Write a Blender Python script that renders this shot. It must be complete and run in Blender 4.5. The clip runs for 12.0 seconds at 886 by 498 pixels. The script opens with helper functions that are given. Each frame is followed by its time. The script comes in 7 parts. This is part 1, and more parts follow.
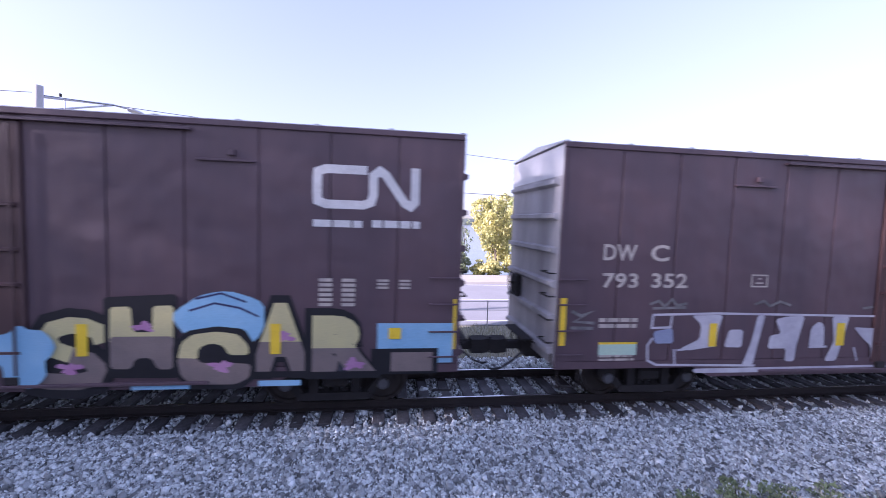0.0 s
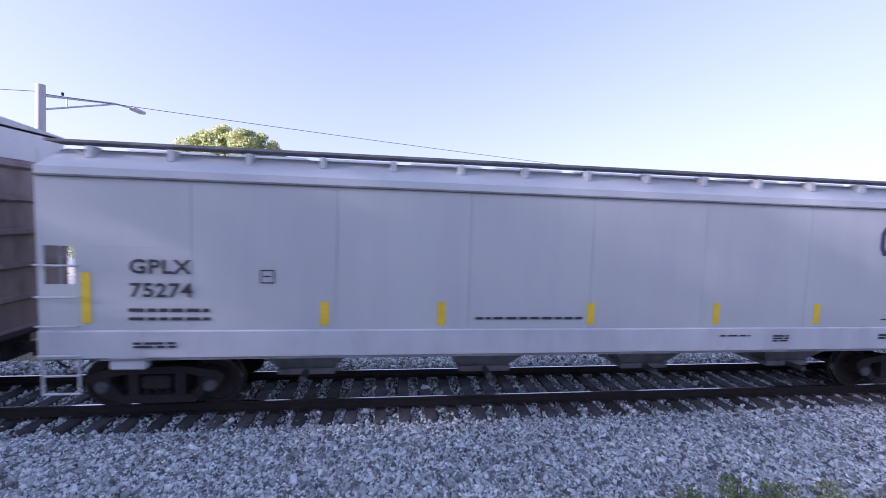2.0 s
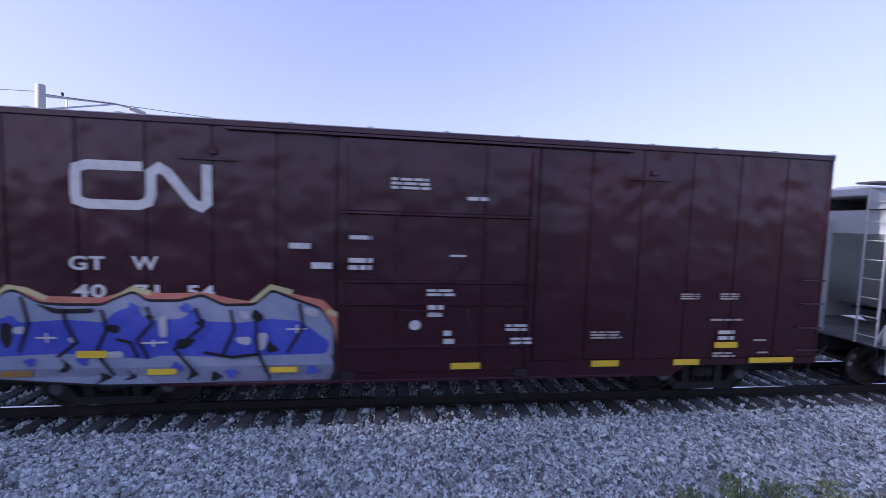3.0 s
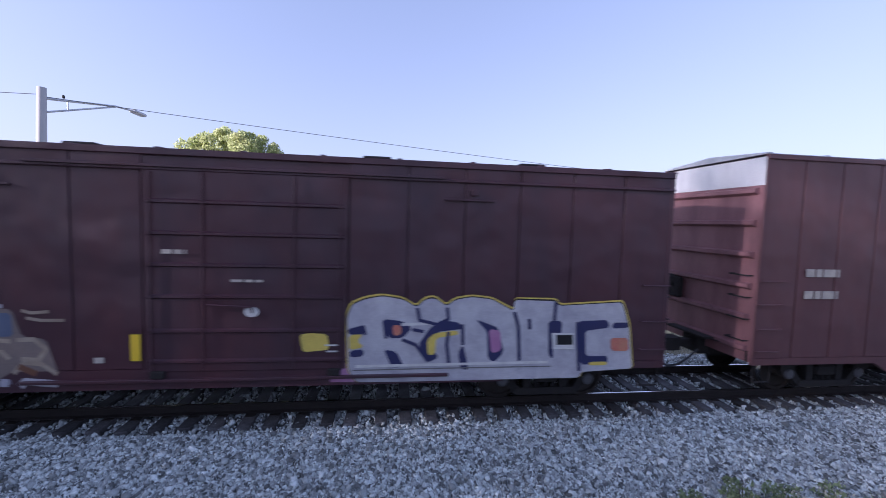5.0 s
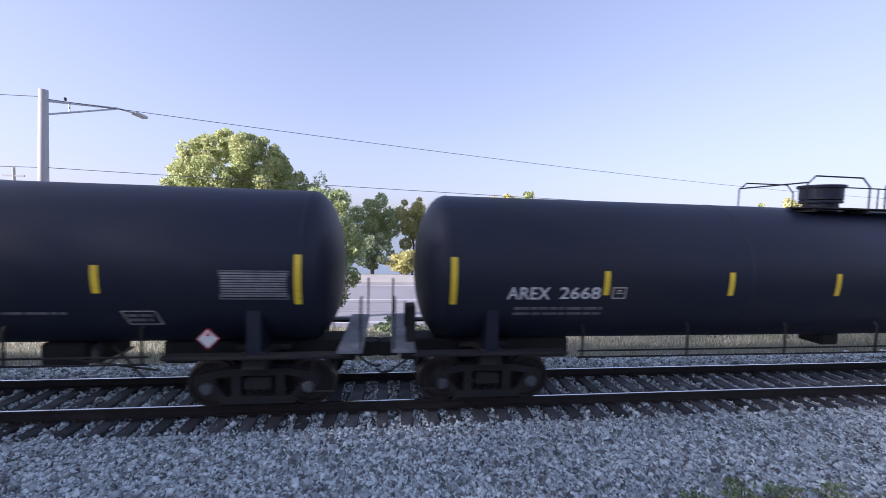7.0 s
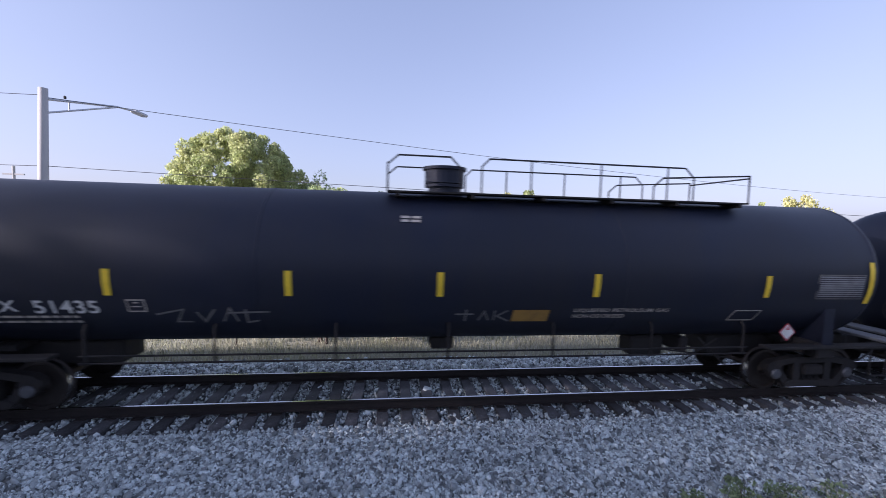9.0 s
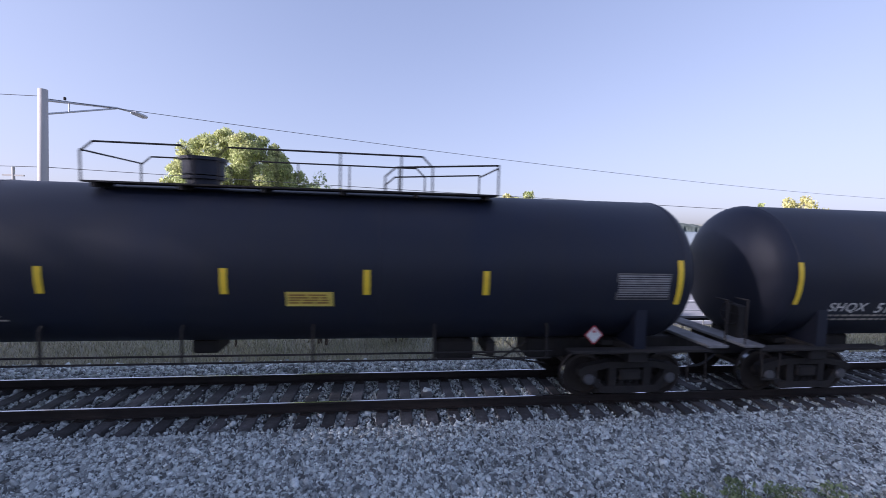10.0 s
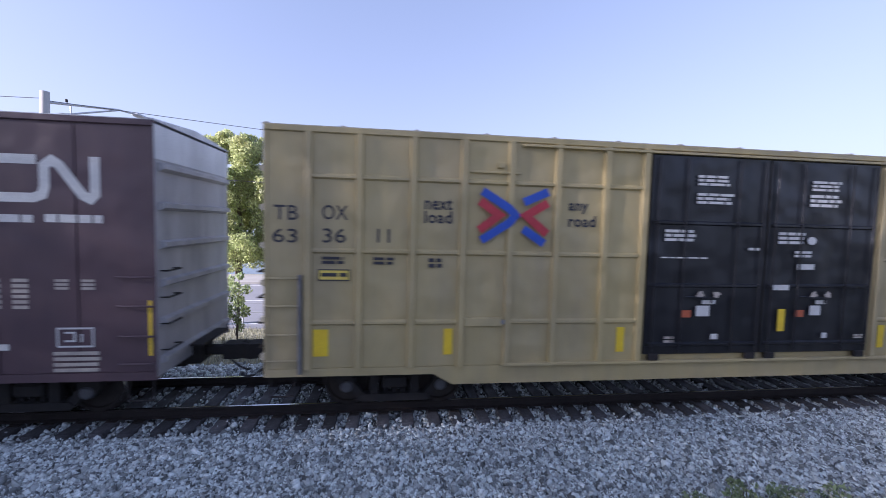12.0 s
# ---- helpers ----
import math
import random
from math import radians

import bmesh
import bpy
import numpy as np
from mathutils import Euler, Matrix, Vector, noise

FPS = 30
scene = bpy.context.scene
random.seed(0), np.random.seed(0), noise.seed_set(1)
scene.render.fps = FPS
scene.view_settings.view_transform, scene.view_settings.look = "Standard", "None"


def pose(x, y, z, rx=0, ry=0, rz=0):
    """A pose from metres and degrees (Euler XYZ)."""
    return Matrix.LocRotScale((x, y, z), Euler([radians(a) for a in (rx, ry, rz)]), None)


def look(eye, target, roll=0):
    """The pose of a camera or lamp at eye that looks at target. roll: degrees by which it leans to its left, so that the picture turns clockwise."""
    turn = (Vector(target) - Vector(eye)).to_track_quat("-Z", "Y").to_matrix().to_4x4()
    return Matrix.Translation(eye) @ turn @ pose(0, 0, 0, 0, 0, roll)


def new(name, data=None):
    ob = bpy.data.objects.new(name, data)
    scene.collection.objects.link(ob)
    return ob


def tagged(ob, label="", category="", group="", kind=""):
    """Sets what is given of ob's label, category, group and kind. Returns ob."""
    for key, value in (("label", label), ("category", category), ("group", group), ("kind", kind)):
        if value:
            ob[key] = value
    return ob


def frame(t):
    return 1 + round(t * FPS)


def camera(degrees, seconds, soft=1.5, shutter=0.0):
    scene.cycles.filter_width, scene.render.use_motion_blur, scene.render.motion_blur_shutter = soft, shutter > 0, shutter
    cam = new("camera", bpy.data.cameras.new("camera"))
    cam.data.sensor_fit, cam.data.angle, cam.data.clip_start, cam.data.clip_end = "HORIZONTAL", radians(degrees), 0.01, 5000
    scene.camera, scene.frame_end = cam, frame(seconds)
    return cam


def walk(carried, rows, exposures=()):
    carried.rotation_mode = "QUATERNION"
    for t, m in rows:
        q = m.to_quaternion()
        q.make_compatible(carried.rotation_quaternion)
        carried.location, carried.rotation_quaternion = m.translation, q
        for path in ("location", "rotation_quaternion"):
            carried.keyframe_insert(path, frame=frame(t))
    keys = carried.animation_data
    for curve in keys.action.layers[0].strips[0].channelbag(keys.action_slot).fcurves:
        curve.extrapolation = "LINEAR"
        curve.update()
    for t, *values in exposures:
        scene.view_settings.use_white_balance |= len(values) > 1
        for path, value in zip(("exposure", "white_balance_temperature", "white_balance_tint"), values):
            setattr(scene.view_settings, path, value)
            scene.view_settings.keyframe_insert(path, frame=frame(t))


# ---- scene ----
# The camera stands on a bank beside the track and sways by a fraction of a degree.
# x runs along the track, the railhead is z = 0, the track's middle is y = 0.
cam = camera(94.62, 12.0, soft=0.65, shutter=0.14)


def aim(yaw, pitch, lean):
    return pose(0, -8.7575, 3.563, 90 + pitch, 0, -yaw) @ pose(0, 0, 0, 0, 0, lean)


walk(cam, [
    (0.0, aim(7.95, -3.81, 1.85)), (0.5, aim(7.93, -3.83, 1.85)), (1.0, aim(7.84, -3.92, 1.80)), (1.5, aim(7.79, -3.98, 1.80)),
    (2.0, aim(7.75, -4.04, 1.81)), (2.5, aim(7.75, -4.06, 1.79)), (3.0, aim(7.75, -4.06, 1.78)), (3.5, aim(7.74, -4.03, 1.74)),
    (4.5, aim(7.70, -3.89, 1.70)), (5.5, aim(7.66, -3.74, 1.65)), (6.0, aim(7.63, -3.69, 1.60)), (6.5, aim(7.58, -3.68, 1.55)),
    (7.0, aim(7.55, -3.69, 1.54)), (8.0, aim(7.54, -3.80, 1.56)), (9.0, aim(7.55, -3.86, 1.58)), (9.5, aim(7.57, -3.78, 1.58)),
    (10.0, aim(7.58, -3.71, 1.57)), (10.5, aim(7.60, -3.68, 1.54)), (11.0, aim(7.59, -3.63, 1.50)), (11.5, aim(7.53, -3.61, 1.48)),
    (12.0, aim(7.45, -3.58, 1.46))],
    exposures=[(0, 2, 5300, 42), (1.5, 1.95, 5300, 42), (2.3, 1.55, 5120, 41), (2.8, 1.5, 5120, 41), (3.7, 1.55, 5120, 41), (5.5, 1.45, 5230, 30), (7, 1.45, 5340, 30), (9, 1.3, 5340, 30), (10.5, 1.25, 5340, 30), (11, 1.15, 5340, 30), (11.5, 1.3, 5230, 30), (12, 1.5, 5230, 30)])

SUN_WAY = Vector((-0.955, -0.21, 0.30)).normalized()
world = bpy.data.worlds.new("sky")
scene.world = world
world.use_nodes = True
wt = world.node_tree
sky = wt.nodes.new("ShaderNodeTexSky")
sky.sky_type, sky.sun_disc = "NISHITA", False
sky.sun_elevation = math.asin(SUN_WAY.z)
sky.sun_rotation = math.atan2(SUN_WAY.x, SUN_WAY.y)
sky.altitude, sky.air_density, sky.dust_density, sky.ozone_density = 100, 1.0, 1.6, 1.2
wt.nodes["Background"].inputs["Strength"].default_value = 0.15
# sky colour paled and compressed so its bright parts level off, c / (1 + 0.26 c)
sky_divisor = wt.nodes.new("ShaderNodeVectorMath")
sky_divisor.operation = "MULTIPLY_ADD"
sky_divisor.inputs[1].default_value, sky_divisor.inputs[2].default_value = (0.26, 0.26, 0.26), (1, 1, 1)
level = wt.nodes.new("ShaderNodeVectorMath")
level.operation = "DIVIDE"
pale = wt.nodes.new("ShaderNodeHueSaturation")
pale.inputs["Saturation"].default_value = 0.72
wt.links.new(sky.outputs[0], pale.inputs["Color"])
wt.links.new(pale.outputs[0], sky_divisor.inputs[0])
wt.links.new(pale.outputs[0], level.inputs[0])
wt.links.new(sky_divisor.outputs[0], level.inputs[1])
wt.links.new(level.outputs[0], wt.nodes["Background"].inputs["Color"])
sun = new("sun", bpy.data.lights.new("sun", "SUN"))
sun.data.energy, sun.data.angle, sun.data.color = 5.0, radians(1.2), (1.0, 0.88, 0.70)
sun.matrix_world = look(SUN_WAY * 50, (0, 0, 0))


# ---- materials ----
def link(m, a, b):
    m.node_tree.links.new(a, b)


def surface(name, color, rough=0.6, metal=0.0, second=None, spread=0.5, size=1.2, grain=0.12, bump=0.15, bump_size=60.0, streak=1.0, spec=0.5, by_object=0.0, by_island=0.0, wave=0.0):
    """Paint, metal, stone or leaf: large stains (second colour), fine grain, relief; streak > 1 draws the stains out downwards."""
    m = bpy.data.materials.new(name)
    m.use_nodes = True
    n = m.node_tree.nodes
    p = n["Principled BSDF"]
    p.inputs["Roughness"].default_value, p.inputs["Metallic"].default_value = rough, metal
    p.inputs["Specular IOR Level"].default_value = spec
    co = n.new("ShaderNodeTexCoord")
    mp = n.new("ShaderNodeMapping")
    mp.inputs["Scale"].default_value = (1, 1, 1 / streak)
    link(m, co.outputs["Object"], mp.inputs["Vector"])
    big = n.new("ShaderNodeTexNoise")
    big.inputs["Scale"].default_value, big.inputs["Detail"].default_value, big.inputs["Roughness"].default_value = size, 6, 0.62
    link(m, mp.outputs[0], big.inputs["Vector"])
    fine = n.new("ShaderNodeTexNoise")
    fine.inputs["Scale"].default_value, fine.inputs["Detail"].default_value = bump_size, 3
    link(m, co.outputs["Object"], fine.inputs["Vector"])
    ramp = n.new("ShaderNodeMapRange")
    ramp.inputs["From Min"].default_value, ramp.inputs["From Max"].default_value = 0.38, 0.68
    ramp.inputs["To Max"].default_value = spread
    link(m, big.outputs["Fac"], ramp.inputs["Value"])
    mix = n.new("ShaderNodeMix")
    mix.data_type = "RGBA"
    mix.inputs["A"].default_value = (*color, 1)
    mix.inputs["B"].default_value = (*(second or [c * 0.6 for c in color]), 1)
    link(m, ramp.outputs[0], mix.inputs["Factor"])
    hsv = n.new("ShaderNodeHueSaturation")
    link(m, mix.outputs["Result"], hsv.inputs["Color"])
    val = n.new("ShaderNodeMapRange")
    val.inputs["From Min"].default_value, val.inputs["From Max"].default_value = 0.25, 0.75
    val.inputs["To Min"].default_value, val.inputs["To Max"].default_value = 1 - grain, 1 + grain
    link(m, fine.outputs["Fac"], val.inputs["Value"])
    last = val.outputs[0]
    for amount, node, out in ((by_object, "ShaderNodeObjectInfo", "Random"), (by_island, "ShaderNodeNewGeometry", "Random Per Island")):
        if amount:
            inf = n.new(node)
            r = n.new("ShaderNodeMapRange")
            r.inputs["To Min"].default_value, r.inputs["To Max"].default_value = 1 - amount, 1 + amount
            link(m, inf.outputs[out], r.inputs["Value"])
            mul = n.new("ShaderNodeMath")
            mul.operation = "MULTIPLY"
            link(m, last, mul.inputs[0])
            link(m, r.outputs[0], mul.inputs[1])
            last = mul.outputs[0]
    link(m, last, hsv.inputs["Value"])
    link(m, hsv.outputs[0], p.inputs["Base Color"])
    rr = n.new("ShaderNodeMapRange")
    rr.inputs["To Min"].default_value, rr.inputs["To Max"].default_value = max(0.05, rough - 0.12), min(1, rough + 0.12)
    link(m, big.outputs["Fac"], rr.inputs["Value"])
    link(m, rr.outputs[0], p.inputs["Roughness"])
    if bump:
        b = n.new("ShaderNodeBump")
        b.inputs["Strength"].default_value, b.inputs["Distance"].default_value = bump, 0.02
        link(m, fine.outputs["Fac"], b.inputs["Height"])
        link(m, b.outputs[0], p.inputs["Normal"])
        if wave:
            # sheet metal that has buckled a little between its posts
            soft = n.new("ShaderNodeTexNoise")
            soft.inputs["Scale"].default_value, soft.inputs["Detail"].default_value = 1.7, 1
            link(m, co.outputs["Object"], soft.inputs["Vector"])
            w = n.new("ShaderNodeBump")
            w.inputs["Strength"].default_value, w.inputs["Distance"].default_value = 1.0, wave
            link(m, soft.outputs["Fac"], w.inputs["Height"])
            link(m, w.outputs[0], b.inputs["Normal"])
    return m


# ---- mesh helpers ----
def mesh_of(bm, name, material, smooth=False):
    me = bpy.data.meshes.new(name)
    bmesh.ops.recalc_face_normals(bm, faces=bm.faces[:])
    bm.to_mesh(me)
    bm.free()
    for mt in (material if isinstance(material, (list, tuple)) else [material]):
        me.materials.append(mt)
    if smooth:
        for p in me.polygons:
            p.use_smooth = True
    return me


def part(name, bm, material, parent=None, label="", smooth=False):
    ob = new(name, mesh_of(bm, name, material, smooth))
    if parent is not None:
        ob.parent = parent
    if label:
        ob["label"] = label
    return ob


def box(bm, x0, x1, y0, y1, z0, z1, soft=0.0):
    r = bmesh.ops.create_cube(bm, size=1.0, matrix=Matrix.Translation(((x0 + x1) / 2, (y0 + y1) / 2, (z0 + z1) / 2)) @ Matrix.Diagonal((abs(x1 - x0), abs(y1 - y0), abs(z1 - z0), 1)))
    if soft:
        es = list({e for v in r["verts"] for e in v.link_edges})
        bmesh.ops.bevel(bm, geom=es, offset=soft, segments=1, affect="EDGES")
    return bm


def boxes(*rows, soft=0.0):
    bm = bmesh.new()
    for r in rows:
        box(bm, *r, soft=soft)
    return bm


def rod(bm, a, b, r, n=8, r2=None):
    a, b = Vector(a), Vector(b)
    m = Matrix.Translation((a + b) / 2) @ (b - a).to_track_quat("Z", "Y").to_matrix().to_4x4()
    bmesh.ops.create_cone(bm, cap_ends=True, segments=n, radius1=r, radius2=r if r2 is None else r2, depth=(b - a).length, matrix=m)
    return bm


def tube(bm, line, r, n=6):
    """One bent round bar along the points of line."""
    p = [Vector(q) for q in line]
    rings = []
    side = None
    for i, q in enumerate(p):
        a = (q - p[i - 1]).normalized() if i else (p[1] - p[0]).normalized()
        b = (p[i + 1] - q).normalized() if i < len(p) - 1 else a
        m = (a + b).normalized() if (a + b).length > 0.05 else a
        if side is None:
            side = m.orthogonal().normalized()
        side = (side - m * side.dot(m)).normalized()
        up = m.cross(side)
        k = min(1.5, 1 / max(0.4, m.dot(a)))
        rings.append([bm.verts.new(q + (side * math.cos(2 * math.pi * j / n) + up * math.sin(2 * math.pi * j / n)) * r * k) for j in range(n)])
    for u, v in zip(rings, rings[1:]):
        for j in range(n):
            bm.faces.new((u[j], u[(j + 1) % n], v[(j + 1) % n], v[j]))
    bm.faces.new(rings[0][::-1])
    bm.faces.new(rings[-1])
    return bm


def rods(r, *lines, n=6):
    bm = bmesh.new()
    for line in lines:
        tube(bm, line, r, n)
    return bm


def prism(bm, outline, axis, a, b):
    """outline: (u, v) pairs; axis y: (x, z) extruded from y=a to b; axis x: (y, z); axis z: (x, y)."""
    def at(u, v, w):
        return {"y": (u, w, v), "x": (w, u, v), "z": (u, v, w)}[axis]
    lo = [bm.verts.new(at(u, v, a)) for u, v in outline]
    hi = [bm.verts.new(at(u, v, b)) for u, v in outline]
    k = len(outline)
    bm.faces.new(lo[::-1])
    bm.faces.new(hi)
    for i in range(k):
        bm.faces.new((lo[i], lo[(i + 1) % k], hi[(i + 1) % k], hi[i]))
    return bm


def thing(name, label, category, group="", kind=""):
    return tagged(new(name), label, category, group, kind)
M_rail_side = surface("rusty_rail", (0.04, 0.031, 0.028), 0.75, 0.3, second=(0.022, 0.02, 0.019), size=3)
M_rail_top = surface("worn_rail_head", (0.75, 0.76, 0.78), 0.16, 1.0, second=(0.55, 0.55, 0.56), grain=0.04, bump=0.03)
M_tie = surface("creosoted_wood", (0.062, 0.060, 0.062), 0.9, second=(0.19, 0.19, 0.195), spread=0.7, size=2.2, grain=0.3, bump=0.6, bump_size=40, by_object=0.45)
M_stone = surface("crushed_stone", (0.56, 0.60, 0.58), 0.65, second=(0.36, 0.38, 0.375), spread=0.5, size=7.0, grain=0.25, bump=0.25, bump_size=90, by_island=0.8)
# Bed coloured darker than the stones, as shade in the gaps between them.
M_bed = surface("ballast_gap_shade", (0.10, 0.10, 0.10), 0.95, second=(0.06, 0.06, 0.06), size=14, grain=0.5, bump=0.8, bump_size=30)
M_grass_ground = surface("grassy_earth", (0.27, 0.265, 0.19), 0.95, second=(0.36, 0.33, 0.26), size=0.7, grain=0.35, bump=0.8, bump_size=18)
M_asphalt = surface("pale_worn_asphalt", (0.27, 0.27, 0.28), 0.85, second=(0.2, 0.2, 0.21), size=0.4, grain=0.15, bump=0.3, bump_size=80)
M_concrete = surface("concrete", (0.42, 0.40, 0.36), 0.85, second=(0.3, 0.28, 0.25), size=0.8, grain=0.1)
M_road_paint = surface("road_paint", (0.75, 0.75, 0.72), 0.7, second=(0.45, 0.45, 0.44), size=6)
M_water = surface("lake_water", (0.10, 0.14, 0.17), 0.12, bump=0.25, bump_size=2.0, grain=0.05)
M_shore = surface("far_woods", (0.09, 0.11, 0.10), 0.95, second=(0.05, 0.07, 0.05), size=0.05, grain=0.3, bump_size=0.6)
M_galv = surface("galvanised_steel", (0.52, 0.53, 0.54), 0.5, 0.5, second=(0.38, 0.38, 0.39), size=5)
M_wood_pole = surface("weathered_pole_wood", (0.50, 0.48, 0.45), 0.85, second=(0.36, 0.34, 0.32), size=3, streak=8)
M_wire = surface("cable", (0.05, 0.05, 0.055), 0.6, bump=0)
M_bark = surface("bark", (0.13, 0.10, 0.08), 0.95, second=(0.06, 0.05, 0.04), size=5, streak=4, bump=0.8)


def leafy(name, color, second, glow=0.45):
    m = surface(name, color, 0.55, second=second, spread=1.0, size=0.55, grain=0.1, bump=0, by_island=0.45)
    n = m.node_tree.nodes
    tr = n.new("ShaderNodeBsdfTranslucent")
    mix = n.new("ShaderNodeMixShader")
    mix.inputs[0].default_value = glow
    p, out = n["Principled BSDF"], n["Material Output"]
    link(m, p.inputs["Base Color"].links[0].from_socket, tr.inputs["Color"])
    link(m, p.outputs[0], mix.inputs[1])
    link(m, tr.outputs[0], mix.inputs[2])
    link(m, mix.outputs[0], out.inputs["Surface"])
    return m


M_leaf = leafy("tree_leaves", (0.40, 0.46, 0.20), (0.53, 0.53, 0.24), 0.55)
M_leaf_dark = leafy("dark_leaves", (0.22, 0.28, 0.16), (0.32, 0.35, 0.20))
M_leaf_gold = leafy("golden_leaves", (0.58, 0.54, 0.22), (0.46, 0.47, 0.20))
M_leaf_pale = leafy("pale_leaves", (0.34, 0.43, 0.20), (0.44, 0.46, 0.19))
M_weed = leafy("weed_leaves", (0.28, 0.36, 0.18), (0.38, 0.42, 0.25))
M_dry_grass = leafy("dry_grass", (0.34, 0.34, 0.22), (0.42, 0.39, 0.28))
M_flower = surface("dry_flower_heads", (0.5, 0.5, 0.42), 0.8, bump=0)

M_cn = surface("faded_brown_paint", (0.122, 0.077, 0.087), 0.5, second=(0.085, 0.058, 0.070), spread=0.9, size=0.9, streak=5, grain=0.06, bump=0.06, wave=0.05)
M_cn_door = surface("door_brown_paint", (0.10, 0.053, 0.05), 0.5, second=(0.072, 0.045, 0.046), spread=0.8, size=1.2, streak=4, grain=0.06, bump=0.06)
M_gtw = surface("glossy_maroon_paint", (0.052, 0.014, 0.023), 0.24, second=(0.034, 0.011, 0.018), spread=0.6, size=0.8, streak=3, grain=0.04, bump=0.03, wave=0.055)
M_red = surface("red_oxide_paint", (0.155, 0.064, 0.066), 0.5, second=(0.11, 0.054, 0.06), spread=0.9, size=1.0, streak=6, grain=0.06, bump=0.06, wave=0.05)
M_wf = surface("old_red_brown_paint", (0.088, 0.034, 0.043), 0.42, second=(0.055, 0.03, 0.042), spread=1.0, size=0.6, streak=2, grain=0.06, bump=0.06, wave=0.05)
M_tan = surface("dusty_yellow_tan_paint", (0.52, 0.42, 0.20), 0.5, second=(0.39, 0.325, 0.19), spread=0.9, size=1.0, streak=4, grain=0.05, bump=0.05, wave=0.10)
# Side tan made lighter, with sky light on the ends put into the colour.
M_tan_end = surface("skylit_tan_paint", (0.68, 0.62, 0.48), 0.6, second=(0.42, 0.36, 0.26), spread=0.8, size=1.2, streak=4)
M_navy = surface("black_door_paint", (0.016, 0.017, 0.022), 0.35, second=(0.03, 0.03, 0.034), spread=0.6, size=1.5, streak=3, grain=0.05, bump=0.04, wave=0.08)
M_hop = surface("light_grey_paint", (0.58, 0.61, 0.585), 0.5, second=(0.5, 0.51, 0.52), spread=0.7, size=0.8, streak=6, grain=0.03, bump=0.03)
M_hop_sill = surface("white_grey_paint", (0.66, 0.67, 0.67), 0.5, second=(0.52, 0.53, 0.53), spread=0.8, size=1.5, streak=2, grain=0.03, bump=0.03)
# Dark grey; on discharge hoppers and ladder strips it is painted-in shade.
M_hop_dark = surface("grime_and_shade_grey", (0.26, 0.26, 0.26), 0.7, second=(0.13, 0.12, 0.12), spread=0.9, size=2.0)
M_tank = surface("black_tank_paint", (0.014, 0.018, 0.036), 0.5, second=(0.024, 0.025, 0.034), spread=0.8, size=0.7, streak=4, grain=0.06, bump=0.04, spec=0.32)
M_under = surface("grimy_black_steel", (0.018, 0.016, 0.016), 0.85, second=(0.036, 0.03, 0.027), spread=0.8, size=4, grain=0.2, bump=0.3)
M_wheel = surface("wheel_steel", (0.06, 0.05, 0.045), 0.6, 0.6, second=(0.035, 0.028, 0.025), size=6)
M_tread = surface("polished_wheel_rim", (0.5, 0.5, 0.5), 0.25, 1.0, bump=0)
M_cap = surface("bearing_cap", (0.15, 0.15, 0.16), 0.5, 0.5, size=8)
# Dusty brown, lightened further for sky light reaching the end through the gap.
M_end = surface("skylit_dusty_brown_paint", (0.34, 0.27, 0.26), 0.65, second=(0.16, 0.115, 0.11), spread=0.9, size=1.4, streak=3)
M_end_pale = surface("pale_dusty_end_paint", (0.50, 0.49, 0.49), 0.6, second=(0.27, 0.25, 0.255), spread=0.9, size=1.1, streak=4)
# Side red lightened to carry the sky light on the end wall.
M_red_end = surface("skylit_red_end_paint", (0.30, 0.145, 0.15), 0.6, second=(0.17, 0.08, 0.085), spread=0.9, size=1.4, streak=3)
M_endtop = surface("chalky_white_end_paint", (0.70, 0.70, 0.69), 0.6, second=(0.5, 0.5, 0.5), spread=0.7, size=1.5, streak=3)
M_white = surface("white_stencil_paint", (0.74, 0.73, 0.70), 0.6, second=(0.55, 0.53, 0.5), spread=0.6, size=6, bump=0)
M_cream = surface("faded_cream_stencil", (0.58, 0.52, 0.44), 0.6, second=(0.35, 0.3, 0.27), spread=0.8, size=5, bump=0)
M_data = surface("worn_data_stencil", (0.33, 0.33, 0.34), 0.6, second=(0.16, 0.16, 0.17), spread=0.8, size=5, bump=0)
M_dim = surface("faded_grey_stencil", (0.22, 0.21, 0.20), 0.6, second=(0.1, 0.1, 0.1), spread=0.8, size=5, bump=0)
M_yellow = surface("yellow_reflective_tape", (0.92, 0.66, 0.03), 0.45, second=(0.80, 0.52, 0.03), spread=0.6, size=4, bump=0)
M_dull_yellow = surface("dirty_yellow_tape", (0.42, 0.24, 0.05), 0.6, second=(0.26, 0.15, 0.05), spread=0.8, size=5, bump=0)
M_ltyellow = surface("yellow_letters", (0.78, 0.62, 0.12), 0.5, second=(0.6, 0.45, 0.1), size=6, bump=0)
M_ink = surface("dark_stencil", (0.035, 0.035, 0.05), 0.6, second=(0.08, 0.075, 0.08), size=6, bump=0)
M_indigo = surface("deep_blue_emblem", (0.035, 0.04, 0.11), 0.5, second=(0.06, 0.065, 0.14), size=5, bump=0)
M_blue = surface("bright_blue_paint", (0.045, 0.11, 0.55), 0.5, size=5, bump=0)
M_redp = surface("emblem_red_paint", (0.55, 0.05, 0.07), 0.5, size=5, bump=0)
M_maroon = surface("emblem_maroon_paint", (0.11, 0.025, 0.04), 0.5, size=5, bump=0)
M_orange = surface("orange_label", (0.55, 0.14, 0.06), 0.6, size=5, bump=0)
M_g_black = surface("spray_black", (0.012, 0.012, 0.016), 0.5, size=4, bump=0)
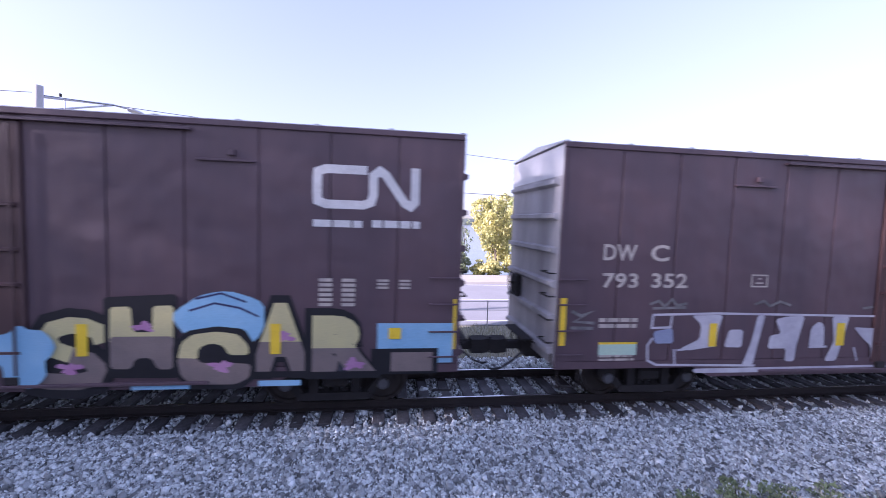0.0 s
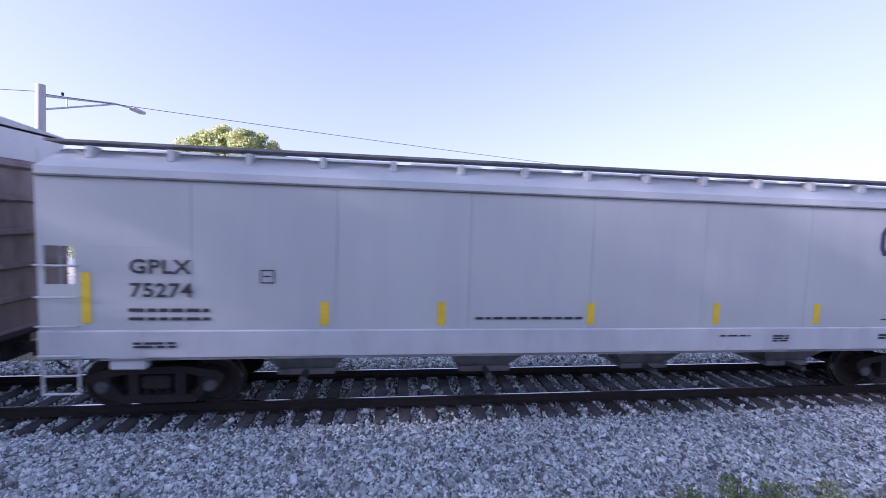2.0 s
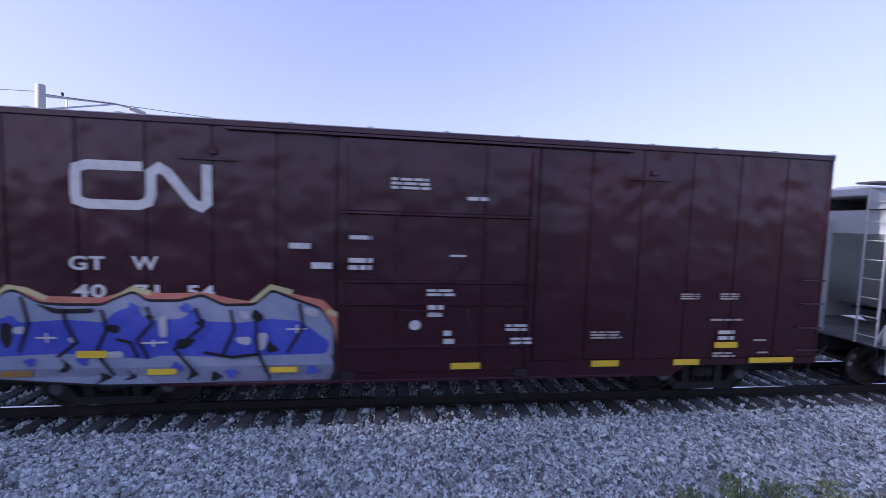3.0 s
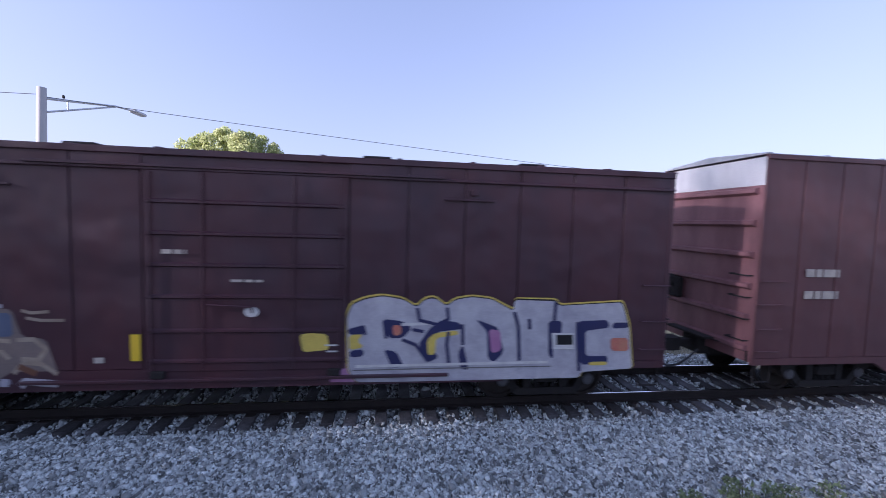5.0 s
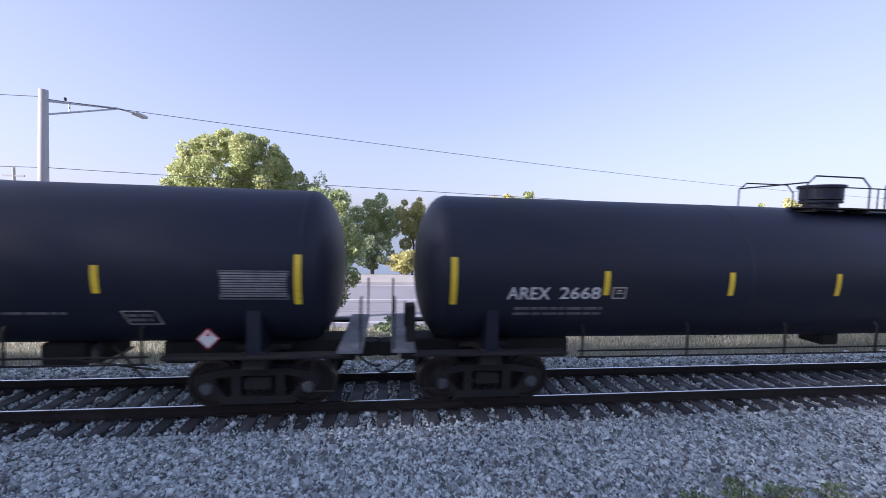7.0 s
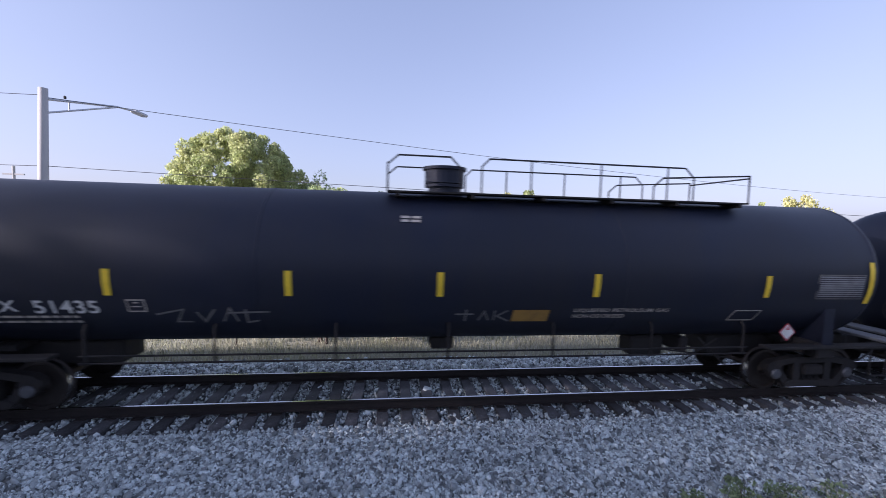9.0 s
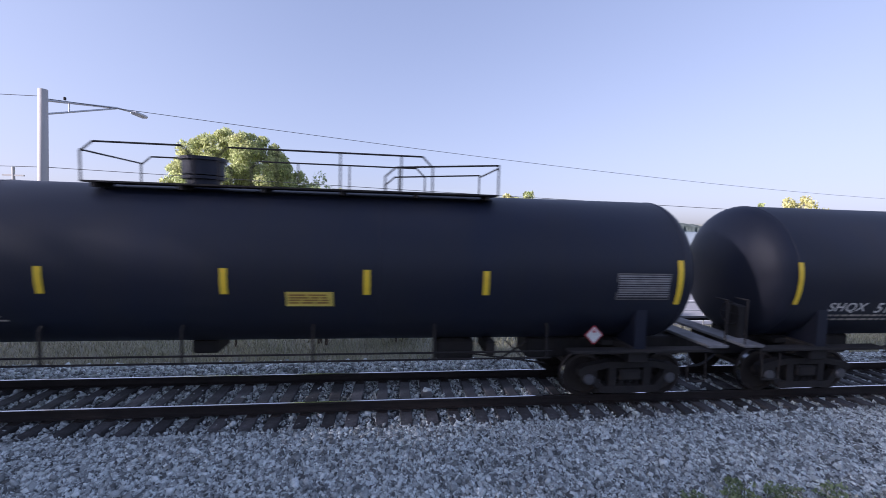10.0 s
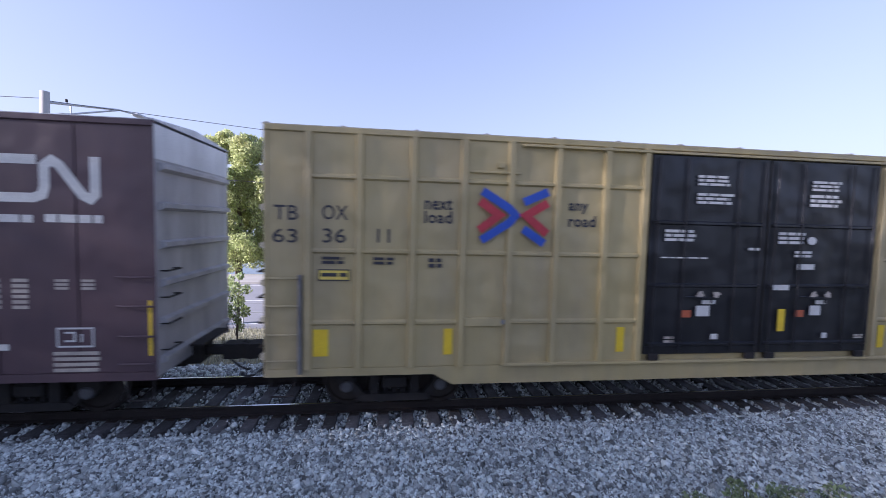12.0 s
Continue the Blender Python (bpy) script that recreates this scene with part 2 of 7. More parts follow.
M_g_cream = surface("spray_cream", (0.62, 0.56, 0.27), 0.5, second=(0.5, 0.45, 0.25), size=2, bump=0)
M_g_taupe = surface("spray_taupe", (0.24, 0.19, 0.17), 0.5, second=(0.16, 0.13, 0.12), size=2, bump=0)
M_g_sky = surface("spray_sky_blue", (0.25, 0.49, 0.68), 0.5, second=(0.36, 0.58, 0.74), size=2, bump=0)
M_g_blue = surface("spray_blue", (0.07, 0.09, 0.50), 0.5, second=(0.12, 0.15, 0.6), size=3, bump=0)
M_g_steel = surface("spray_silver_blue", (0.28, 0.32, 0.44), 0.45, second=(0.4, 0.44, 0.55), size=3, bump=0)
M_g_slate = surface("spray_slate", (0.11, 0.135, 0.21), 0.5, second=(0.16, 0.185, 0.27), size=3, bump=0)
M_g_plum = surface("dark_plum_repaint", (0.032, 0.018, 0.034), 0.5, second=(0.045, 0.025, 0.04), size=3, bump=0)
M_g_coral = surface("spray_coral", (0.58, 0.17, 0.13), 0.5, second=(0.6, 0.4, 0.2), size=2.5, bump=0)
M_g_silver = surface("spray_silver", (0.58, 0.57, 0.60), 0.4, second=(0.4, 0.38, 0.44), spread=0.8, size=3, bump=0)
M_g_pink = surface("spray_pink", (0.44, 0.20, 0.37), 0.5, second=(0.58, 0.36, 0.5), size=2.5, bump=0)
M_g_mint = surface("spray_mint", (0.50, 0.66, 0.50), 0.5, second=(0.42, 0.60, 0.52), size=2.5, bump=0)
M_g_rust = surface("spray_rust_brown", (0.20, 0.09, 0.05), 0.5, second=(0.14, 0.07, 0.05), size=2.5, bump=0)
M_g_navy = surface("spray_navy", (0.03, 0.035, 0.12), 0.5, second=(0.05, 0.04, 0.1), size=2.5, bump=0)
M_g_bone = surface("spray_bone", (0.42, 0.35, 0.27), 0.5, second=(0.27, 0.2, 0.15), spread=0.9, size=3, bump=0)
M_g_ivory = surface("spray_ivory", (0.76, 0.72, 0.62), 0.5, second=(0.6, 0.55, 0.46), spread=0.7, size=3, bump=0)
M_g_white = surface("spray_soft_white", (0.66, 0.64, 0.67), 0.5, second=(0.5, 0.47, 0.53), spread=0.9, size=2.2, bump=0)
M_g_dusk = surface("spray_dusk_grey", (0.2, 0.18, 0.24), 0.5, second=(0.34, 0.31, 0.38), spread=0.9, size=4, bump=0)


# ---- the ground, the track, the road and the lake ----
def sheet(name, profile, x0, x1, material, cols=1):
    """A sheet along x whose (y, z) profile is given."""
    bm = bmesh.new()
    rows = [[bm.verts.new((x0 + (x1 - x0) * i / cols, y, z)) for y, z in profile] for i in range(cols + 1)]
    for a, b in zip(rows, rows[1:]):
        for j in range(len(profile) - 1):
            bm.faces.new((a[j], b[j], b[j + 1], a[j + 1]))
    return part(name, bm, material)


ground = sheet("ground", [(-900, 1.95), (-40, 1.95), (-8.2, 1.95), (-6.9, 1.6), (-4.6, -0.35), (-3.9, -0.62), (-3.2, -0.56), (-1.75, -0.30), (1.75, -0.30), (2.4, -0.40), (3.0, -0.52),
                          (6.4, -0.47), (20.6, -0.5), (23, -0.55), (27, -2.0), (40, -4.5), (1200, -5), (1300, 12), (2500, 40)], -1800, 1800, M_grass_ground)
tagged(ground, "grassy earth falling from a bank to the track and lake", "ground", kind="structure")
bed = sheet("ballast_bed", [(-3.62, -0.60), (-1.75, -0.285), (-1.3, -0.275), (1.3, -0.275), (1.75, -0.28), (2.4, -0.38), (2.75, -0.46)], -60, 75, M_bed, 20)
tagged(bed, "dark grey ballast bed under the track, shade between stones painted in", "ballast", kind="structure")

track = thing("track", "single railway track of steel rails on wooden ties", "railway track", kind="structure")
RAIL = [(-0.075, -0.172), (-0.075, -0.158), (-0.012, -0.14), (-0.009, -0.05), (-0.036, -0.036), (-0.036, -0.004), (-0.030, 0), (0.030, 0), (0.036, -0.004), (0.036, -0.036), (0.009, -0.05), (0.012, -0.14), (0.075, -0.158), (0.075, -0.172)]
for y in (-0.7525, 0.7525):
    rail = part("rail", prism(bmesh.new(), [(y + u, v) for u, v in RAIL], "x", -90, 110), M_rail_side, track)
    part("railhead", boxes((-90, 110, y - 0.02, y + 0.02, 0.0, 0.0025)), M_rail_top, rail, "bright worn strip on top of the rail")
tie_mesh = [mesh_of(boxes((-0.113, 0.113, -1.295, 1.295, -0.36, -0.185), soft=0.012), "tie", M_tie) for k in range(1)][0]
plate_mesh = mesh_of(boxes((-0.09, 0.09, -0.16, 0.16, -0.186, -0.170), soft=0.004), "tie_plate", M_rail_side)
spike_mesh = mesh_of(boxes((-0.012, 0.012, -0.012, 0.012, -0.17, -0.148), (-0.02, 0.02, -0.022, 0.012, -0.15, -0.138)), "spike", M_rail_side)
rnd = random.Random(4)
for k in range(-40, 86):
    ob = new("tie", tie_mesh)
    ob.parent = track
    ob.matrix_basis = pose(-2.79 + 0.244 + k * 0.4885 + rnd.uniform(-0.035, 0.035), rnd.uniform(-0.03, 0.03), rnd.uniform(-0.012, 0.004), 0, 0, rnd.uniform(-1.1, 1.1))
    if -14 < k < 46:
        for y in (-0.7525, 0.7525):
            pl = new("tie_plate", plate_mesh)
            pl.parent = ob
            pl.matrix_basis = pose(0, y, 0.002)
            for dx, dy in ((-0.06, -0.1), (0.06, 0.1)):
                sp = new("spike", spike_mesh)
                sp.parent = ob
                sp.matrix_basis = pose(dx, y + dy, 0, 0, 0, 180 if dy < 0 else 0)


def scatter_stones(name, n, area, height, size, label, seed):
    """Angular stones, each a bent block, over a strip; height(y) gives the bed."""
    g = np.random.default_rng(seed)
    x0, x1, y0, y1 = area
    cx, cy = g.uniform(x0, x1, n), g.uniform(y0, y1, n)
    cz = np.array([height(v) for v in cy])
    s = size * np.exp(g.normal(0, 0.28, n))
    cube = np.array([(i, j, k) for i in (-1, 1) for j in (-1, 1) for k in (-1, 1)], float)
    v = cube[None] * (0.5 + g.uniform(-0.3, 0.12, (n, 8, 3))) * (s[:, None] * g.uniform(0.38, 1.45, (n, 3)))[:, None, :]
    q = g.normal(0, 1, (n, 4))
    q /= np.linalg.norm(q, axis=1, keepdims=True)
    w, x, y, z = q.T
    r = np.stack([1 - 2 * (y * y + z * z), 2 * (x * y - z * w), 2 * (x * z + y * w), 2 * (x * y + z * w), 1 - 2 * (x * x + z * z), 2 * (y * z - x * w),
                  2 * (x * z - y * w), 2 * (y * z + x * w), 1 - 2 * (x * x + y * y)], 1).reshape(n, 3, 3)
    v = np.einsum("nij,nkj->nki", r, v) + np.stack([cx, cy, cz + s * g.uniform(-0.25, 0.55, n)], 1)[:, None, :]
    quads = np.array([(0, 1, 3, 2), (4, 6, 7, 5), (0, 4, 5, 1), (2, 3, 7, 6), (0, 2, 6, 4), (1, 5, 7, 3)])
    f = (quads[None] + 8 * np.arange(n)[:, None, None]).reshape(-1, 4)
    me = bpy.data.meshes.new(name)
    me.vertices.add(n * 8)
    me.vertices.foreach_set("co", v.reshape(-1))
    me.loops.add(f.size)
    me.loops.foreach_set("vertex_index", f.reshape(-1))
    me.polygons.add(len(f))
    me.polygons.foreach_set("loop_start", np.arange(0, f.size, 4))
    me.materials.append(M_stone)
    me.update(calc_edges=True)
    me.validate()
    return tagged(new(name, me), label, "ballast", kind="stuff")


def near_bed(y):
    return -0.285 - 0.168 * max(0, -1.75 - y)


scatter_stones("ballast_stones", 150000, (-8.6, 15.2, -3.6, -1.36), near_bed, 0.040, "loose angular grey ballast stones on the shoulder", 1)
scatter_stones("crib_stones", 34000, (-9.5, 20, -1.38, 1.3), lambda y: -0.268, 0.046, "grey ballast stones packed between the ties", 2)
scatter_stones("far_ballast_stones", 30000, (-11, 22, 1.25, 2.8), lambda y: -0.24 if y < 1.7 else -0.24 - 0.2 * (y - 1.7), 0.056, "grey ballast stones beyond the far rail", 3)

road = part("road", boxes((-900, 900, 6.7, 17.3, -0.75, -0.425)), M_asphalt)
tagged(road, "grey asphalt lakeside road", "road", kind="structure")
for y, w in ((7.3, 0.12), (11.9, 0.12), (12.15, 0.0), (16.7, 0.12)):
    if w:
        tagged(part("road_line", boxes((-400, 500, y, y + w, -0.425, -0.420)), M_road_paint), "worn white painted road line", "road line", kind="structure")
kerb = part("kerb", boxes((-900, 900, 17.3, 17.5, -0.75, -0.28), soft=0.02), M_concrete)
tagged(kerb, "pale concrete kerb along the road", "kerb", kind="structure")
walkway = part("pavement", boxes((-900, 900, 17.5, 20.8, -0.75, -0.30)), M_concrete)
tagged(walkway, "pale concrete lakeside footway", "pavement", kind="structure")
lake = part("water", boxes((-1700, 1700, 29, 1195, -4.0, -3.0)), M_water)
tagged(lake, "calm pale blue lake", "water", kind="structure")
bm = bmesh.new()
rnd = random.Random(9)
prev = None
for i in range(341):
    x = -1700 + 10 * i
    h = 17 + 8 * noise.noise((x * 0.006, 0, 3)) + 5 * noise.noise((x * 0.03, 1, 3)) + rnd.uniform(-1.2, 1.2)
    cur = [bm.verts.new((x, 1150 + rnd.uniform(-8, 8), -3.2)), bm.verts.new((x, 1156, h * 0.6)), bm.verts.new((x, 1175, h))]
    if prev:
        bm.faces.new((prev[0], cur[0], cur[1], prev[1]))
        bm.faces.new((prev[1], cur[1], cur[2], prev[2]))
    prev = cur
tagged(part("backdrop", bm, M_shore), "wooded far shore of the lake", "backdrop", kind="structure")


# ---- plants ----
def leaves(name, clumps, n, size, material, parent, seed, flat=0.0, label=""):
    """n leaf blades in clumps (x, y, z, rx, ry, rz); most sit near the clump's skin."""
    g = np.random.default_rng(seed)
    c = np.array(clumps, float)
    w = (c[:, 3] * c[:, 4] * c[:, 5]) ** (2 / 3)
    which = g.choice(len(c), n, p=w / w.sum())
    d = g.normal(0, 1, (n, 3))
    d /= np.linalg.norm(d, axis=1, keepdims=True)
    p = c[which, :3] + d * c[which, 3:6] * (g.uniform(0.15, 1, (n, 1)) ** 0.4) * (1 + g.normal(0, 0.05, (n, 1)))
    a = g.normal(0, 1, (n, 3)) + np.array([0, 0, -flat])
    a /= np.linalg.norm(a, axis=1, keepdims=True)
    b = np.cross(a, g.normal(0, 1, (n, 3)))
    b /= np.linalg.norm(b, axis=1, keepdims=True)
    s = (size * np.exp(g.normal(0, 0.3, n)))[:, None]
    v = np.stack([p - a * s * 0.6, p + b * s * 0.3 - a * s * 0.05, p + a * s * 0.6, p - b * s * 0.3 - a * s * 0.05], 1)
    me = bpy.data.meshes.new(name)
    me.vertices.add(n * 4)
    me.vertices.foreach_set("co", v.reshape(-1))
    me.loops.add(n * 4)
    me.loops.foreach_set("vertex_index", np.arange(n * 4))
    me.polygons.add(n)
    me.polygons.foreach_set("loop_start", np.arange(0, n * 4, 4))
    me.materials.append(material)
    me.update(calc_edges=True)
    ob = new(name, me)
    ob.parent = parent
    if label:
        ob["label"] = label
    return ob


def plant(name, label, category, x, y, base, height, radius, material, n, leaf, seed, trunk=0.25, low=0.3, lobes=16, stems=1, group="", tuft=1.0):
    """A tree or shrub: tapered trunk(s) with limbs up into an uneven crown of leaf clumps."""
    t = thing(name, label, category, group)
    t.location = (x, y, base)
    r = random.Random(seed)
    clumps = []
    mid_z, half_z = height * (1 + low) / 2, height * (1 - low) / 2
    for i in range(lobes):
        up = 1 - 2 * (i + 0.5) / lobes
        ang, out = i * 2.4 + r.uniform(-0.4, 0.4), math.sqrt(1 - up * up)
        k = tuft * radius * r.uniform(0.17, 0.36) * (0.75 + 0.5 * out)
        f = r.uniform(0.55, 0.9) if tuft == 1 else r.uniform(0.6, 1.0)
        clumps.append((math.cos(ang) * out * radius * f, math.sin(ang) * out * radius * f, mid_z + up * half_z * min(0.86, f + 0.12), k, k, k * r.uniform(0.65, 0.95) * min(1.3, half_z / radius)))
    clumps.append((0, 0, mid_z, radius * 0.5, radius * 0.5, half_z * 0.55 * tuft))
    bm = bmesh.new()
    for q in range(stems):
        sx, sy = (r.uniform(-0.3, 0.3) * radius, r.uniform(-0.3, 0.3) * radius) if stems > 1 else (0, 0)
        pts = [Vector((sx * (0.4 + 0.25 * j) + r.uniform(-0.05, 0.05) * radius, sy * (0.4 + 0.25 * j), height * 0.22 * j - (0.1 if j == 0 else 0))) for j in range(5)]
        for j in range(4):
            rod(bm, pts[j], pts[j + 1], trunk * (1 - 0.22 * j), 7, trunk * (1 - 0.22 * (j + 1)))
    trunk_ob = part("trunk", bm, M_bark, t)
    for i, c in enumerate(clumps):
        if i % max(1, lobes // 9) == 0:
            lim = bmesh.new()
            z0 = max(height * 0.15, c[2] - height * 0.22)
            mid = (c[0] * 0.5, c[1] * 0.5, (z0 + c[2]) / 2 + 0.03 * height)
            rod(lim, (0, 0, z0), mid, trunk * 0.35, 6, trunk * 0.25)
            rod(lim, mid, c[:3], trunk * 0.25, 6, trunk * 0.08)
            part("limb", lim, M_bark, t)
    leaves("crown", clumps, n, leaf, material, t, seed)
    return t


plant("tree", "large round sunlit tree with yellow-green leaves by the lake", "tree", -13.0, 29, -2.4, 13.9, 5.4, M_leaf, 110000, 0.17, 11, 0.35, 0.1, 440, tuft=0.34)
plant("tree", "dark green lakeside tree behind the larger one", "tree", -8.6, 34, -3, 10.2, 2.6, M_leaf_dark, 16000, 0.16, 12, 0.25, 0.3, 18)
plant("tree", "slender tree with sparse feathery grey branches", "tree", -7.0, 30, -2.6, 10.4, 2.4, M_leaf_pale, 3600, 0.15, 13, 0.16, 0.35, 16)
plant("tree", "small yellowish lakeside tree", "tree", -1.4, 30, -2.6, 8.6, 2.3, M_leaf_pale, 16000, 0.14, 14, 0.14, 0.3, 16)
plant("tree", "thin young tree with yellowish crown by the lake", "tree", 2.4, 32, -2.8, 9.2, 1.9, M_leaf_gold, 13000, 0.14, 15, 0.12, 0.35, 14)
plant("tree", "yellow tree on the lake shore", "tree", 9.6, 26, -1.6, 8.0, 2.3, M_leaf_gold, 9500, 0.2, 16, 0.16, 0.2, 20)
plant("tree", "bare young sapling with few leaves", "tree", 6.3, 24, -0.8, 4.8, 0.8, M_leaf_dark, 420, 0.14, 17, 0.05, 0.3, 10)
plant("tree", "distant golden tree above the shore", "tree", 55, 40, -4, 12.9, 3.0, M_leaf_gold, 4500, 0.3, 18, 0.2, 0.3, 16)
plant("tree", "distant yellowish tree on the shore", "tree", 16.3, 40, -4, 11.8, 2.4, M_leaf, 3800, 0.3, 19, 0.2, 0.3, 14)
plant("tree", "distant thin tree on the shore", "tree", 50.5, 42, -4, 12.0, 1.8, M_leaf, 2200, 0.26, 29, 0.16, 0.3, 12)
for i, (x, y, h, r, m, n) in enumerate([(-20, 24, 3.4, 2.6, M_leaf_dark, 5000), (-11.5, 24.5, 3.6, 2.4, M_leaf, 5000), (-7.2, 24, 4.6, 2.2, M_leaf_dark, 5200), (-4.2, 24.5, 5.4, 2.2, M_leaf_dark, 5600),
                                        (-1.2, 23.8, 3.6, 1.7, M_leaf_dark, 4200), (1.4, 22.8, 2.5, 1.6, M_leaf_gold, 4600), (3.4, 23.6, 3.0, 1.4, M_leaf_dark, 3600), (5.4, 22.6, 2.4, 1.3, M_leaf_dark, 3600),
                                        (7.9, 22.4, 1.7, 1.4, M_leaf_gold, 3600), (10.8, 23, 2.4, 1.5, M_leaf_gold, 3600), (13.6, 23.5, 2.6, 1.8, M_leaf_pale, 3600), (17.5, 24, 2.8, 2.0, M_leaf_dark, 3600), (22, 24, 2.9, 2.1, M_leaf, 3600),
                                        (-26, 25, 3.5, 2.6, M_leaf, 3600), (27, 24.5, 3, 2.2, M_leaf_pale, 3000)]):
    plant("shrub", ("golden" if m is M_leaf_gold else "dark green" if m is M_leaf_dark else "green") + " leafy shrub beside the lakeside footway", "shrub", x, y, -0.9, h, r, m, n, 0.15, 40 + i, 0.05, 0.12, 16, 3, "lakeside shrubs")
plant("shrub", "tall pale green bush between track and road", "shrub", -2.05, 4.7, -0.5, 5.5, 1.15, M_leaf_pale, 20000, 0.085, 71, 0.05, 0.12, 30, 4)
plant("shrub", "small upright weedy shrub beside the track", "shrub", -4.75, 4.6, -0.5, 2.5, 0.5, M_leaf_pale, 1500, 0.075, 72, 0.02, 0.15, 12, 3)
plant("shrub", "low weedy bush in the trackside grass", "shrub", 0.4, 4.9, -0.5, 0.9, 0.8, M_weed, 900, 0.1, 73, 0.02, 0.2, 10, 3)


def grass(name, n, area, z, h, material, label, seed):
    g = np.random.default_rng(seed)
    x0, x1, y0, y1 = area
    bx, by = g.uniform(x0, x1, n), g.uniform(y0, y1, n)
    a = g.uniform(0, 6.28, n)
    hh = h * g.uniform(0.4, 1.25, n)
    w, lean = 0.012, g.normal(0, 0.35, (n, 2)) * hh[:, None]
    v = np.zeros((n, 3, 3))
    v[:, 0] = np.stack([bx - w * np.cos(a), by - w * np.sin(a), np.full(n, z)], 1)
    v[:, 1] = np.stack([bx + w * np.cos(a), by + w * np.sin(a), np.full(n, z)], 1)
    v[:, 2] = np.stack([bx + lean[:, 0], by + lean[:, 1], z + hh], 1)
    me = bpy.data.meshes.new(name)
    me.vertices.add(n * 3)
    me.vertices.foreach_set("co", v.reshape(-1))
    me.loops.add(n * 3)
    me.loops.foreach_set("vertex_index", np.arange(n * 3))
    me.polygons.add(n)
    me.polygons.foreach_set("loop_start", np.arange(0, n * 3, 3))
    me.materials.append(material)
    me.update(calc_edges=True)
    return tagged(new(name, me), label, "grass", kind="stuff")


grass("verge_grass", 30000, (-14, 26, 2.75, 6.6), -0.5, 0.2, M_dry_grass, "rough grass verge between track and road", 5)
for i, (x, y, h, r, n) in enumerate([(5.25, -3.62, 0.42, 0.30, 420), (4.5, -3.62, 0.26, 0.25, 260), (6.0, -3.66, 0.3, 0.34, 330), (6.75, -3.72, 0.3, 0.3, 300), (-5.35, -3.0, 0.3, 0.18, 120), (-4.5, -3.05, 0.2, 0.16, 80)]):
    wd = plant("weed", "low green weed growing at the ballast edge", "weed", x, y, -0.62, h + 0.12, r, M_weed, n, 0.05, 90 + i, 0.006, 0.15, 9, 5, "ballast weeds")
    if i in (2, 3):
        tagged(leaves("flower_heads", [(0, 0, h * 0.95, r * 0.9, r * 0.8, 0.06)], 70, 0.035, M_flower, wd, 120 + i), "dry whitish flower heads", kind="stuff")
grass("bank_grass", 5000, (-6, 9, -4.6, -3.75), -0.55, 0.16, M_weed, "thin grass at the foot of the bank", 8)

# ---- lamp post, wires, fence ----
lamp = thing("street_lamp", "tall wooden utility pole carrying a street lamp arm", "street lamp")
lamp.location = (-11.07, 6.2, -0.5)
part("pole", rod(bmesh.new(), (-0.25, 0, -0.3), (0.0, 0, 7.97), 0.17, 14, 0.125), M_wood_pole, lamp, smooth=True)
arm = bmesh.new()
for a, b, c in (((0.05, 0.05, 7.64), (0.05, 3.55, 8.33), 0.04), ((0.05, 3.55, 8.33), (0.05, 4.8, 8.45), 0.035), ((0.05, 0.05, 7.21), (0.05, 3.5, 8.30), 0.032), ((0.05, 1.0, 7.48), (0.05, 1.0, 7.83), 0.022)):
    rod(arm, a, b, c)
part("lamp_arm", arm, M_galv, lamp, "braced metal lamp arm")
part("lamp_head", boxes((-0.1, 0.2, 4.6, 5.45, 8.36, 8.5), soft=0.05), M_galv, lamp, "flat grey lamp head")
part("insulator", boxes((0.02, 0.08, 0.78, 0.86, 7.86, 7.97), soft=0.015), M_under, lamp)


def wire(label, a, b, sag, r=0.010):
    bm = bmesh.new()
    a, b = Vector(a), Vector(b)
    pts = [a.lerp(b, i / 24) - Vector((0, 0, 4 * sag * (i / 24) * (1 - i / 24))) for i in range(25)]
    tube(bm, pts, r, 5)
    return tagged(part("overhead_wire", bm, M_wire), label, "wire")


wire("upper cable strung from the lamp pole across the road", (-11.0, 6.3, 7.2), (40.4, 20.0, 6.5), 0.35)
wire("upper cable running on from the lamp pole", (-60, 5.0, 7.6), (-11.1, 6.2, 7.25), 0.3)
wire("lower cable along the road", (-11.05, 6.2, 5.0), (45, 6.4, 3.9), 0.1)
wire("lower cable running on along the road", (-60, 6.1, 5.4), (-11.05, 6.2, 5.0), 0.25)
far_pole = thing("utility_pole", "distant thin wooden utility pole by the shore", "utility pole")
part("pole", rod(bmesh.new(), (-31.2, 30, -2.5), (-31.1, 30, 7.2), 0.13, 10, 0.1), M_wood_pole, far_pole)
part("crossarm", boxes((-31.9, -30.3, 29.92, 30.04, 6.45, 6.57)), M_wood_pole, far_pole)
fence = thing("wire_fence", "low wire fence with thin posts beside the road", "fence")
for x in range(-15, 31, 3):
    part("post", rod(bmesh.new(), (x + 0.9, 6.3, -0.6), (x + 0.9, 6.3, 0.62), 0.022, 8), M_galv, fence)
for z in (0.25, 0.58):
    part("strand", rod(bmesh.new(), (-15, 6.3, z), (31, 6.3, z), 0.012, 6), M_galv, fence)

# Unseen trees added beside and behind the camera keep low sun off the track.
for i in range(8):
    plant("tree", "added unseen thin-leaved tree on the bank to hold back the sun", "tree", -33 + (i % 2) * 2.5, -6.2 - 2.5 * i, 0.8 if i < 2 else 1.9, 19.5, 3.1, M_leaf_dark, 9000, 0.22, 200 + i, 0.2, 0.0, 60, 1, "bank trees", tuft=1.3)
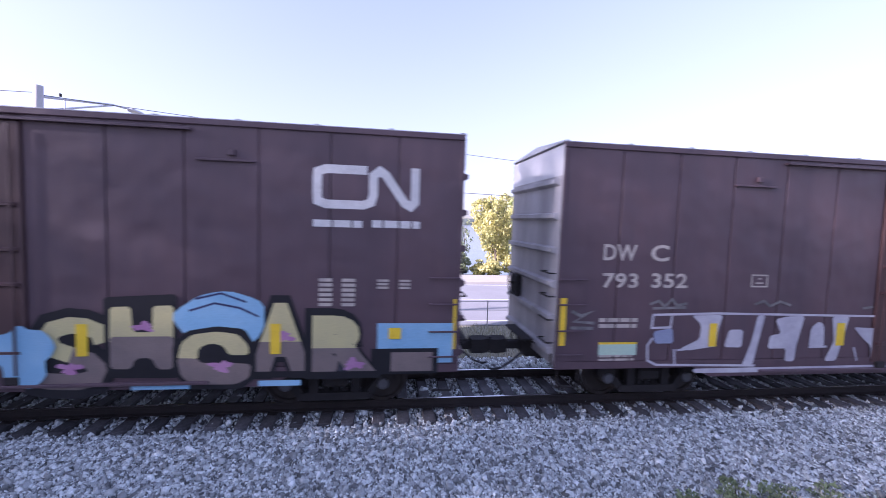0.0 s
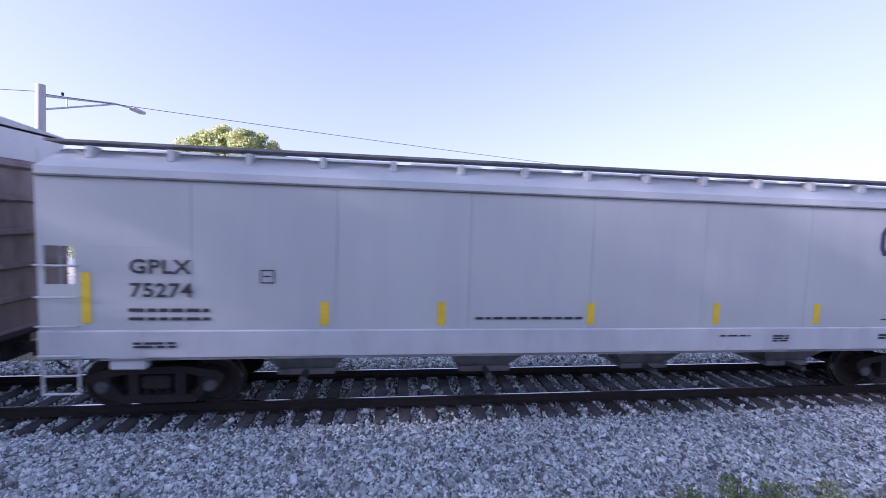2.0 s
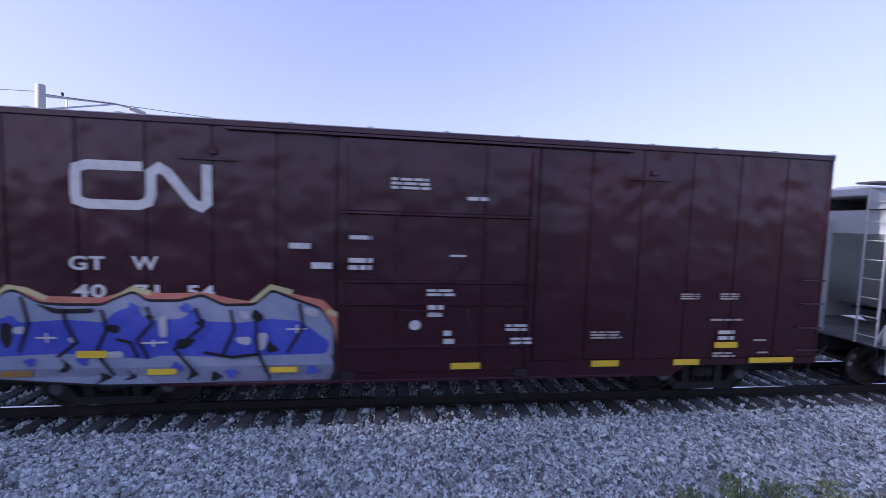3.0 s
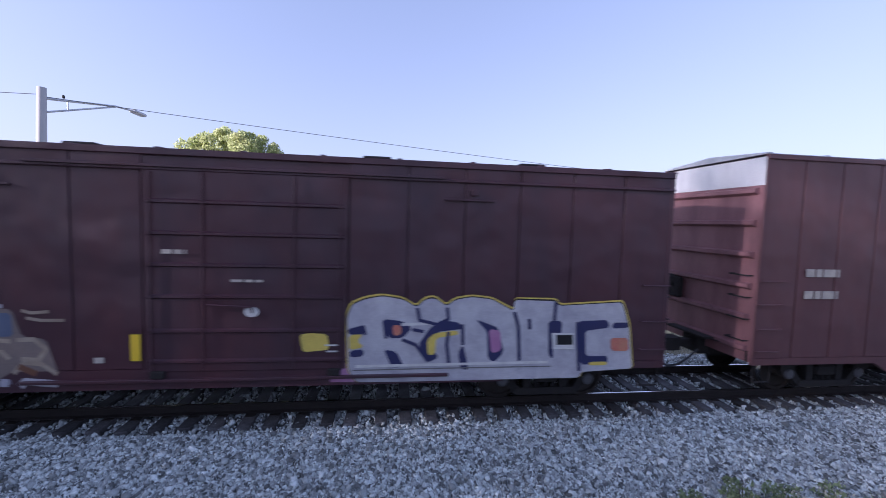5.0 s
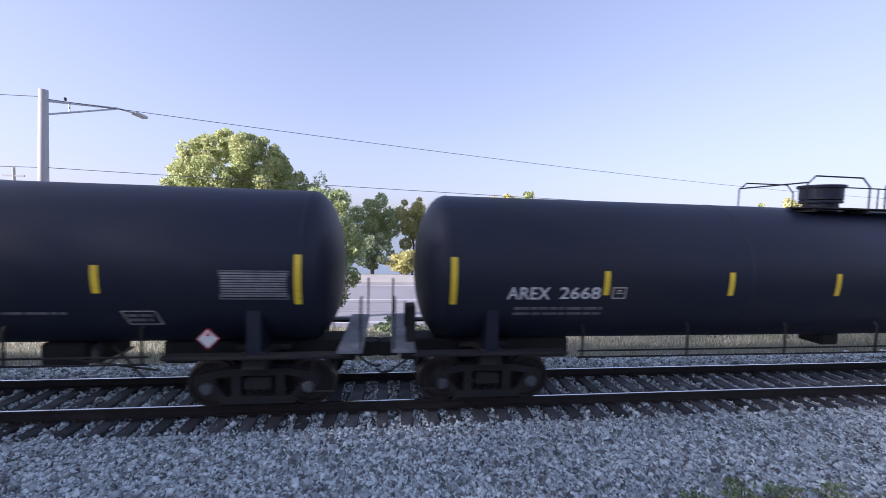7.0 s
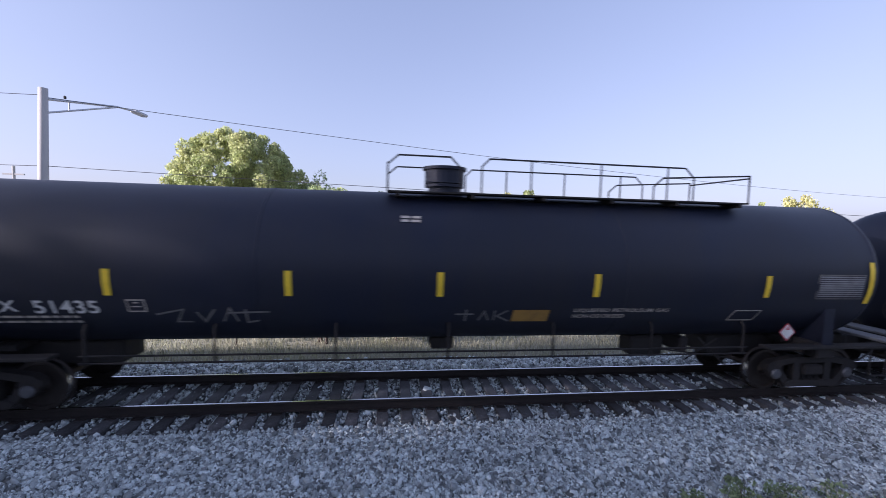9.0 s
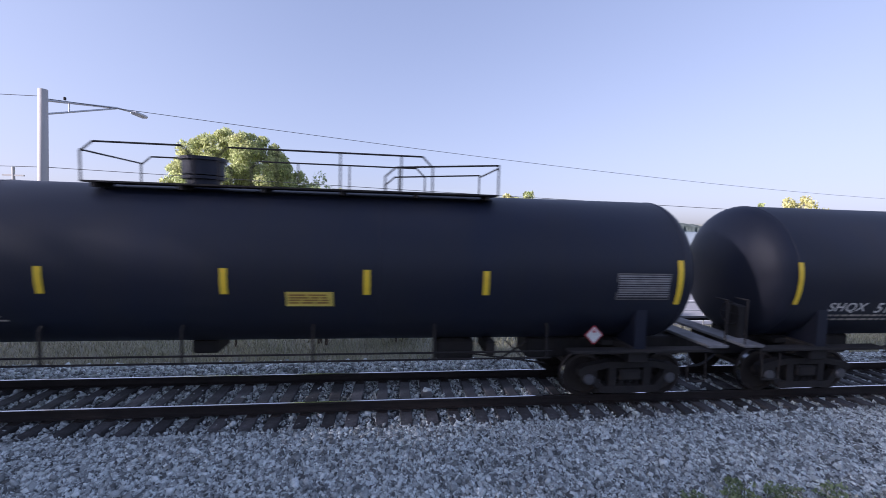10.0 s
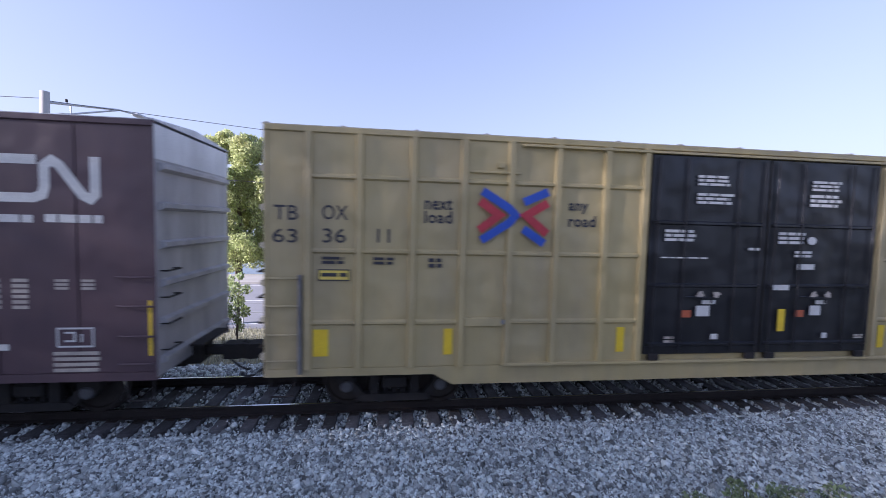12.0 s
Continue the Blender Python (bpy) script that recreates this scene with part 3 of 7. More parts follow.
# Low row, also added out of view, closes the bank behind the camera.
for i in range(14):
    plant("shrub", "added unseen green shrub on the bank behind the camera", "shrub", -24 + 6.6 * i, -27 + 1.5 * (i % 3), 1.9, 3.6 + (i * 5 % 4) * 0.4, 3.2, M_leaf_dark, 2200, 0.5, 230 + i, 0.12, 0.02, 18, 3, "bank shrubs")
for i in range(6):
    plant("shrub", "added unseen dark shrub on the bank to hold back the sun", "shrub", -21 - 1.6 * (i % 2), -3.9 - 2.2 * i, -0.4 if i < 1 else 0.4 if i < 2 else 1.4, 6.2, 2.3, M_leaf_dark, 5200, 0.2, 260 + i, 0.1, 0.0, 24, 2, "bank shrubs")


# ---- running gear ----
def lathe(bm, profile, n=24, axis="y"):
    """profile: (radius, along) pairs, turned round the axis."""
    rings = []
    for r, a in profile:
        ring = []
        for i in range(n):
            u = 2 * math.pi * i / n
            c, s = r * math.cos(u), r * math.sin(u)
            ring.append(bm.verts.new((c, a, s) if axis == "y" else (a, c, s)))
        rings.append(ring)
    for p, q in zip(rings, rings[1:]):
        for i in range(n):
            bm.faces.new((p[i], p[(i + 1) % n], q[(i + 1) % n], q[i]))
    for ring in (rings[0], rings[-1]):
        bm.faces.new(ring)
    return bm


bm = bmesh.new()
for s in (-1, 1):
    lathe(bm, [(0.09, s * 0.68), (0.12, s * 0.70), (0.36, s * 0.735), (0.38, s * 0.69), (0.485, s * 0.685), (0.483, s * 0.715), (0.457, s * 0.73), (0.452, s * 0.825), (0.39, s * 0.83), (0.37, s * 0.79), (0.14, s * 0.775), (0.1, s * 0.83), (0.08, s * 0.84)], 28)
lathe(bm, [(0.08, -0.95), (0.085, -0.7), (0.075, 0), (0.085, 0.7), (0.08, 0.95)], 12)
for f in bm.faces:
    c = f.calc_center_median()
    f.material_index = int(math.hypot(c.x, c.z) > 0.44 and abs(c.y) > 0.73)
WHEELSET = mesh_of(bm, "wheelset", [M_wheel, M_tread])
SIDE = bmesh.new()
prism(SIDE, [(-1.12, 0.66), (-0.98, 0.74), (-0.5, 0.82), (0.5, 0.82), (0.98, 0.74), (1.12, 0.66), (1.12, 0.54), (0.95, 0.60), (0.5, 0.69), (-0.5, 0.69), (-0.95, 0.60), (-1.12, 0.54)], "y", -0.09, 0.09)
prism(SIDE, [(-0.62, 0.17), (0.62, 0.17), (0.70, 0.24), (0.62, 0.31), (-0.62, 0.31), (-0.70, 0.24)], "y", -0.10, 0.10)
for s in (-1, 1):
    prism(SIDE, [(s * 0.60, 0.18), (s * 0.72, 0.26), (s * 0.98, 0.60), (s * 0.84, 0.66), (s * 0.56, 0.30)], "y", -0.08, 0.08)
    prism(SIDE, [(s * 0.30, 0.25), (s * 0.46, 0.25), (s * 0.46, 0.75), (s * 0.30, 0.75)], "y", -0.08, 0.08)
    prism(SIDE, [(s * 0.74, 0.62), (s * 0.74, 0.44), (s * 0.80, 0.36), (s * 0.98, 0.36), (s * 1.04, 0.44), (s * 1.10, 0.62)], "y", -0.07, 0.07)
SIDE_FRAME = mesh_of(SIDE, "side_frame", M_under)
bm = bmesh.new()
box(bm, -0.24, 0.24, -1.15, 1.15, 0.42, 0.66, soft=0.04)
box(bm, -0.20, 0.20, -0.25, 0.25, 0.66, 0.80)
for s in (-1, 1):
    box(bm, s * 0.36 - 0.05, s * 0.36 + 0.05, -0.9, 0.9, 0.34, 0.46)
BOLSTER = mesh_of(bm, "truck", M_under)
bm = bmesh.new()
for i in range(6):
    rod(bm, (0, 0, 0.30 + 0.022 * i), (0, 0, 0.312 + 0.022 * i), 0.062, 10)
SPRING = mesh_of(bm, "spring", M_under)
CAP = mesh_of(lathe(bmesh.new(), [(0.115, -0.10), (0.115, 0.02), (0.095, 0.05), (0.05, 0.055)], 16), "bearing_cap", M_cap)
BRAKE = mesh_of(boxes((-0.05, 0.05, -0.09, 0.09, 0.3, 0.62), soft=0.015), "brake_shoe", M_under)
bm = bmesh.new()
box(bm, 0, 0.62, -0.09, 0.09, 0.78, 0.96, soft=0.02)
prism(bm, [(0.55, -0.17), (0.80, -0.19), (0.97, -0.12), (0.97, -0.02), (0.86, 0.02), (0.95, 0.16), (0.80, 0.2), (0.55, 0.14)], "z", 0.72, 1.02)
box(bm, -0.1, 0.2, -0.28, 0.28, 0.66, 1.08, soft=0.03)
COUPLER = mesh_of(bm, "coupler", M_under)
HOSE = mesh_of(rods(0.025, [(0.25, 0.3, 0.78), (0.45, 0.33, 0.62), (0.7, 0.28, 0.42), (0.9, 0.2, 0.36), (1.0, 0.1, 0.42)]), "air_hose", M_wire)
LEVER = mesh_of(rods(0.014, [(0.3, 0, 1.02), (0.3, 0.2, 1.12), (0.1, 0.9, 1.1), (0.08, 1.4, 1.08), (0.1, 1.42, 0.85)]), "uncoupling_lever", M_under)
WHEELSETS = []


def put(name, mesh, parent, m, label=""):
    ob = new(name, mesh)
    ob.parent = parent
    ob.matrix_basis = m
    if label:
        ob["label"] = label
    return ob


def running_gear(car, x_truck, x_end, reach):
    """Two trucks, and a coupler with hose and lever at each end; the coupler's face lies reach past the end."""
    for s in (-1, 1):
        truck = put("truck", BOLSTER, car, pose(s * x_truck, 0, 0))
        for dx in (-0.89, 0.89):
            WHEELSETS.append(put("wheelset", WHEELSET, truck, pose(dx, 0, 0.457)))
            for dy in (-1, 1):
                put("bearing_cap", CAP, truck, pose(dx, dy * 1.08, 0.457, 0, 0, 0 if dy > 0 else 180))
                put("brake_shoe", BRAKE, truck, pose(dx * 0.43, dy * 0.7525, 0))
        for dy in (-1, 1):
            put("side_frame", SIDE_FRAME, truck, pose(0, dy * 1.02, 0))
            for dx in (-0.17, 0, 0.17):
                put("spring", SPRING, truck, pose(dx, dy * 1.02, 0.02))
        turn = 0 if s > 0 else 180
        put("coupler", COUPLER, car, pose(s * (x_end + reach - 0.96), 0, 0, 0, 0, turn))
        put("air_hose", HOSE, car, pose(s * (x_end + reach - 0.96), 0, 0, 0, 0, turn))
        put("uncoupling_lever", LEVER, car, pose(s * (x_end - 0.05), 0, 0, 0, 0, turn))


# ---- marks on the cars' sides ----
class Marks:
    """Paint and tape on the side that faces the bank; at(z) is that side's y."""

    def __init__(self, car, at):
        self.car, self.at, self.layer = car, at, 0

    def lift(self):
        self.layer += 1
        return 0.004 + 0.0008 * self.layer

    def plate(self, name, material, x0, x1, z0, z1, label=""):
        bm, d = bmesh.new(), self.lift()
        n = max(1, int((z1 - z0) / 0.15))
        for i in range(n):
            a, b = z0 + (z1 - z0) * i / n, z0 + (z1 - z0) * (i + 1) / n
            bm.faces.new([bm.verts.new(p) for p in ((x0, self.at(a) - d, a), (x1, self.at(a) - d, a), (x1, self.at(b) - d, b), (x0, self.at(b) - d, b))])
        bmesh.ops.remove_doubles(bm, verts=bm.verts[:], dist=0.0005)
        return part(name, bm, material, self.car, label)

    def tape(self, x0, x1, z0, z1, material=None):
        return self.plate("reflector", material or M_yellow, x0, x1, z0, z1, "yellow reflective strip")

    def bars(self, x0, x1, z0, z1, lines, material=None, ragged=0.25, seed=1, words=True):
        """Writing too small to read: a bar for each word."""
        d, r, made = self.lift(), random.Random(seed * 7 + int(x0 * 100)), None
        step = (z1 - z0) / lines
        for i in range(lines):
            zb, zt = z0 + step * (i + 0.22), z0 + step * (i + 0.86)
            x, end = x0, x1 - (x1 - x0) * ragged * r.random()
            while x < end - 0.02:
                w = min(end - x, r.uniform(0.10, 0.34)) if words else end - x
                bm = bmesh.new()
                bm.faces.new([bm.verts.new(p) for p in ((x, self.at(zb) - d, zb), (x + w, self.at(zb) - d, zb), (x + w, self.at(zt) - d, zt), (x, self.at(zt) - d, zt))])
                made = part("stencil_bar", bm, material or M_cream, self.car)
                x += w + 0.035
        return made

    def letters(self, body, x0, x1, z0, z1, material, fat=0.022, name="lettering", lean=0.0, turn=0.0, label="", lower=None):
        cu = bpy.data.curves.new("letters", "FONT")
        cu.body, cu.size, cu.offset, cu.resolution_u = body, 1.0, fat, 4
        cu.space_character = 1.0 + 3 * fat
        tmp = bpy.data.objects.new("letters", cu)
        me = bpy.data.meshes.new_from_object(tmp)
        bpy.data.objects.remove(tmp)
        bpy.data.curves.remove(cu)
        co = np.empty(len(me.vertices) * 3)
        me.vertices.foreach_get("co", co)
        co = co.reshape(-1, 3)
        a = radians(turn)
        u, v = co[:, 0] * math.cos(a) - co[:, 1] * math.sin(a), co[:, 0] * math.sin(a) + co[:, 1] * math.cos(a)
        u = u + lean * v
        u = x0 + (u - u.min()) / (u.max() - u.min()) * (x1 - x0)
        v = z0 + (v - v.min()) / (v.max() - v.min()) * (z1 - z0)
        d = self.lift()
        y = np.array([self.at(q) for q in v]) - d
        me.vertices.foreach_set("co", np.stack([u, y, v], 1).reshape(-1))
        me.update()
        me.materials.clear()
        me.materials.append(material)
        if lower:
            me.materials.append(lower[1])
            bm = bmesh.new()
            bm.from_mesh(me)
            bmesh.ops.bisect_plane(bm, geom=bm.verts[:] + bm.edges[:] + bm.faces[:], plane_co=(0, 0, lower[0]), plane_no=(0, 0, 1))
            for f in bm.faces:
                f.material_index = int(f.calc_center_median().z < lower[0])
            bm.to_mesh(me)
            bm.free()
        ob = new(name, me)
        ob.parent = self.car
        if label:
            ob["label"] = label
        return ob

    def band(self, name, material, lines, width, label="", square=False):
        """Brush strokes: each line is a run of (x, z) points."""
        d, made = self.lift(), None
        for k, line in enumerate(lines):
            bm = bmesh.new()
            p = [Vector(q) for q in line]
            rows = []
            for i, q in enumerate(p):
                a = (q - p[i - 1]).normalized() if i else (p[1] - p[0]).normalized()
                b = (p[i + 1] - q).normalized() if i < len(p) - 1 else a
                m = (a + b)
                m = m.normalized() if m.length > 0.05 else a
                s = min(1.8, 1 / max(0.3, m.dot(a)))
                nn = Vector((-m.y, m.x)) * (width / 2 * s)
                rows.append([bm.verts.new((w.x, self.at(w.y) - d - 0.0003 * (k % 7), w.y)) for w in (q + nn, q - nn)])
            for r0, r1 in zip(rows, rows[1:]):
                bm.faces.new((r0[0], r0[1], r1[1], r1[0]))
            made = part(name, bm, material, self.car, label)
        return made

    def blob(self, name, material, cx, cz, rx, rz, seed, wob=0.18, label="", n=28):
        bm, d, r = bmesh.new(), self.lift(), random.Random(seed)
        ph = [r.uniform(0, 6.28) for _ in range(4)]
        vs = []
        for i in range(n):
            t = 2 * math.pi * i / n
            k = 1 + wob * (math.sin(3 * t + ph[0]) * 0.6 + math.sin(5 * t + ph[1]) * 0.4 + math.sin(8 * t + ph[2]) * 0.25)
            z = cz + rz * k * math.sin(t)
            vs.append(bm.verts.new((cx + rx * k * math.cos(t), self.at(z) - d, z)))
        bm.faces.new(vs)
        return part(name, bm, material, self.car, label)

    def shape(self, material, outline, name="graffiti_letter", label="", rounds=1):
        """One sprayed patch with softly rounded corners; outline: (x, z) pairs."""
        p = [Vector(q) for q in outline]
        for _ in range(rounds):
            q = []
            for a, b in zip(p, p[1:] + p[:1]):
                f = min(0.25, 0.045 / max(0.01, (b - a).length))
                q += [a.lerp(b, f), a.lerp(b, 1 - f)]
            p = q
        bm, d = bmesh.new(), self.lift()
        bm.faces.new([bm.verts.new((q.x, self.at(q.y) - d, q.y)) for q in p])
        bm.normal_update()
        bmesh.ops.triangulate(bm, faces=bm.faces[:])
        return part(name, bm, material, self.car, label)


# ---- boxcars ----
def grab(car, y, x0, x1, z, material, out=0.07):
    s = -1 if y < 0 else 1
    return part("grab_iron", rods(0.0125, [(x0, y, z), (x0, y + s * out, z), (x1, y + s * out, z), (x1, y, z)]), material, car)


def boxcar(label, half, eave, paint, end_paint, seams, door_span, door_paint, ribs, leaves_of_door, door_zone, posts=(), rails=(), fascia=0.0, vents=(), roof=None, top_panel=True, ladder_z=(1.12, 1.58, 2.08, 2.56), truck_in=2.25, reach=0.93, group="freight train"):
    car = thing("boxcar", label, "boxcar", group)
    W = 1.50
    d0, d1 = door_span
    z_low = 0.96
    part("body", boxes((-half + 0.02, half - 0.02, -W + 0.03, W - 0.03, z_low - 0.02, eave - 0.05)), paint, car)
    # side sheets between the seams, butted with narrow gaps
    xs = sorted(seams)
    for side in (-1, 1):
        for a, b in zip(xs, xs[1:]):
            if d0 - 0.05 < (a + b) / 2 < d1 + 0.05:
                continue
            bm = bmesh.new()
            ya, yb = sorted((side * (W - 0.032), side * W))
            box(bm, a + 0.012, b - 0.012, ya, yb, z_low, eave - 0.10, soft=0.010)
            part("side_panel", bm, paint, car)
        ya, yb = sorted((side * (W - 0.05), side * (W + 0.035)))
        part("top_chord", boxes((-half, half, ya, yb, eave - 0.11, eave - 0.005), soft=0.012), paint, car)
        if fascia:
            part("fascia", boxes((-half, half, *sorted((side * W, side * (W + 0.05))), eave - fascia, eave - fascia + 0.06), soft=0.015), paint, car)
        e = half - 3.3
        sill = [(-half, z_low), (-half, 0.82), (-e - 0.35, 0.82), (-e, 0.62), (e, 0.62), (e + 0.35, 0.82), (half, 0.82), (half, z_low)]
        part("side_sill", prism(bmesh.new(), sill, "y", *sorted((side * (W - 0.07), side * (W + 0.012)))), paint, car)
        for x in (-half, half - 0.07):
            part("corner_post", boxes((x, x + 0.07, *sorted((side * (W - 0.04), side * (W + 0.015))), 0.82, eave - 0.1), soft=0.008), paint, car)
        for x in posts:
            part("side_post", prism(bmesh.new(), [(x - 0.075, side * (W - 0.01)), (x - 0.05, side * (W + 0.075)), (x + 0.05, side * (W + 0.075)), (x + 0.075, side * (W - 0.01))], "z", z_low, eave - 0.1), paint, car)
        for z in rails:
            edge = [-half + 0.6, *[p for p in posts if abs(p) < half - 0.5], half - 0.6]
            for a, b in zip(edge, edge[1:]):
                if d0 - 0.1 < (a + b) / 2 < d1 + 0.1 or b - a < 0.3:
                    continue
                part("side_rib", prism(bmesh.new(), [(side * W, z - 0.05), (side * (W + 0.045), z - 0.02), (side * (W + 0.045), z + 0.02), (side * W, z + 0.05)], "x", a + 0.07, b - 0.07), paint, car)
        # doors
        n = leaves_of_door
        step = (d1 - d0) / n
        zb, zt = door_zone
        for i in range(n):
            a, b = d0 + step * i + 0.02, d0 + step * (i + 1) - 0.02
            y0, y1 = sorted((side * (W - 0.03), side * (W + 0.035)))
            door = part("door", boxes((a, b, y0, y1, zb, zt), soft=0.012), door_paint, car)
            for z in ribs:
                part("door_rib", prism(bmesh.new(), [(side * (W + 0.03), z - 0.045), (side * (W + 0.075), z - 0.018), (side * (W + 0.075), z + 0.018), (side * (W + 0.03), z + 0.045)], "x", a + 0.06, b - 0.06), door_paint, door)
            for x in (a + 0.12, a + step * 0.28, a + step * 0.72, b - 0.12):
                part("locking_rod", rods(0.018, [(x, side * (W + 0.085), zb + 0.05), (x, side * (W + 0.085), zt - 0.05)]), door_paint, door)
            part("door_handle", rods(0.016, [(a + step * 0.30, side * (W + 0.1), zb + 1.15), (a + step * 0.52, side * (W + 0.12), zb + 1.12), (a + step * 0.52, side * (W + 0.12), zb + 1.02)]), door_paint, door)
            for x in (a + 0.2, b - 0.2):
                part("door_roller", boxes((x - 0.11, x + 0.11, *sorted((side * (W + 0.01), side * (W + 0.085))), zb - 0.11, zb + 0.02), soft=0.015), M_under, door)
        y0, y1 = sorted((side * (W - 0.01), side * (W + 0.09)))
        part("door_track", boxes((d0 - (d1 - d0) * 0.55, d1 + (d1 - d0) * 0.55, y0, y1, zb - 0.16, zb - 0.11), soft=0.006), paint, car)
        part("door_header", boxes((d0 - (d1 - d0) * 0.5, d1 + (d1 - d0) * 0.5, y0, y1, zt + 0.01, zt + 0.055), soft=0.006), paint, car)
        for s in (-1, 1):
            x0, x1 = sorted((s * (half - 0.03), s * (half - 0.55)))
            for z in ladder_z:
                grab(car, side * W, x0, x1, z, paint)
            part("sill_step", rods(0.016, [(x0 + 0.05, side * (W - 0.05), 0.85), (x0 + 0.07, side * (W - 0.05), 0.45), (x1 - 0.07, side * (W - 0.05), 0.45), (x1 - 0.05, side * (W - 0.05), 0.85)]), M_under, car)
            lx = s * (half - 4.0)
            part("lifting_ledge", boxes((lx - 0.45, lx + 0.45, *sorted((side * W, side * (W + 0.05))), eave - 0.68, eave - 0.64), soft=0.008), paint, car)
            part("rod_bracket", boxes((lx + 0.02, lx + 0.14, *sorted((side * W, side * (W + 0.06))), eave - 0.58, eave - 0.47), soft=0.01), paint, car)
    for s in (-1, 1):
        x = s * half
        z_top = eave - 0.62 if top_panel else eave - 0.1
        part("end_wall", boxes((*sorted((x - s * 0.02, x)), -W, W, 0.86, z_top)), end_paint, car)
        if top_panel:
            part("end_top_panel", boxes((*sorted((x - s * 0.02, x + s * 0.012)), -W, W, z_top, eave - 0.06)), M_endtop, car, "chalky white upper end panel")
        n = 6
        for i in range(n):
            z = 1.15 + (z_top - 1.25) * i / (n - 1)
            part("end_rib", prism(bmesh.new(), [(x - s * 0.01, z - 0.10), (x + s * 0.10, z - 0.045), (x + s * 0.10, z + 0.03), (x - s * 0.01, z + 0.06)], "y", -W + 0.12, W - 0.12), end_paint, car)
        for z in (1.3, 1.75, 2.2, 2.65):
            part("end_grab_iron", rods(0.0125, [(x, -1.38, z), (x + s * 0.13, -1.38, z), (x + s * 0.13, -0.95, z), (x, -0.95, z)]), M_under, car)
        part("end_platform", boxes((*sorted((x + s * 0.02, x + s * 0.34)), -0.62, 0.62, 1.12, 1.16)), M_under, car)
        if s < 0:
            wheel = rods(0.016, [(x - 0.2, 0.75 + 0.26 * math.cos(i * math.pi / 8), 2.15 + 0.26 * math.sin(i * math.pi / 8)) for i in range(17)])
            rod(wheel, (x, 0.75, 2.15), (x - 0.22, 0.75, 2.15), 0.03)
            for q in range(3):
                rod(wheel, (x - 0.2, 0.75, 2.15), (x - 0.2, 0.75 + 0.26 * math.cos(q * 2.1), 2.15 + 0.26 * math.sin(q * 2.1)), 0.014)
            part("brake_wheel", wheel, M_under, car)
            part("brake_housing", boxes((x - 0.14, x - 0.01, 0.55, 0.98, 1.85, 2.35), soft=0.02), M_under, car)
    bm = bmesh.new()
    prism(bm, [(-W - 0.03, eave - 0.012), (-W - 0.03, eave + 0.0), (-0.1, eave + 0.10), (0.1, eave + 0.10), (W + 0.03, eave), (W + 0.03, eave - 0.012)], "x", -half - 0.02, half + 0.02)
    part("roof", bm, roof or M_galv, car)
    k = int(half * 2 / 1.25)
    for i in range(k + 1):
        x = -half + 0.05 + (2 * half - 0.1) * i / k
        part("roof_rib", prism(bmesh.new(), [(-W - 0.025, eave + 0.003), (-W - 0.025, eave + 0.02), (0, eave + 0.135), (W + 0.025, eave + 0.02), (W + 0.025, eave + 0.003)], "x", x - 0.04, x + 0.04), roof or M_galv, car)
    for x in vents:
        part("roof_vent", boxes((x - 0.26, x + 0.26, -1.0, -0.5, eave + 0.03, eave + 0.12), soft=0.02), M_under, car)
    part("center_sill", boxes((-half + 0.1, half - 0.1, -0.3, 0.3, 0.62, 0.96), (-1.0, 0.3, 0.35, 1.1, 0.55, 0.95), (1.2, 2.2, -0.9, -0.5, 0.5, 0.85), soft=0.02), M_under, car)
    running_gear(car, half - truck_in, half, reach)
    return car, Marks(car, lambda z: -W)


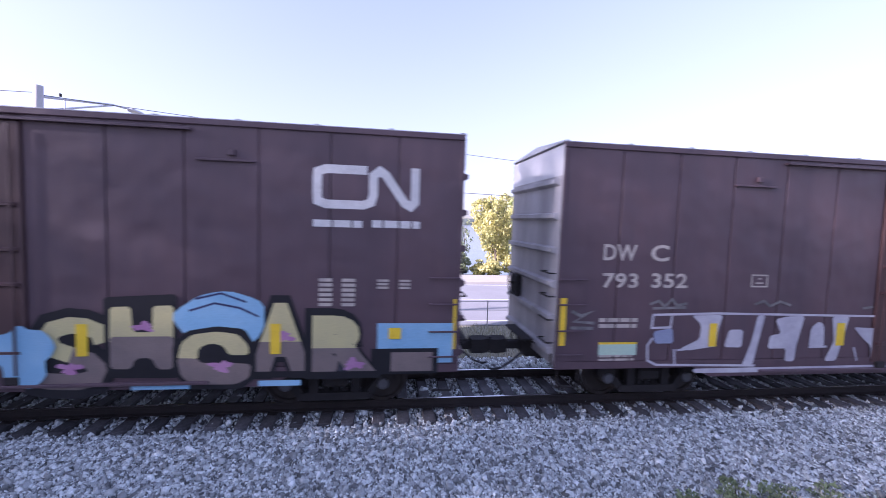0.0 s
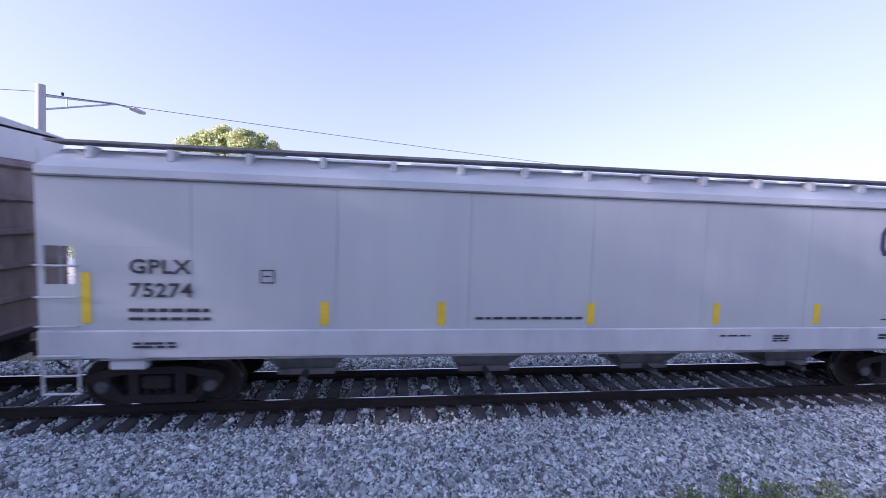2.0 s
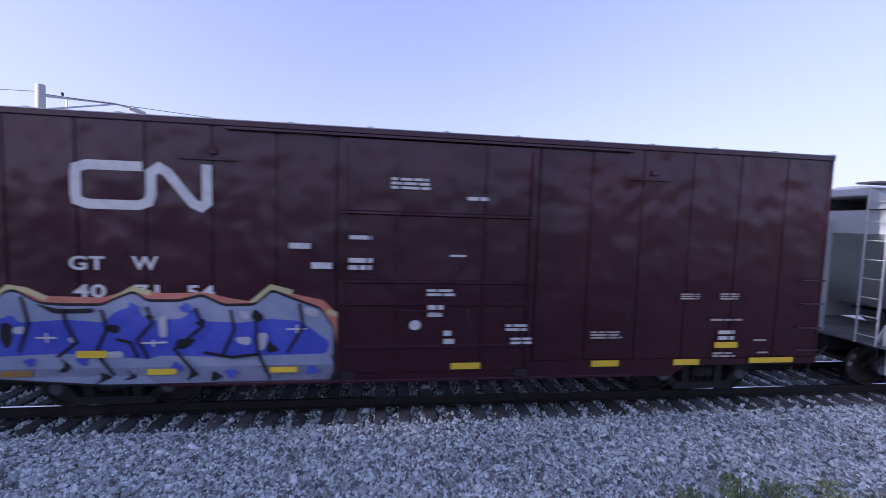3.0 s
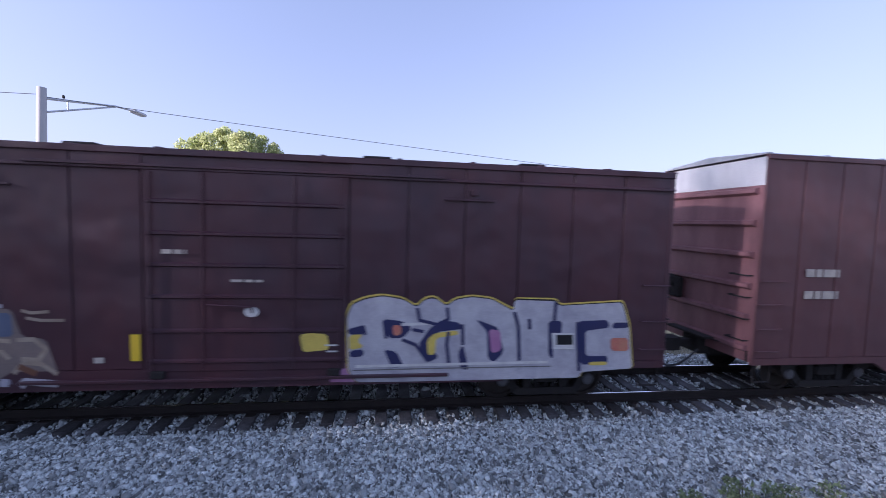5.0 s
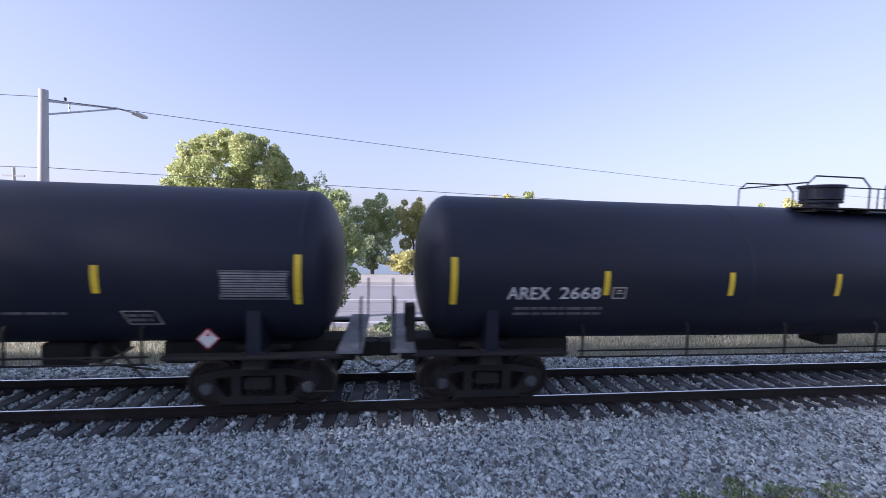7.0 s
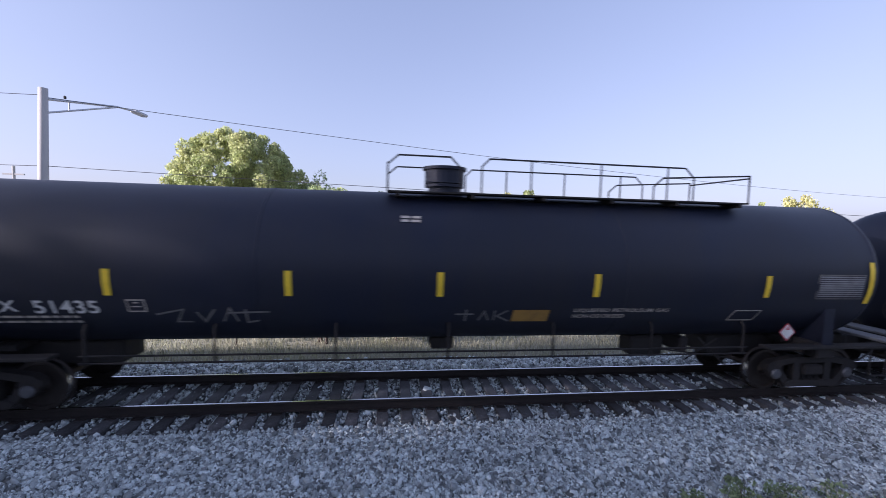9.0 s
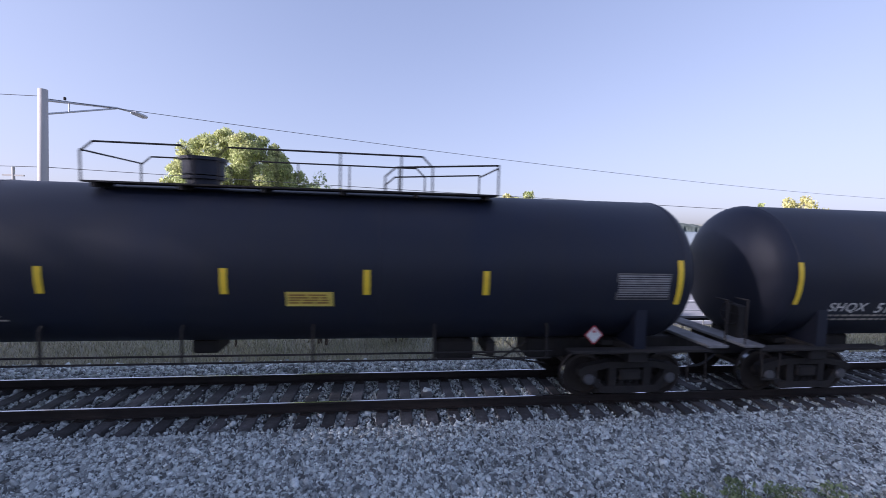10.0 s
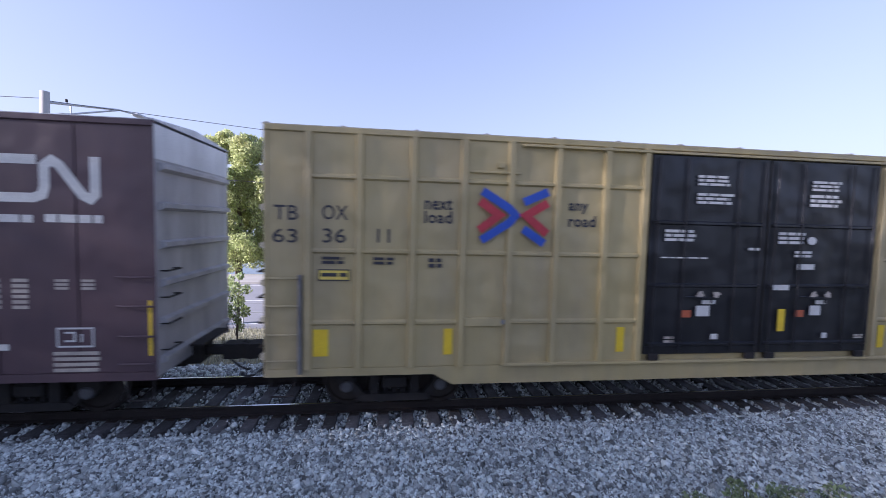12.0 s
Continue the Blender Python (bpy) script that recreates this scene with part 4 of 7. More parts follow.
# ---- covered hopper ----
def hopper(label, half):
    car = thing("covered_hopper", label, "hopper car", "freight train")
    W, z0, z1 = 1.55, 1.60, 4.08
    side = [(-half + 0.12, z1), (-half + 0.12, 3.55), (-half + 2.3, z0), (half - 2.3, z0), (half - 0.12, 3.55), (half - 0.12, z1)]
    part("body", prism(bmesh.new(), side, "y", -W + 0.02, W - 0.02), M_hop, car)
    for s in (-1, 1):
        y0, y1 = sorted((s * (W - 0.02), s * W))
        n = 6
        a, b = -half + 2.3, half - 2.3
        for i in range(n):
            u, v = a + (b - a) * i / n, a + (b - a) * (i + 1) / n
            part("side_sheet", boxes((u + 0.004, v - 0.004, y0, y1, z0, z1 - 0.02), soft=0.003), M_hop, car)
        for e in (-1, 1):
            def span(p, q, lo, hi):
                return (*sorted((e * p, e * q)), y0, y1, lo, hi)
            part("end_side_sheet", boxes(span(half - 0.12, half - 2.296, 2.97, z1 - 0.02), span(half - 0.55, half - 2.296, z0, 2.968), span(half - 0.02, half - 0.118, 1.12, z1 - 0.02), span(half - 0.12, half - 0.548, z0, 2.35)), M_hop, car)
            for z in (1.2, 1.68, 2.15, 2.66):
                grab(car, s * W, *sorted((e * (half - 0.02), e * (half - 0.6))), z, M_hop)
            part("sill_step", rods(0.02, [(e * (half - 0.05), s * W, 1.15), (e * (half - 0.05), s * W, 0.55), (e * (half - 0.58), s * W, 0.55), (e * (half - 0.58), s * W, 1.15)], [(e * (half - 0.05), s * W, 0.85), (e * (half - 0.58), s * W, 0.85)]), M_hop_sill, car)
            part("jacking_pad", boxes((*sorted((e * (half - 1.04), e * (half - 1.58))), *sorted((s * (W - 0.15), s * (W + 0.03))), 0.94, 1.2), soft=0.02), M_hop_sill, car)
        part("side_sill", boxes((-half, half, *sorted((s * (W - 0.1), s * (W + 0.035))), 1.13, 1.60), soft=0.02), M_hop_sill, car)
        part("sill_flange", boxes((-half + 0.9, half - 0.9, *sorted((s * (W - 0.02), s * (W + 0.06))), 1.11, 1.135)), M_hop_dark, car)
        part("eave_lip", boxes((-half + 0.05, half - 0.05, *sorted((s * (W - 0.02), s * (W + 0.045))), 4.06, 4.10), soft=0.01), M_hop_dark, car)
        part("roof_slope", prism(bmesh.new(), [(s * (W + 0.02), 4.10), (s * (W + 0.0), 4.22), (s * 0.95, 4.56), (s * 0.9, 4.56), (s * 0.9, 4.10)], "x", -half + 0.02, half - 0.02), M_hop, car)
        for i in range(15):
            x = -half + 0.6 + (2 * half - 1.2) * i / 14
            part("roof_bracket", boxes((x - 0.05, x + 0.05, *sorted((s * 0.98, s * 1.25)), 4.40, 4.60), soft=0.01), M_hop, car)
        part("running_board", boxes((-half - 0.1, half + 0.1, *sorted((s * 0.72, s * 1.18)), 4.66, 4.70)), M_hop_dark, car, "dark grating walkway along the roof edge")
    part("roof_top", boxes((-half + 0.02, half - 0.02, -0.92, 0.92, 4.4, 4.58), soft=0.02), M_hop, car)
    for i in range(10):
        x = -half + 1.4 + (2 * half - 2.8) * i / 9
        part("roof_hatch", boxes((x - 0.75, x + 0.75, -0.34, 0.34, 4.58, 4.70), soft=0.03), M_hop, car)
    for x in (-5.35, -1.75, 1.85, 5.45):
        bm = bmesh.new()
        a = [bm.verts.new(p) for p in ((x - 1.35, -1.3, 1.45), (x + 1.35, -1.3, 1.45), (x + 1.35, 1.3, 1.45), (x - 1.35, 1.3, 1.45))]
        b = [bm.verts.new(p) for p in ((x - 0.5, -0.55, 0.55), (x + 0.5, -0.55, 0.55), (x + 0.5, 0.55, 0.55), (x - 0.5, 0.55, 0.55))]
        bm.faces.new(a)
        bm.faces.new(b[::-1])
        for i in range(4):
            bm.faces.new((a[i], a[(i + 1) % 4], b[(i + 1) % 4], b[i]))
        # Body's light grey, darkened as the shade beneath the car.
        bay = part("discharge_hopper", bm, M_hop_dark, car)
        part("outlet_gate", boxes((x - 0.55, x + 0.55, -0.62, 0.62, 0.44, 0.56), soft=0.015), M_hop_dark, bay)
        part("gate_capstan", rod(bmesh.new(), (x, -1.0, 0.5), (x, -0.6, 0.5), 0.06, 10), M_cap, bay)
    for e in (-1, 1):
        part("end_post", boxes((*sorted((e * (half - 0.2), e * half)), -0.12, 0.12, 1.1, 3.9), soft=0.02), M_hop, car)
        part("end_shear_plate", boxes((*sorted((e * (half - 2.6), e * half)), -1.45, 1.45, 1.08, 1.14)), M_hop_dark, car)
        part("end_brace", rods(0.05, [(e * (half - 0.1), -1.3, 1.2), (e * (half - 1.2), -1.3, 2.7)], [(e * (half - 0.1), 1.3, 1.2), (e * (half - 1.2), 1.3, 2.7)]), M_hop, car)
        for q in (-1.38, -0.98):
            part("end_ladder_rail", rods(0.02, [(e * (half + 0.05), q, 1.1), (e * (half + 0.05), q, 4.5)]), M_hop, car)
        for i in range(8):
            part("ladder_rung", rods(0.0125, [(e * (half + 0.05), -1.38, 1.3 + 0.42 * i), (e * (half + 0.05), -0.98, 1.3 + 0.42 * i)]), M_hop, car)
    part("center_sill", boxes((-half + 0.1, half - 0.1, -0.28, 0.28, 0.68, 1.05), soft=0.02), M_under, car)
    running_gear(car, half - 1.5, half, 0.62)
    return car, Marks(car, lambda z: -W - (0.036 if z < 1.6 else 0))


# ---- tank cars ----
def tank_car(label, half, hatch_x, rail_span, hatch_r=0.42, way=1):
    """way -1: the platform stretches from the dome towards the car's other end."""
    car = thing("tank_car", label, "tank car", "freight train")
    R, zc = 1.52, 2.62
    bm = bmesh.new()
    head = 0.62
    prof = [(0.02, -half)] + [(R * math.sin(math.radians(a)), -half + head - head * math.cos(math.radians(a))) for a in range(9, 91, 9)]
    prof += [(r, -a) for r, a in reversed(prof)]
    lathe(bm, prof, 64, "x")
    bmesh.ops.translate(bm, verts=bm.verts[:], vec=(0, 0, zc))
    part("tank_shell", bm, M_tank, car, smooth=True)
    for x in (-half + head, half - head, -3.4, 3.4):
        ring = lathe(bmesh.new(), [(R + 0.001, x - 0.02), (R + 0.007, x - 0.012), (R + 0.007, x + 0.012), (R + 0.001, x + 0.02)], 64, "x")
        bmesh.ops.translate(ring, verts=ring.verts[:], vec=(0, 0, zc))
        part("weld_ring", ring, M_tank, car, smooth=True)
    man = bmesh.new()
    for r0, a, b in ((hatch_r * 0.8, 4.05, 4.28), (hatch_r, 4.28, 4.34), (hatch_r, 4.36, 4.66), (hatch_r + 0.05, 4.64, 4.70)):
        rod(man, (hatch_x, 0, a), (hatch_x, 0, b), r0, 24)
    if way < 0:
        bmesh.ops.translate(man, verts=man.verts[:], vec=(-2 * hatch_x, 0, 0))
    part("dome_hatch", man, M_tank, car, "black cylindrical valve dome")

    def turned(bm):
        if way < 0:
            bmesh.ops.rotate(bm, verts=bm.verts[:], matrix=Euler((0, 0, math.pi)).to_matrix())
        return bm

    a, b = rail_span
    top = 4.80
    plat = part("platform", turned(boxes((a, b, -0.92, -0.42, 4.10, 4.13), (a, b, 0.42, 0.92, 4.10, 4.13))), M_under, car)
    for x in np.linspace(a + 0.2, b - 0.2, 6):
        part("platform_bracket", turned(boxes((x - 0.04, x + 0.04, -0.9, 0.9, 4.02, 4.10))), M_under, plat)
    g0, g1 = hatch_x + 0.62, hatch_x - 0.75
    for y in (-0.88, 0.88):
        runs = [[(a, y, 4.1), (a, y, top - 0.18), (a + 0.2, y, top), (g1 + 0.75, y, top), (g1 + 0.95, y, top - 0.2), (g1 + 0.95, y, 4.1)], [(g0, y, 4.1), (g0, y, top - 0.15), (g0 + 0.15, y, top), (b - 1.5, y, top), (b - 1.3, y, top - 0.2), (b - 1.3, y, 4.1)],
                [(b - 2.2, y, 4.1), (b - 2.2, y, top - 0.4), (b - 2.0, y, top - 0.22), (b, y, top - 0.1), (b, y, 4.1)]]
        for run in runs:
            part("handrail", turned(rods(0.017, run)), M_under, car)
        for x in np.linspace(g0 + 1.0, b - 1.9, 3):
            part("handrail_post", turned(rods(0.017, [(x, y, 4.1), (x, y, top)])), M_under, car)
    for x in (a, b):
        part("handrail_end", turned(rods(0.017, [(x, -0.88, top - 0.15), (x, 0.88, top - 0.15)])), M_under, car)
    for s in (-1, 1):
        xt = s * (half - 1.42)
        part("body_bolster", boxes((xt - 0.22, xt + 0.22, -1.35, 1.35, 0.86, 1.2), soft=0.03), M_under, car)
        part("saddle", prism(bmesh.new(), [(-1.36, 1.15), (1.36, 1.15), (1.36, 2.0), (1.0, 1.5), (0.5, 1.22), (-0.5, 1.22), (-1.0, 1.5), (-1.36, 2.0)], "x", xt - 0.12, xt + 0.12), M_tank, car)
        part("stub_sill", boxes((*sorted((s * (half - 3.4), s * (half + 0.25))), -0.35, 0.35, 0.68, 1.12), soft=0.03), M_under, car)
        for y in (-1, 1):
            part("side_step_board", boxes((*sorted((s * (half - 2.9), s * (half + 0.1))), *sorted((y * 1.2, y * 1.46)), 1.10, 1.16), soft=0.01), M_under, car)
            part("sill_step", rods(0.016, [(s * (half + 0.0), y * 1.42, 1.1), (s * (half + 0.0), y * 1.42, 0.5), (s * (half - 0.4), y * 1.42, 0.5), (s * (half - 0.4), y * 1.42, 1.1)]), M_under, car)
            part("end_handrail", rods(0.018, [(s * (half + 0.42), y * 1.4, 1.2), (s * (half + 0.42), y * 1.4, 2.15), (s * (half + 0.42), y * 1.1, 2.15)]), M_under, car)
        part("end_platform", boxes((*sorted((s * (half + 0.02), s * (half + 0.46))), -1.46, 1.46, 1.18, 1.24), soft=0.01), M_hop_dark, car, "grey grating end platform")
        part("tank_bolt_pad", boxes((xt - 0.5, xt + 0.5, -0.8, 0.8, 1.08, 1.18)), M_under, car)
    for y in (-1.22, 1.22):
        part("safety_rail", rods(0.02, [(-half + 3.2, y, 1.10), (half - 3.2, y, 1.10)], [(-half + 3.2, y, 0.97), (half - 3.2, y, 0.97)]), M_under, car)
        for x in np.linspace(-half + 3.3, half - 3.3, 7):
            part("rail_hanger", rods(0.026, [(x, y, 0.95), (x, y, 1.55), (x, y * 0.85, 1.8)]), M_under, car)
    part("brake_cylinder", boxes((half - 5.4, half - 4.6, -0.55, -0.05, 0.72, 1.16), (half - 4.4, half - 4.2, -0.8, 0.1, 0.85, 1.2), soft=0.05), M_under, car)
    part("brake_rods", rods(0.02, [(half - 5.0, -0.7, 0.95), (half - 3.2, -0.9, 0.75)], [(half - 4.0, -0.8, 1.2), (half - 3.4, -0.95, 0.6)], [(half - 4.3, -0.8, 0.7), (half - 3.6, -0.9, 1.2)]), M_under, car)
    part("outlet_valve", boxes((-0.25, 0.25, -0.3, 0.3, 0.85, 1.14), soft=0.04), M_under, car)
    wheel = rods(0.014, [(-half - 0.2, -0.75 + 0.25 * math.cos(i * math.pi / 8), 1.75 + 0.25 * math.sin(i * math.pi / 8)) for i in range(17)])
    rod(wheel, (-half - 0.2, -1.0, 1.75), (-half - 0.2, -0.5, 1.75), 0.014)
    rod(wheel, (-half - 0.2, -0.75, 1.5), (-half - 0.2, -0.75, 2.0), 0.014)
    part("brake_wheel", wheel, M_under, car)
    part("brake_stand", boxes((-half - 0.18, -half + 0.0, -0.95, -0.6, 1.2, 1.95), soft=0.03), M_under, car)
    running_gear(car, half - 1.42, half, 0.72)
    return car, Marks(car, lambda z: -math.sqrt(max(0.05, R * R - (z - zc) ** 2)))


# ---- the train, from its head to its tail ----
TRAIN = []


def even(a, b, n):
    return [a + (b - a) * i / n for i in range(n + 1)]


def worm_emblem(k, x0, x1, z0, z1):
    """The railway's mark: an open rounded band and a zigzag band, as plain shapes."""
    w, h = x1 - x0, z1 - z0
    t = h * 0.2
    r = t / 2
    c = [(x0 + w * 0.50, z1 - r), (x0 + w * 0.12, z1 - r), (x0 + w * 0.045, z1 - h * 0.17), (x0 + r, z1 - h * 0.3), (x0 + r, z0 + h * 0.3), (x0 + w * 0.045, z0 + h * 0.17), (x0 + w * 0.12, z0 + r),
         (x0 + w * 0.47, z0 + r), (x0 + w * 0.54, z0 + h * 0.17), (x0 + w * 0.56, z0 + h * 0.34), (x0 + w * 0.56, z1 - h * 0.22), (x0 + w * 0.62, z1 - r), (x0 + w * 0.68, z1 - h * 0.2), (x0 + w * 0.86, z0 + h * 0.18), (x0 + w * 0.92, z0 + r), (x1 - r, z0 + h * 0.2), (x1 - r, z1)]
    k.band("emblem", M_white, [c], t, "white rounded band emblem")


def plain_marks(k, strokes, material, width, label):
    k.band("emblem", material, strokes, width, label)


BROWN_SEAMS = lambda h, d0, d1: even(-h, d0, 6) + even(d1, h, 6)

# first boxcar: silver outline graffiti
H = 9.49
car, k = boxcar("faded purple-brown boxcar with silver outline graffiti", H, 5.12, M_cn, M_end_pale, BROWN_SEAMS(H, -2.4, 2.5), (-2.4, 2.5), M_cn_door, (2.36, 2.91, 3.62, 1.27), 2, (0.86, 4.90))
k.letters("DW", -8.61, -7.92, 2.93, 3.24, M_cream)
k.letters("C", -7.63, -7.25, 2.93, 3.25, M_cream)
k.letters("793", -8.60, -7.87, 2.40, 2.69, M_cream)
k.letters("352", -7.59, -6.82, 2.41, 2.70, M_cream)
k.band("stencil_frame", M_cream, [[(-5.39, 2.46), (-5.04, 2.46), (-5.04, 2.69), (-5.39, 2.69), (-5.39, 2.46)], [(-5.30, 2.53), (-5.13, 2.53)], [(-5.25, 2.62), (-5.18, 2.62)]], 0.03)
k.tape(-9.49, -9.30, 1.28, 2.20)
k.bars(-8.63, -7.83, 1.60, 1.83, 2, M_cream, 0.0)
k.plate("label_panel", M_g_mint, -8.61, -7.82, 1.08, 1.30, "pale green repack label")
k.tape(-8.61, -7.82, 1.30, 1.34)
k.bars(-8.6, -7.83, 0.96, 1.10, 2, M_cream, 0.1)
k.band("graffiti_stroke", M_g_silver, [[(-7.52, 1.88), (-6.09, 1.91), (-4.15, 1.88), (-2.10, 1.85)], [(-7.51, 1.86), (-7.52, 1.62), (-7.12, 1.63), (-7.10, 1.86)], [(-7.49, 1.42), (-7.59, 1.27), (-7.57, 0.97), (-7.38, 0.88), (-5.17, 0.83)], [(-7.01, 1.19), (-6.98, 0.88)], [(-6.95, 1.17), (-6.10, 1.26)], [(-3.94, 1.20), (-3.50, 1.21)], [(-2.83, 1.19), (-2.72, 0.89)]], 0.045, "silver outlined graffiti letters")
k.shape(M_g_silver, [(-6.67, 1.87), (-5.98, 1.88), (-6.06, 1.59), (-6.10, 1.24), (-6.69, 1.16), (-6.88, 1.20), (-6.47, 1.39), (-6.45, 1.68)])
k.shape(M_g_silver, [(-5.82, 1.58), (-5.50, 1.58), (-5.51, 1.21), (-5.91, 1.22)])
k.shape(M_g_silver, [(-5.19, 1.88), (-5.02, 1.88), (-5.23, 0.83), (-5.48, 0.83), (-5.30, 1.31)])
k.shape(M_g_silver, [(-4.78, 1.79), (-4.50, 1.85), (-4.09, 1.86), (-4.24, 1.22), (-4.26, 0.90), (-4.49, 0.91), (-4.47, 1.18), (-4.91, 1.18), (-4.87, 1.46), (-4.62, 1.49)])
k.shape(M_g_silver, [(-3.94, 1.20), (-3.92, 1.61), (-3.74, 1.75), (-3.61, 1.67), (-3.57, 1.21)])
k.shape(M_g_silver, [(-3.43, 1.85), (-3.00, 1.86), (-3.13, 1.35), (-3.25, 0.90), (-3.54, 0.90), (-3.34, 1.32)])
k.shape(M_g_silver, [(-2.88, 1.62), (-2.26, 1.59), (-2.22, 0.88), (-2.38, 0.89), (-2.41, 1.21), (-2.66, 1.40)])
k.shape(M_g_steel, [(-7.49, 1.55), (-7.08, 1.62), (-7.04, 1.31), (-7.44, 1.31)])
k.shape(M_g_silver, [(-6.58, 0.79), (-1.97, 0.80), (-1.96, 0.71), (-5.09, 0.69), (-6.55, 0.70)], "graffiti_base")
k.band("graffiti_scrawl", M_dim, [[(-7.60, 2.09), (-7.41, 2.16), (-7.28, 2.05), (-7.13, 2.19), (-7.02, 2.07), (-6.80, 2.11)], [(-7.53, 2.01), (-6.82, 2.03)], [(-5.29, 2.10), (-5.09, 2.17), (-4.94, 2.06), (-4.71, 2.16), (-4.45, 2.08)], [(-2.71, 2.02), (-2.45, 2.06)]], 0.05)
k.band("graffiti_scrawl", M_dim, [[(-9.20, 1.95), (-9.01, 1.86), (-8.77, 1.95), (-9.15, 1.75), (-8.73, 1.72)], [(-9.21, 1.63), (-8.75, 1.62)]], 0.06)
k.tape(-6.27, -6.10, 1.24, 1.71)
k.tape(-3.30, -3.10, 1.23, 1.71)
TRAIN.append((car, (3.22 + 22.2) / 2))


def brown_boxcar(label, end_paint):
    car, k = boxcar(label, 9.48, 5.12, M_cn, end_paint, BROWN_SEAMS(9.48, -2.4, 2.5), (-2.4, 2.5), M_cn_door, (1.27, 2.36, 2.91, 3.62), 2, (0.86, 4.90))
    worm_emblem(k, 6.86, 8.68, 3.73, 4.48)
    k.bars(6.87, 7.70, 3.37, 3.56, 1, M_white, 0.0, 3)
    k.bars(7.87, 8.72, 3.38, 3.58, 1, M_white, 0.0, 4)
    for a in (6.98, 7.37):
        k.bars(a, a + 0.23, 2.01, 2.53, 6, M_cream, 0.05, words=False)
    for a in (7.98, 8.37):
        k.bars(a, a + 0.2, 2.33, 2.52, 3, M_cream, 0.05, words=False)
    k.tape(9.36, 9.47, 1.24, 2.17)
    k.tape(-9.47, -9.35, 1.25, 2.16, M_dull_yellow)
    return car, k


# second boxcar: large cream letters and a colourful piece
car, k = brown_boxcar("purple-brown boxcar with cream, blue and pastel graffiti", M_cn)
at = k.at
k.at = lambda z: -1.54
k.bars(-1.86, -0.59, 4.18, 4.48, 3)
k.bars(-1.68, -0.80, 3.82, 4.11, 3)
k.bars(0.78, 1.74, 3.85, 4.28, 4, M_dim)
for a, b, c, d, n in ((-2.26, -1.39, 2.61, 2.83, 3), (-1.78, -0.71, 2.42, 2.48, 1), (-1.51, -0.93, 1.86, 2.38, 6), (0.19, 0.92, 2.60, 2.92, 4), (1.46, 2.35, 2.61, 2.83, 3), (0.75, 1.78, 2.43, 2.48, 1), (1.01, 1.59, 1.78, 2.41, 7), (-2.2, -1.9, 1.55, 1.75, 2), (0.75, 1.0, 1.3, 1.8, 4), (0.72, 1.25, 0.98, 1.1, 2), (-0.85, -0.6, 1.5, 1.85, 1)):
    k.bars(a, b, c, d, n, M_white)
k.tape(0.24, 0.45, 1.37, 1.86)
k.blob("label_disc", M_white, 0.9, 1.72, 0.09, 0.09, 1, 0.0)
k.blob("graffiti_splash", M_g_taupe, -0.35, 1.75, 0.2, 0.2, 8, 0.5)
k.blob("graffiti_cloud", M_g_sky, 2.45, 1.22, 0.42, 0.5, 2, 0.2, "sky blue graffiti cloud")
k.at = at
k.plate("graffiti_block", M_g_sky, 8.0, 9.36, 1.0, 1.73)
k.plate("graffiti_block", M_g_black, 7.9, 9.1, 0.80, 1.27)
k.plate("graffiti_dash", M_g_taupe, 8.25, 9.0, 0.85, 1.20)
for i, (ch, x0, x1, z0, z1) in enumerate((("A", 5.86, 6.86, 0.84, 2.08), ("R", 6.90, 7.98, 0.82, 1.86))):
    k.letters(ch, x0 - 0.14, x1 + 0.14, z0 - 0.08, z1 + 0.14, M_g_black, 0.16, "graffiti_outline")
    k.letters(ch, x0 - 0.02, x1 + 0.02, z0 + 0.03, z1 + 0.01, M_g_cream, 0.10, "graffiti_letter", label="cream graffiti letter with a taupe lower half", lower=((z0 + z1) / 2 - 0.05, M_g_taupe))
    k.plate("graffiti_shade", M_g_black, x0 - 0.1, x1 + 0.1, z0 - 0.06, z0 + 0.05)
k.band("graffiti_outline", M_g_black, [[(3.59, 1.42), (3.53, 1.60), (3.33, 1.69), (3.11, 1.71), (2.87, 1.64), (2.77, 1.48), (2.88, 1.31), (3.12, 1.22), (3.38, 1.13), (3.51, 0.99), (3.44, 0.83), (3.20, 0.77), (2.80, 0.79), (2.48, 0.86)]], 0.56)
k.band("graffiti_letter", M_g_cream, [[(3.59, 1.42), (3.53, 1.60), (3.33, 1.69), (3.11, 1.71), (2.87, 1.64), (2.77, 1.48), (2.88, 1.31), (3.12, 1.22)]], 0.27, "cream graffiti letter with a taupe lower half")
k.band("graffiti_letter", M_g_taupe, [[(3.12, 1.22), (3.38, 1.13), (3.51, 0.99), (3.44, 0.83), (3.20, 0.77), (2.80, 0.79), (2.48, 0.86)]], 0.27)
k.shape(M_g_black, [(3.61, 2.17), (4.71, 2.23), (4.73, 0.81), (3.67, 0.83), (3.61, 1.09)], "graffiti_outline")
k.shape(M_g_cream, [(3.70, 2.01), (4.01, 2.02), (4.04, 1.59), (4.33, 1.59), (4.34, 2.03), (4.66, 2.04), (4.65, 1.38), (3.68, 1.39)], label="cream graffiti letter with a taupe lower half")
k.shape(M_g_taupe, [(3.69, 1.52), (4.66, 1.52), (4.64, 0.96), (4.41, 0.96), (4.31, 1.16), (4.07, 1.15), (4.00, 0.97), (3.69, 0.98)])
k.blob("graffiti_splash", M_g_pink, 4.20, 1.68, 0.15, 0.07, 42, 0.5)
k.blob("graffiti_cloud", M_g_sky, 5.42, 1.80, 0.72, 0.48, 6, 0.07, "sky blue graffiti cap")
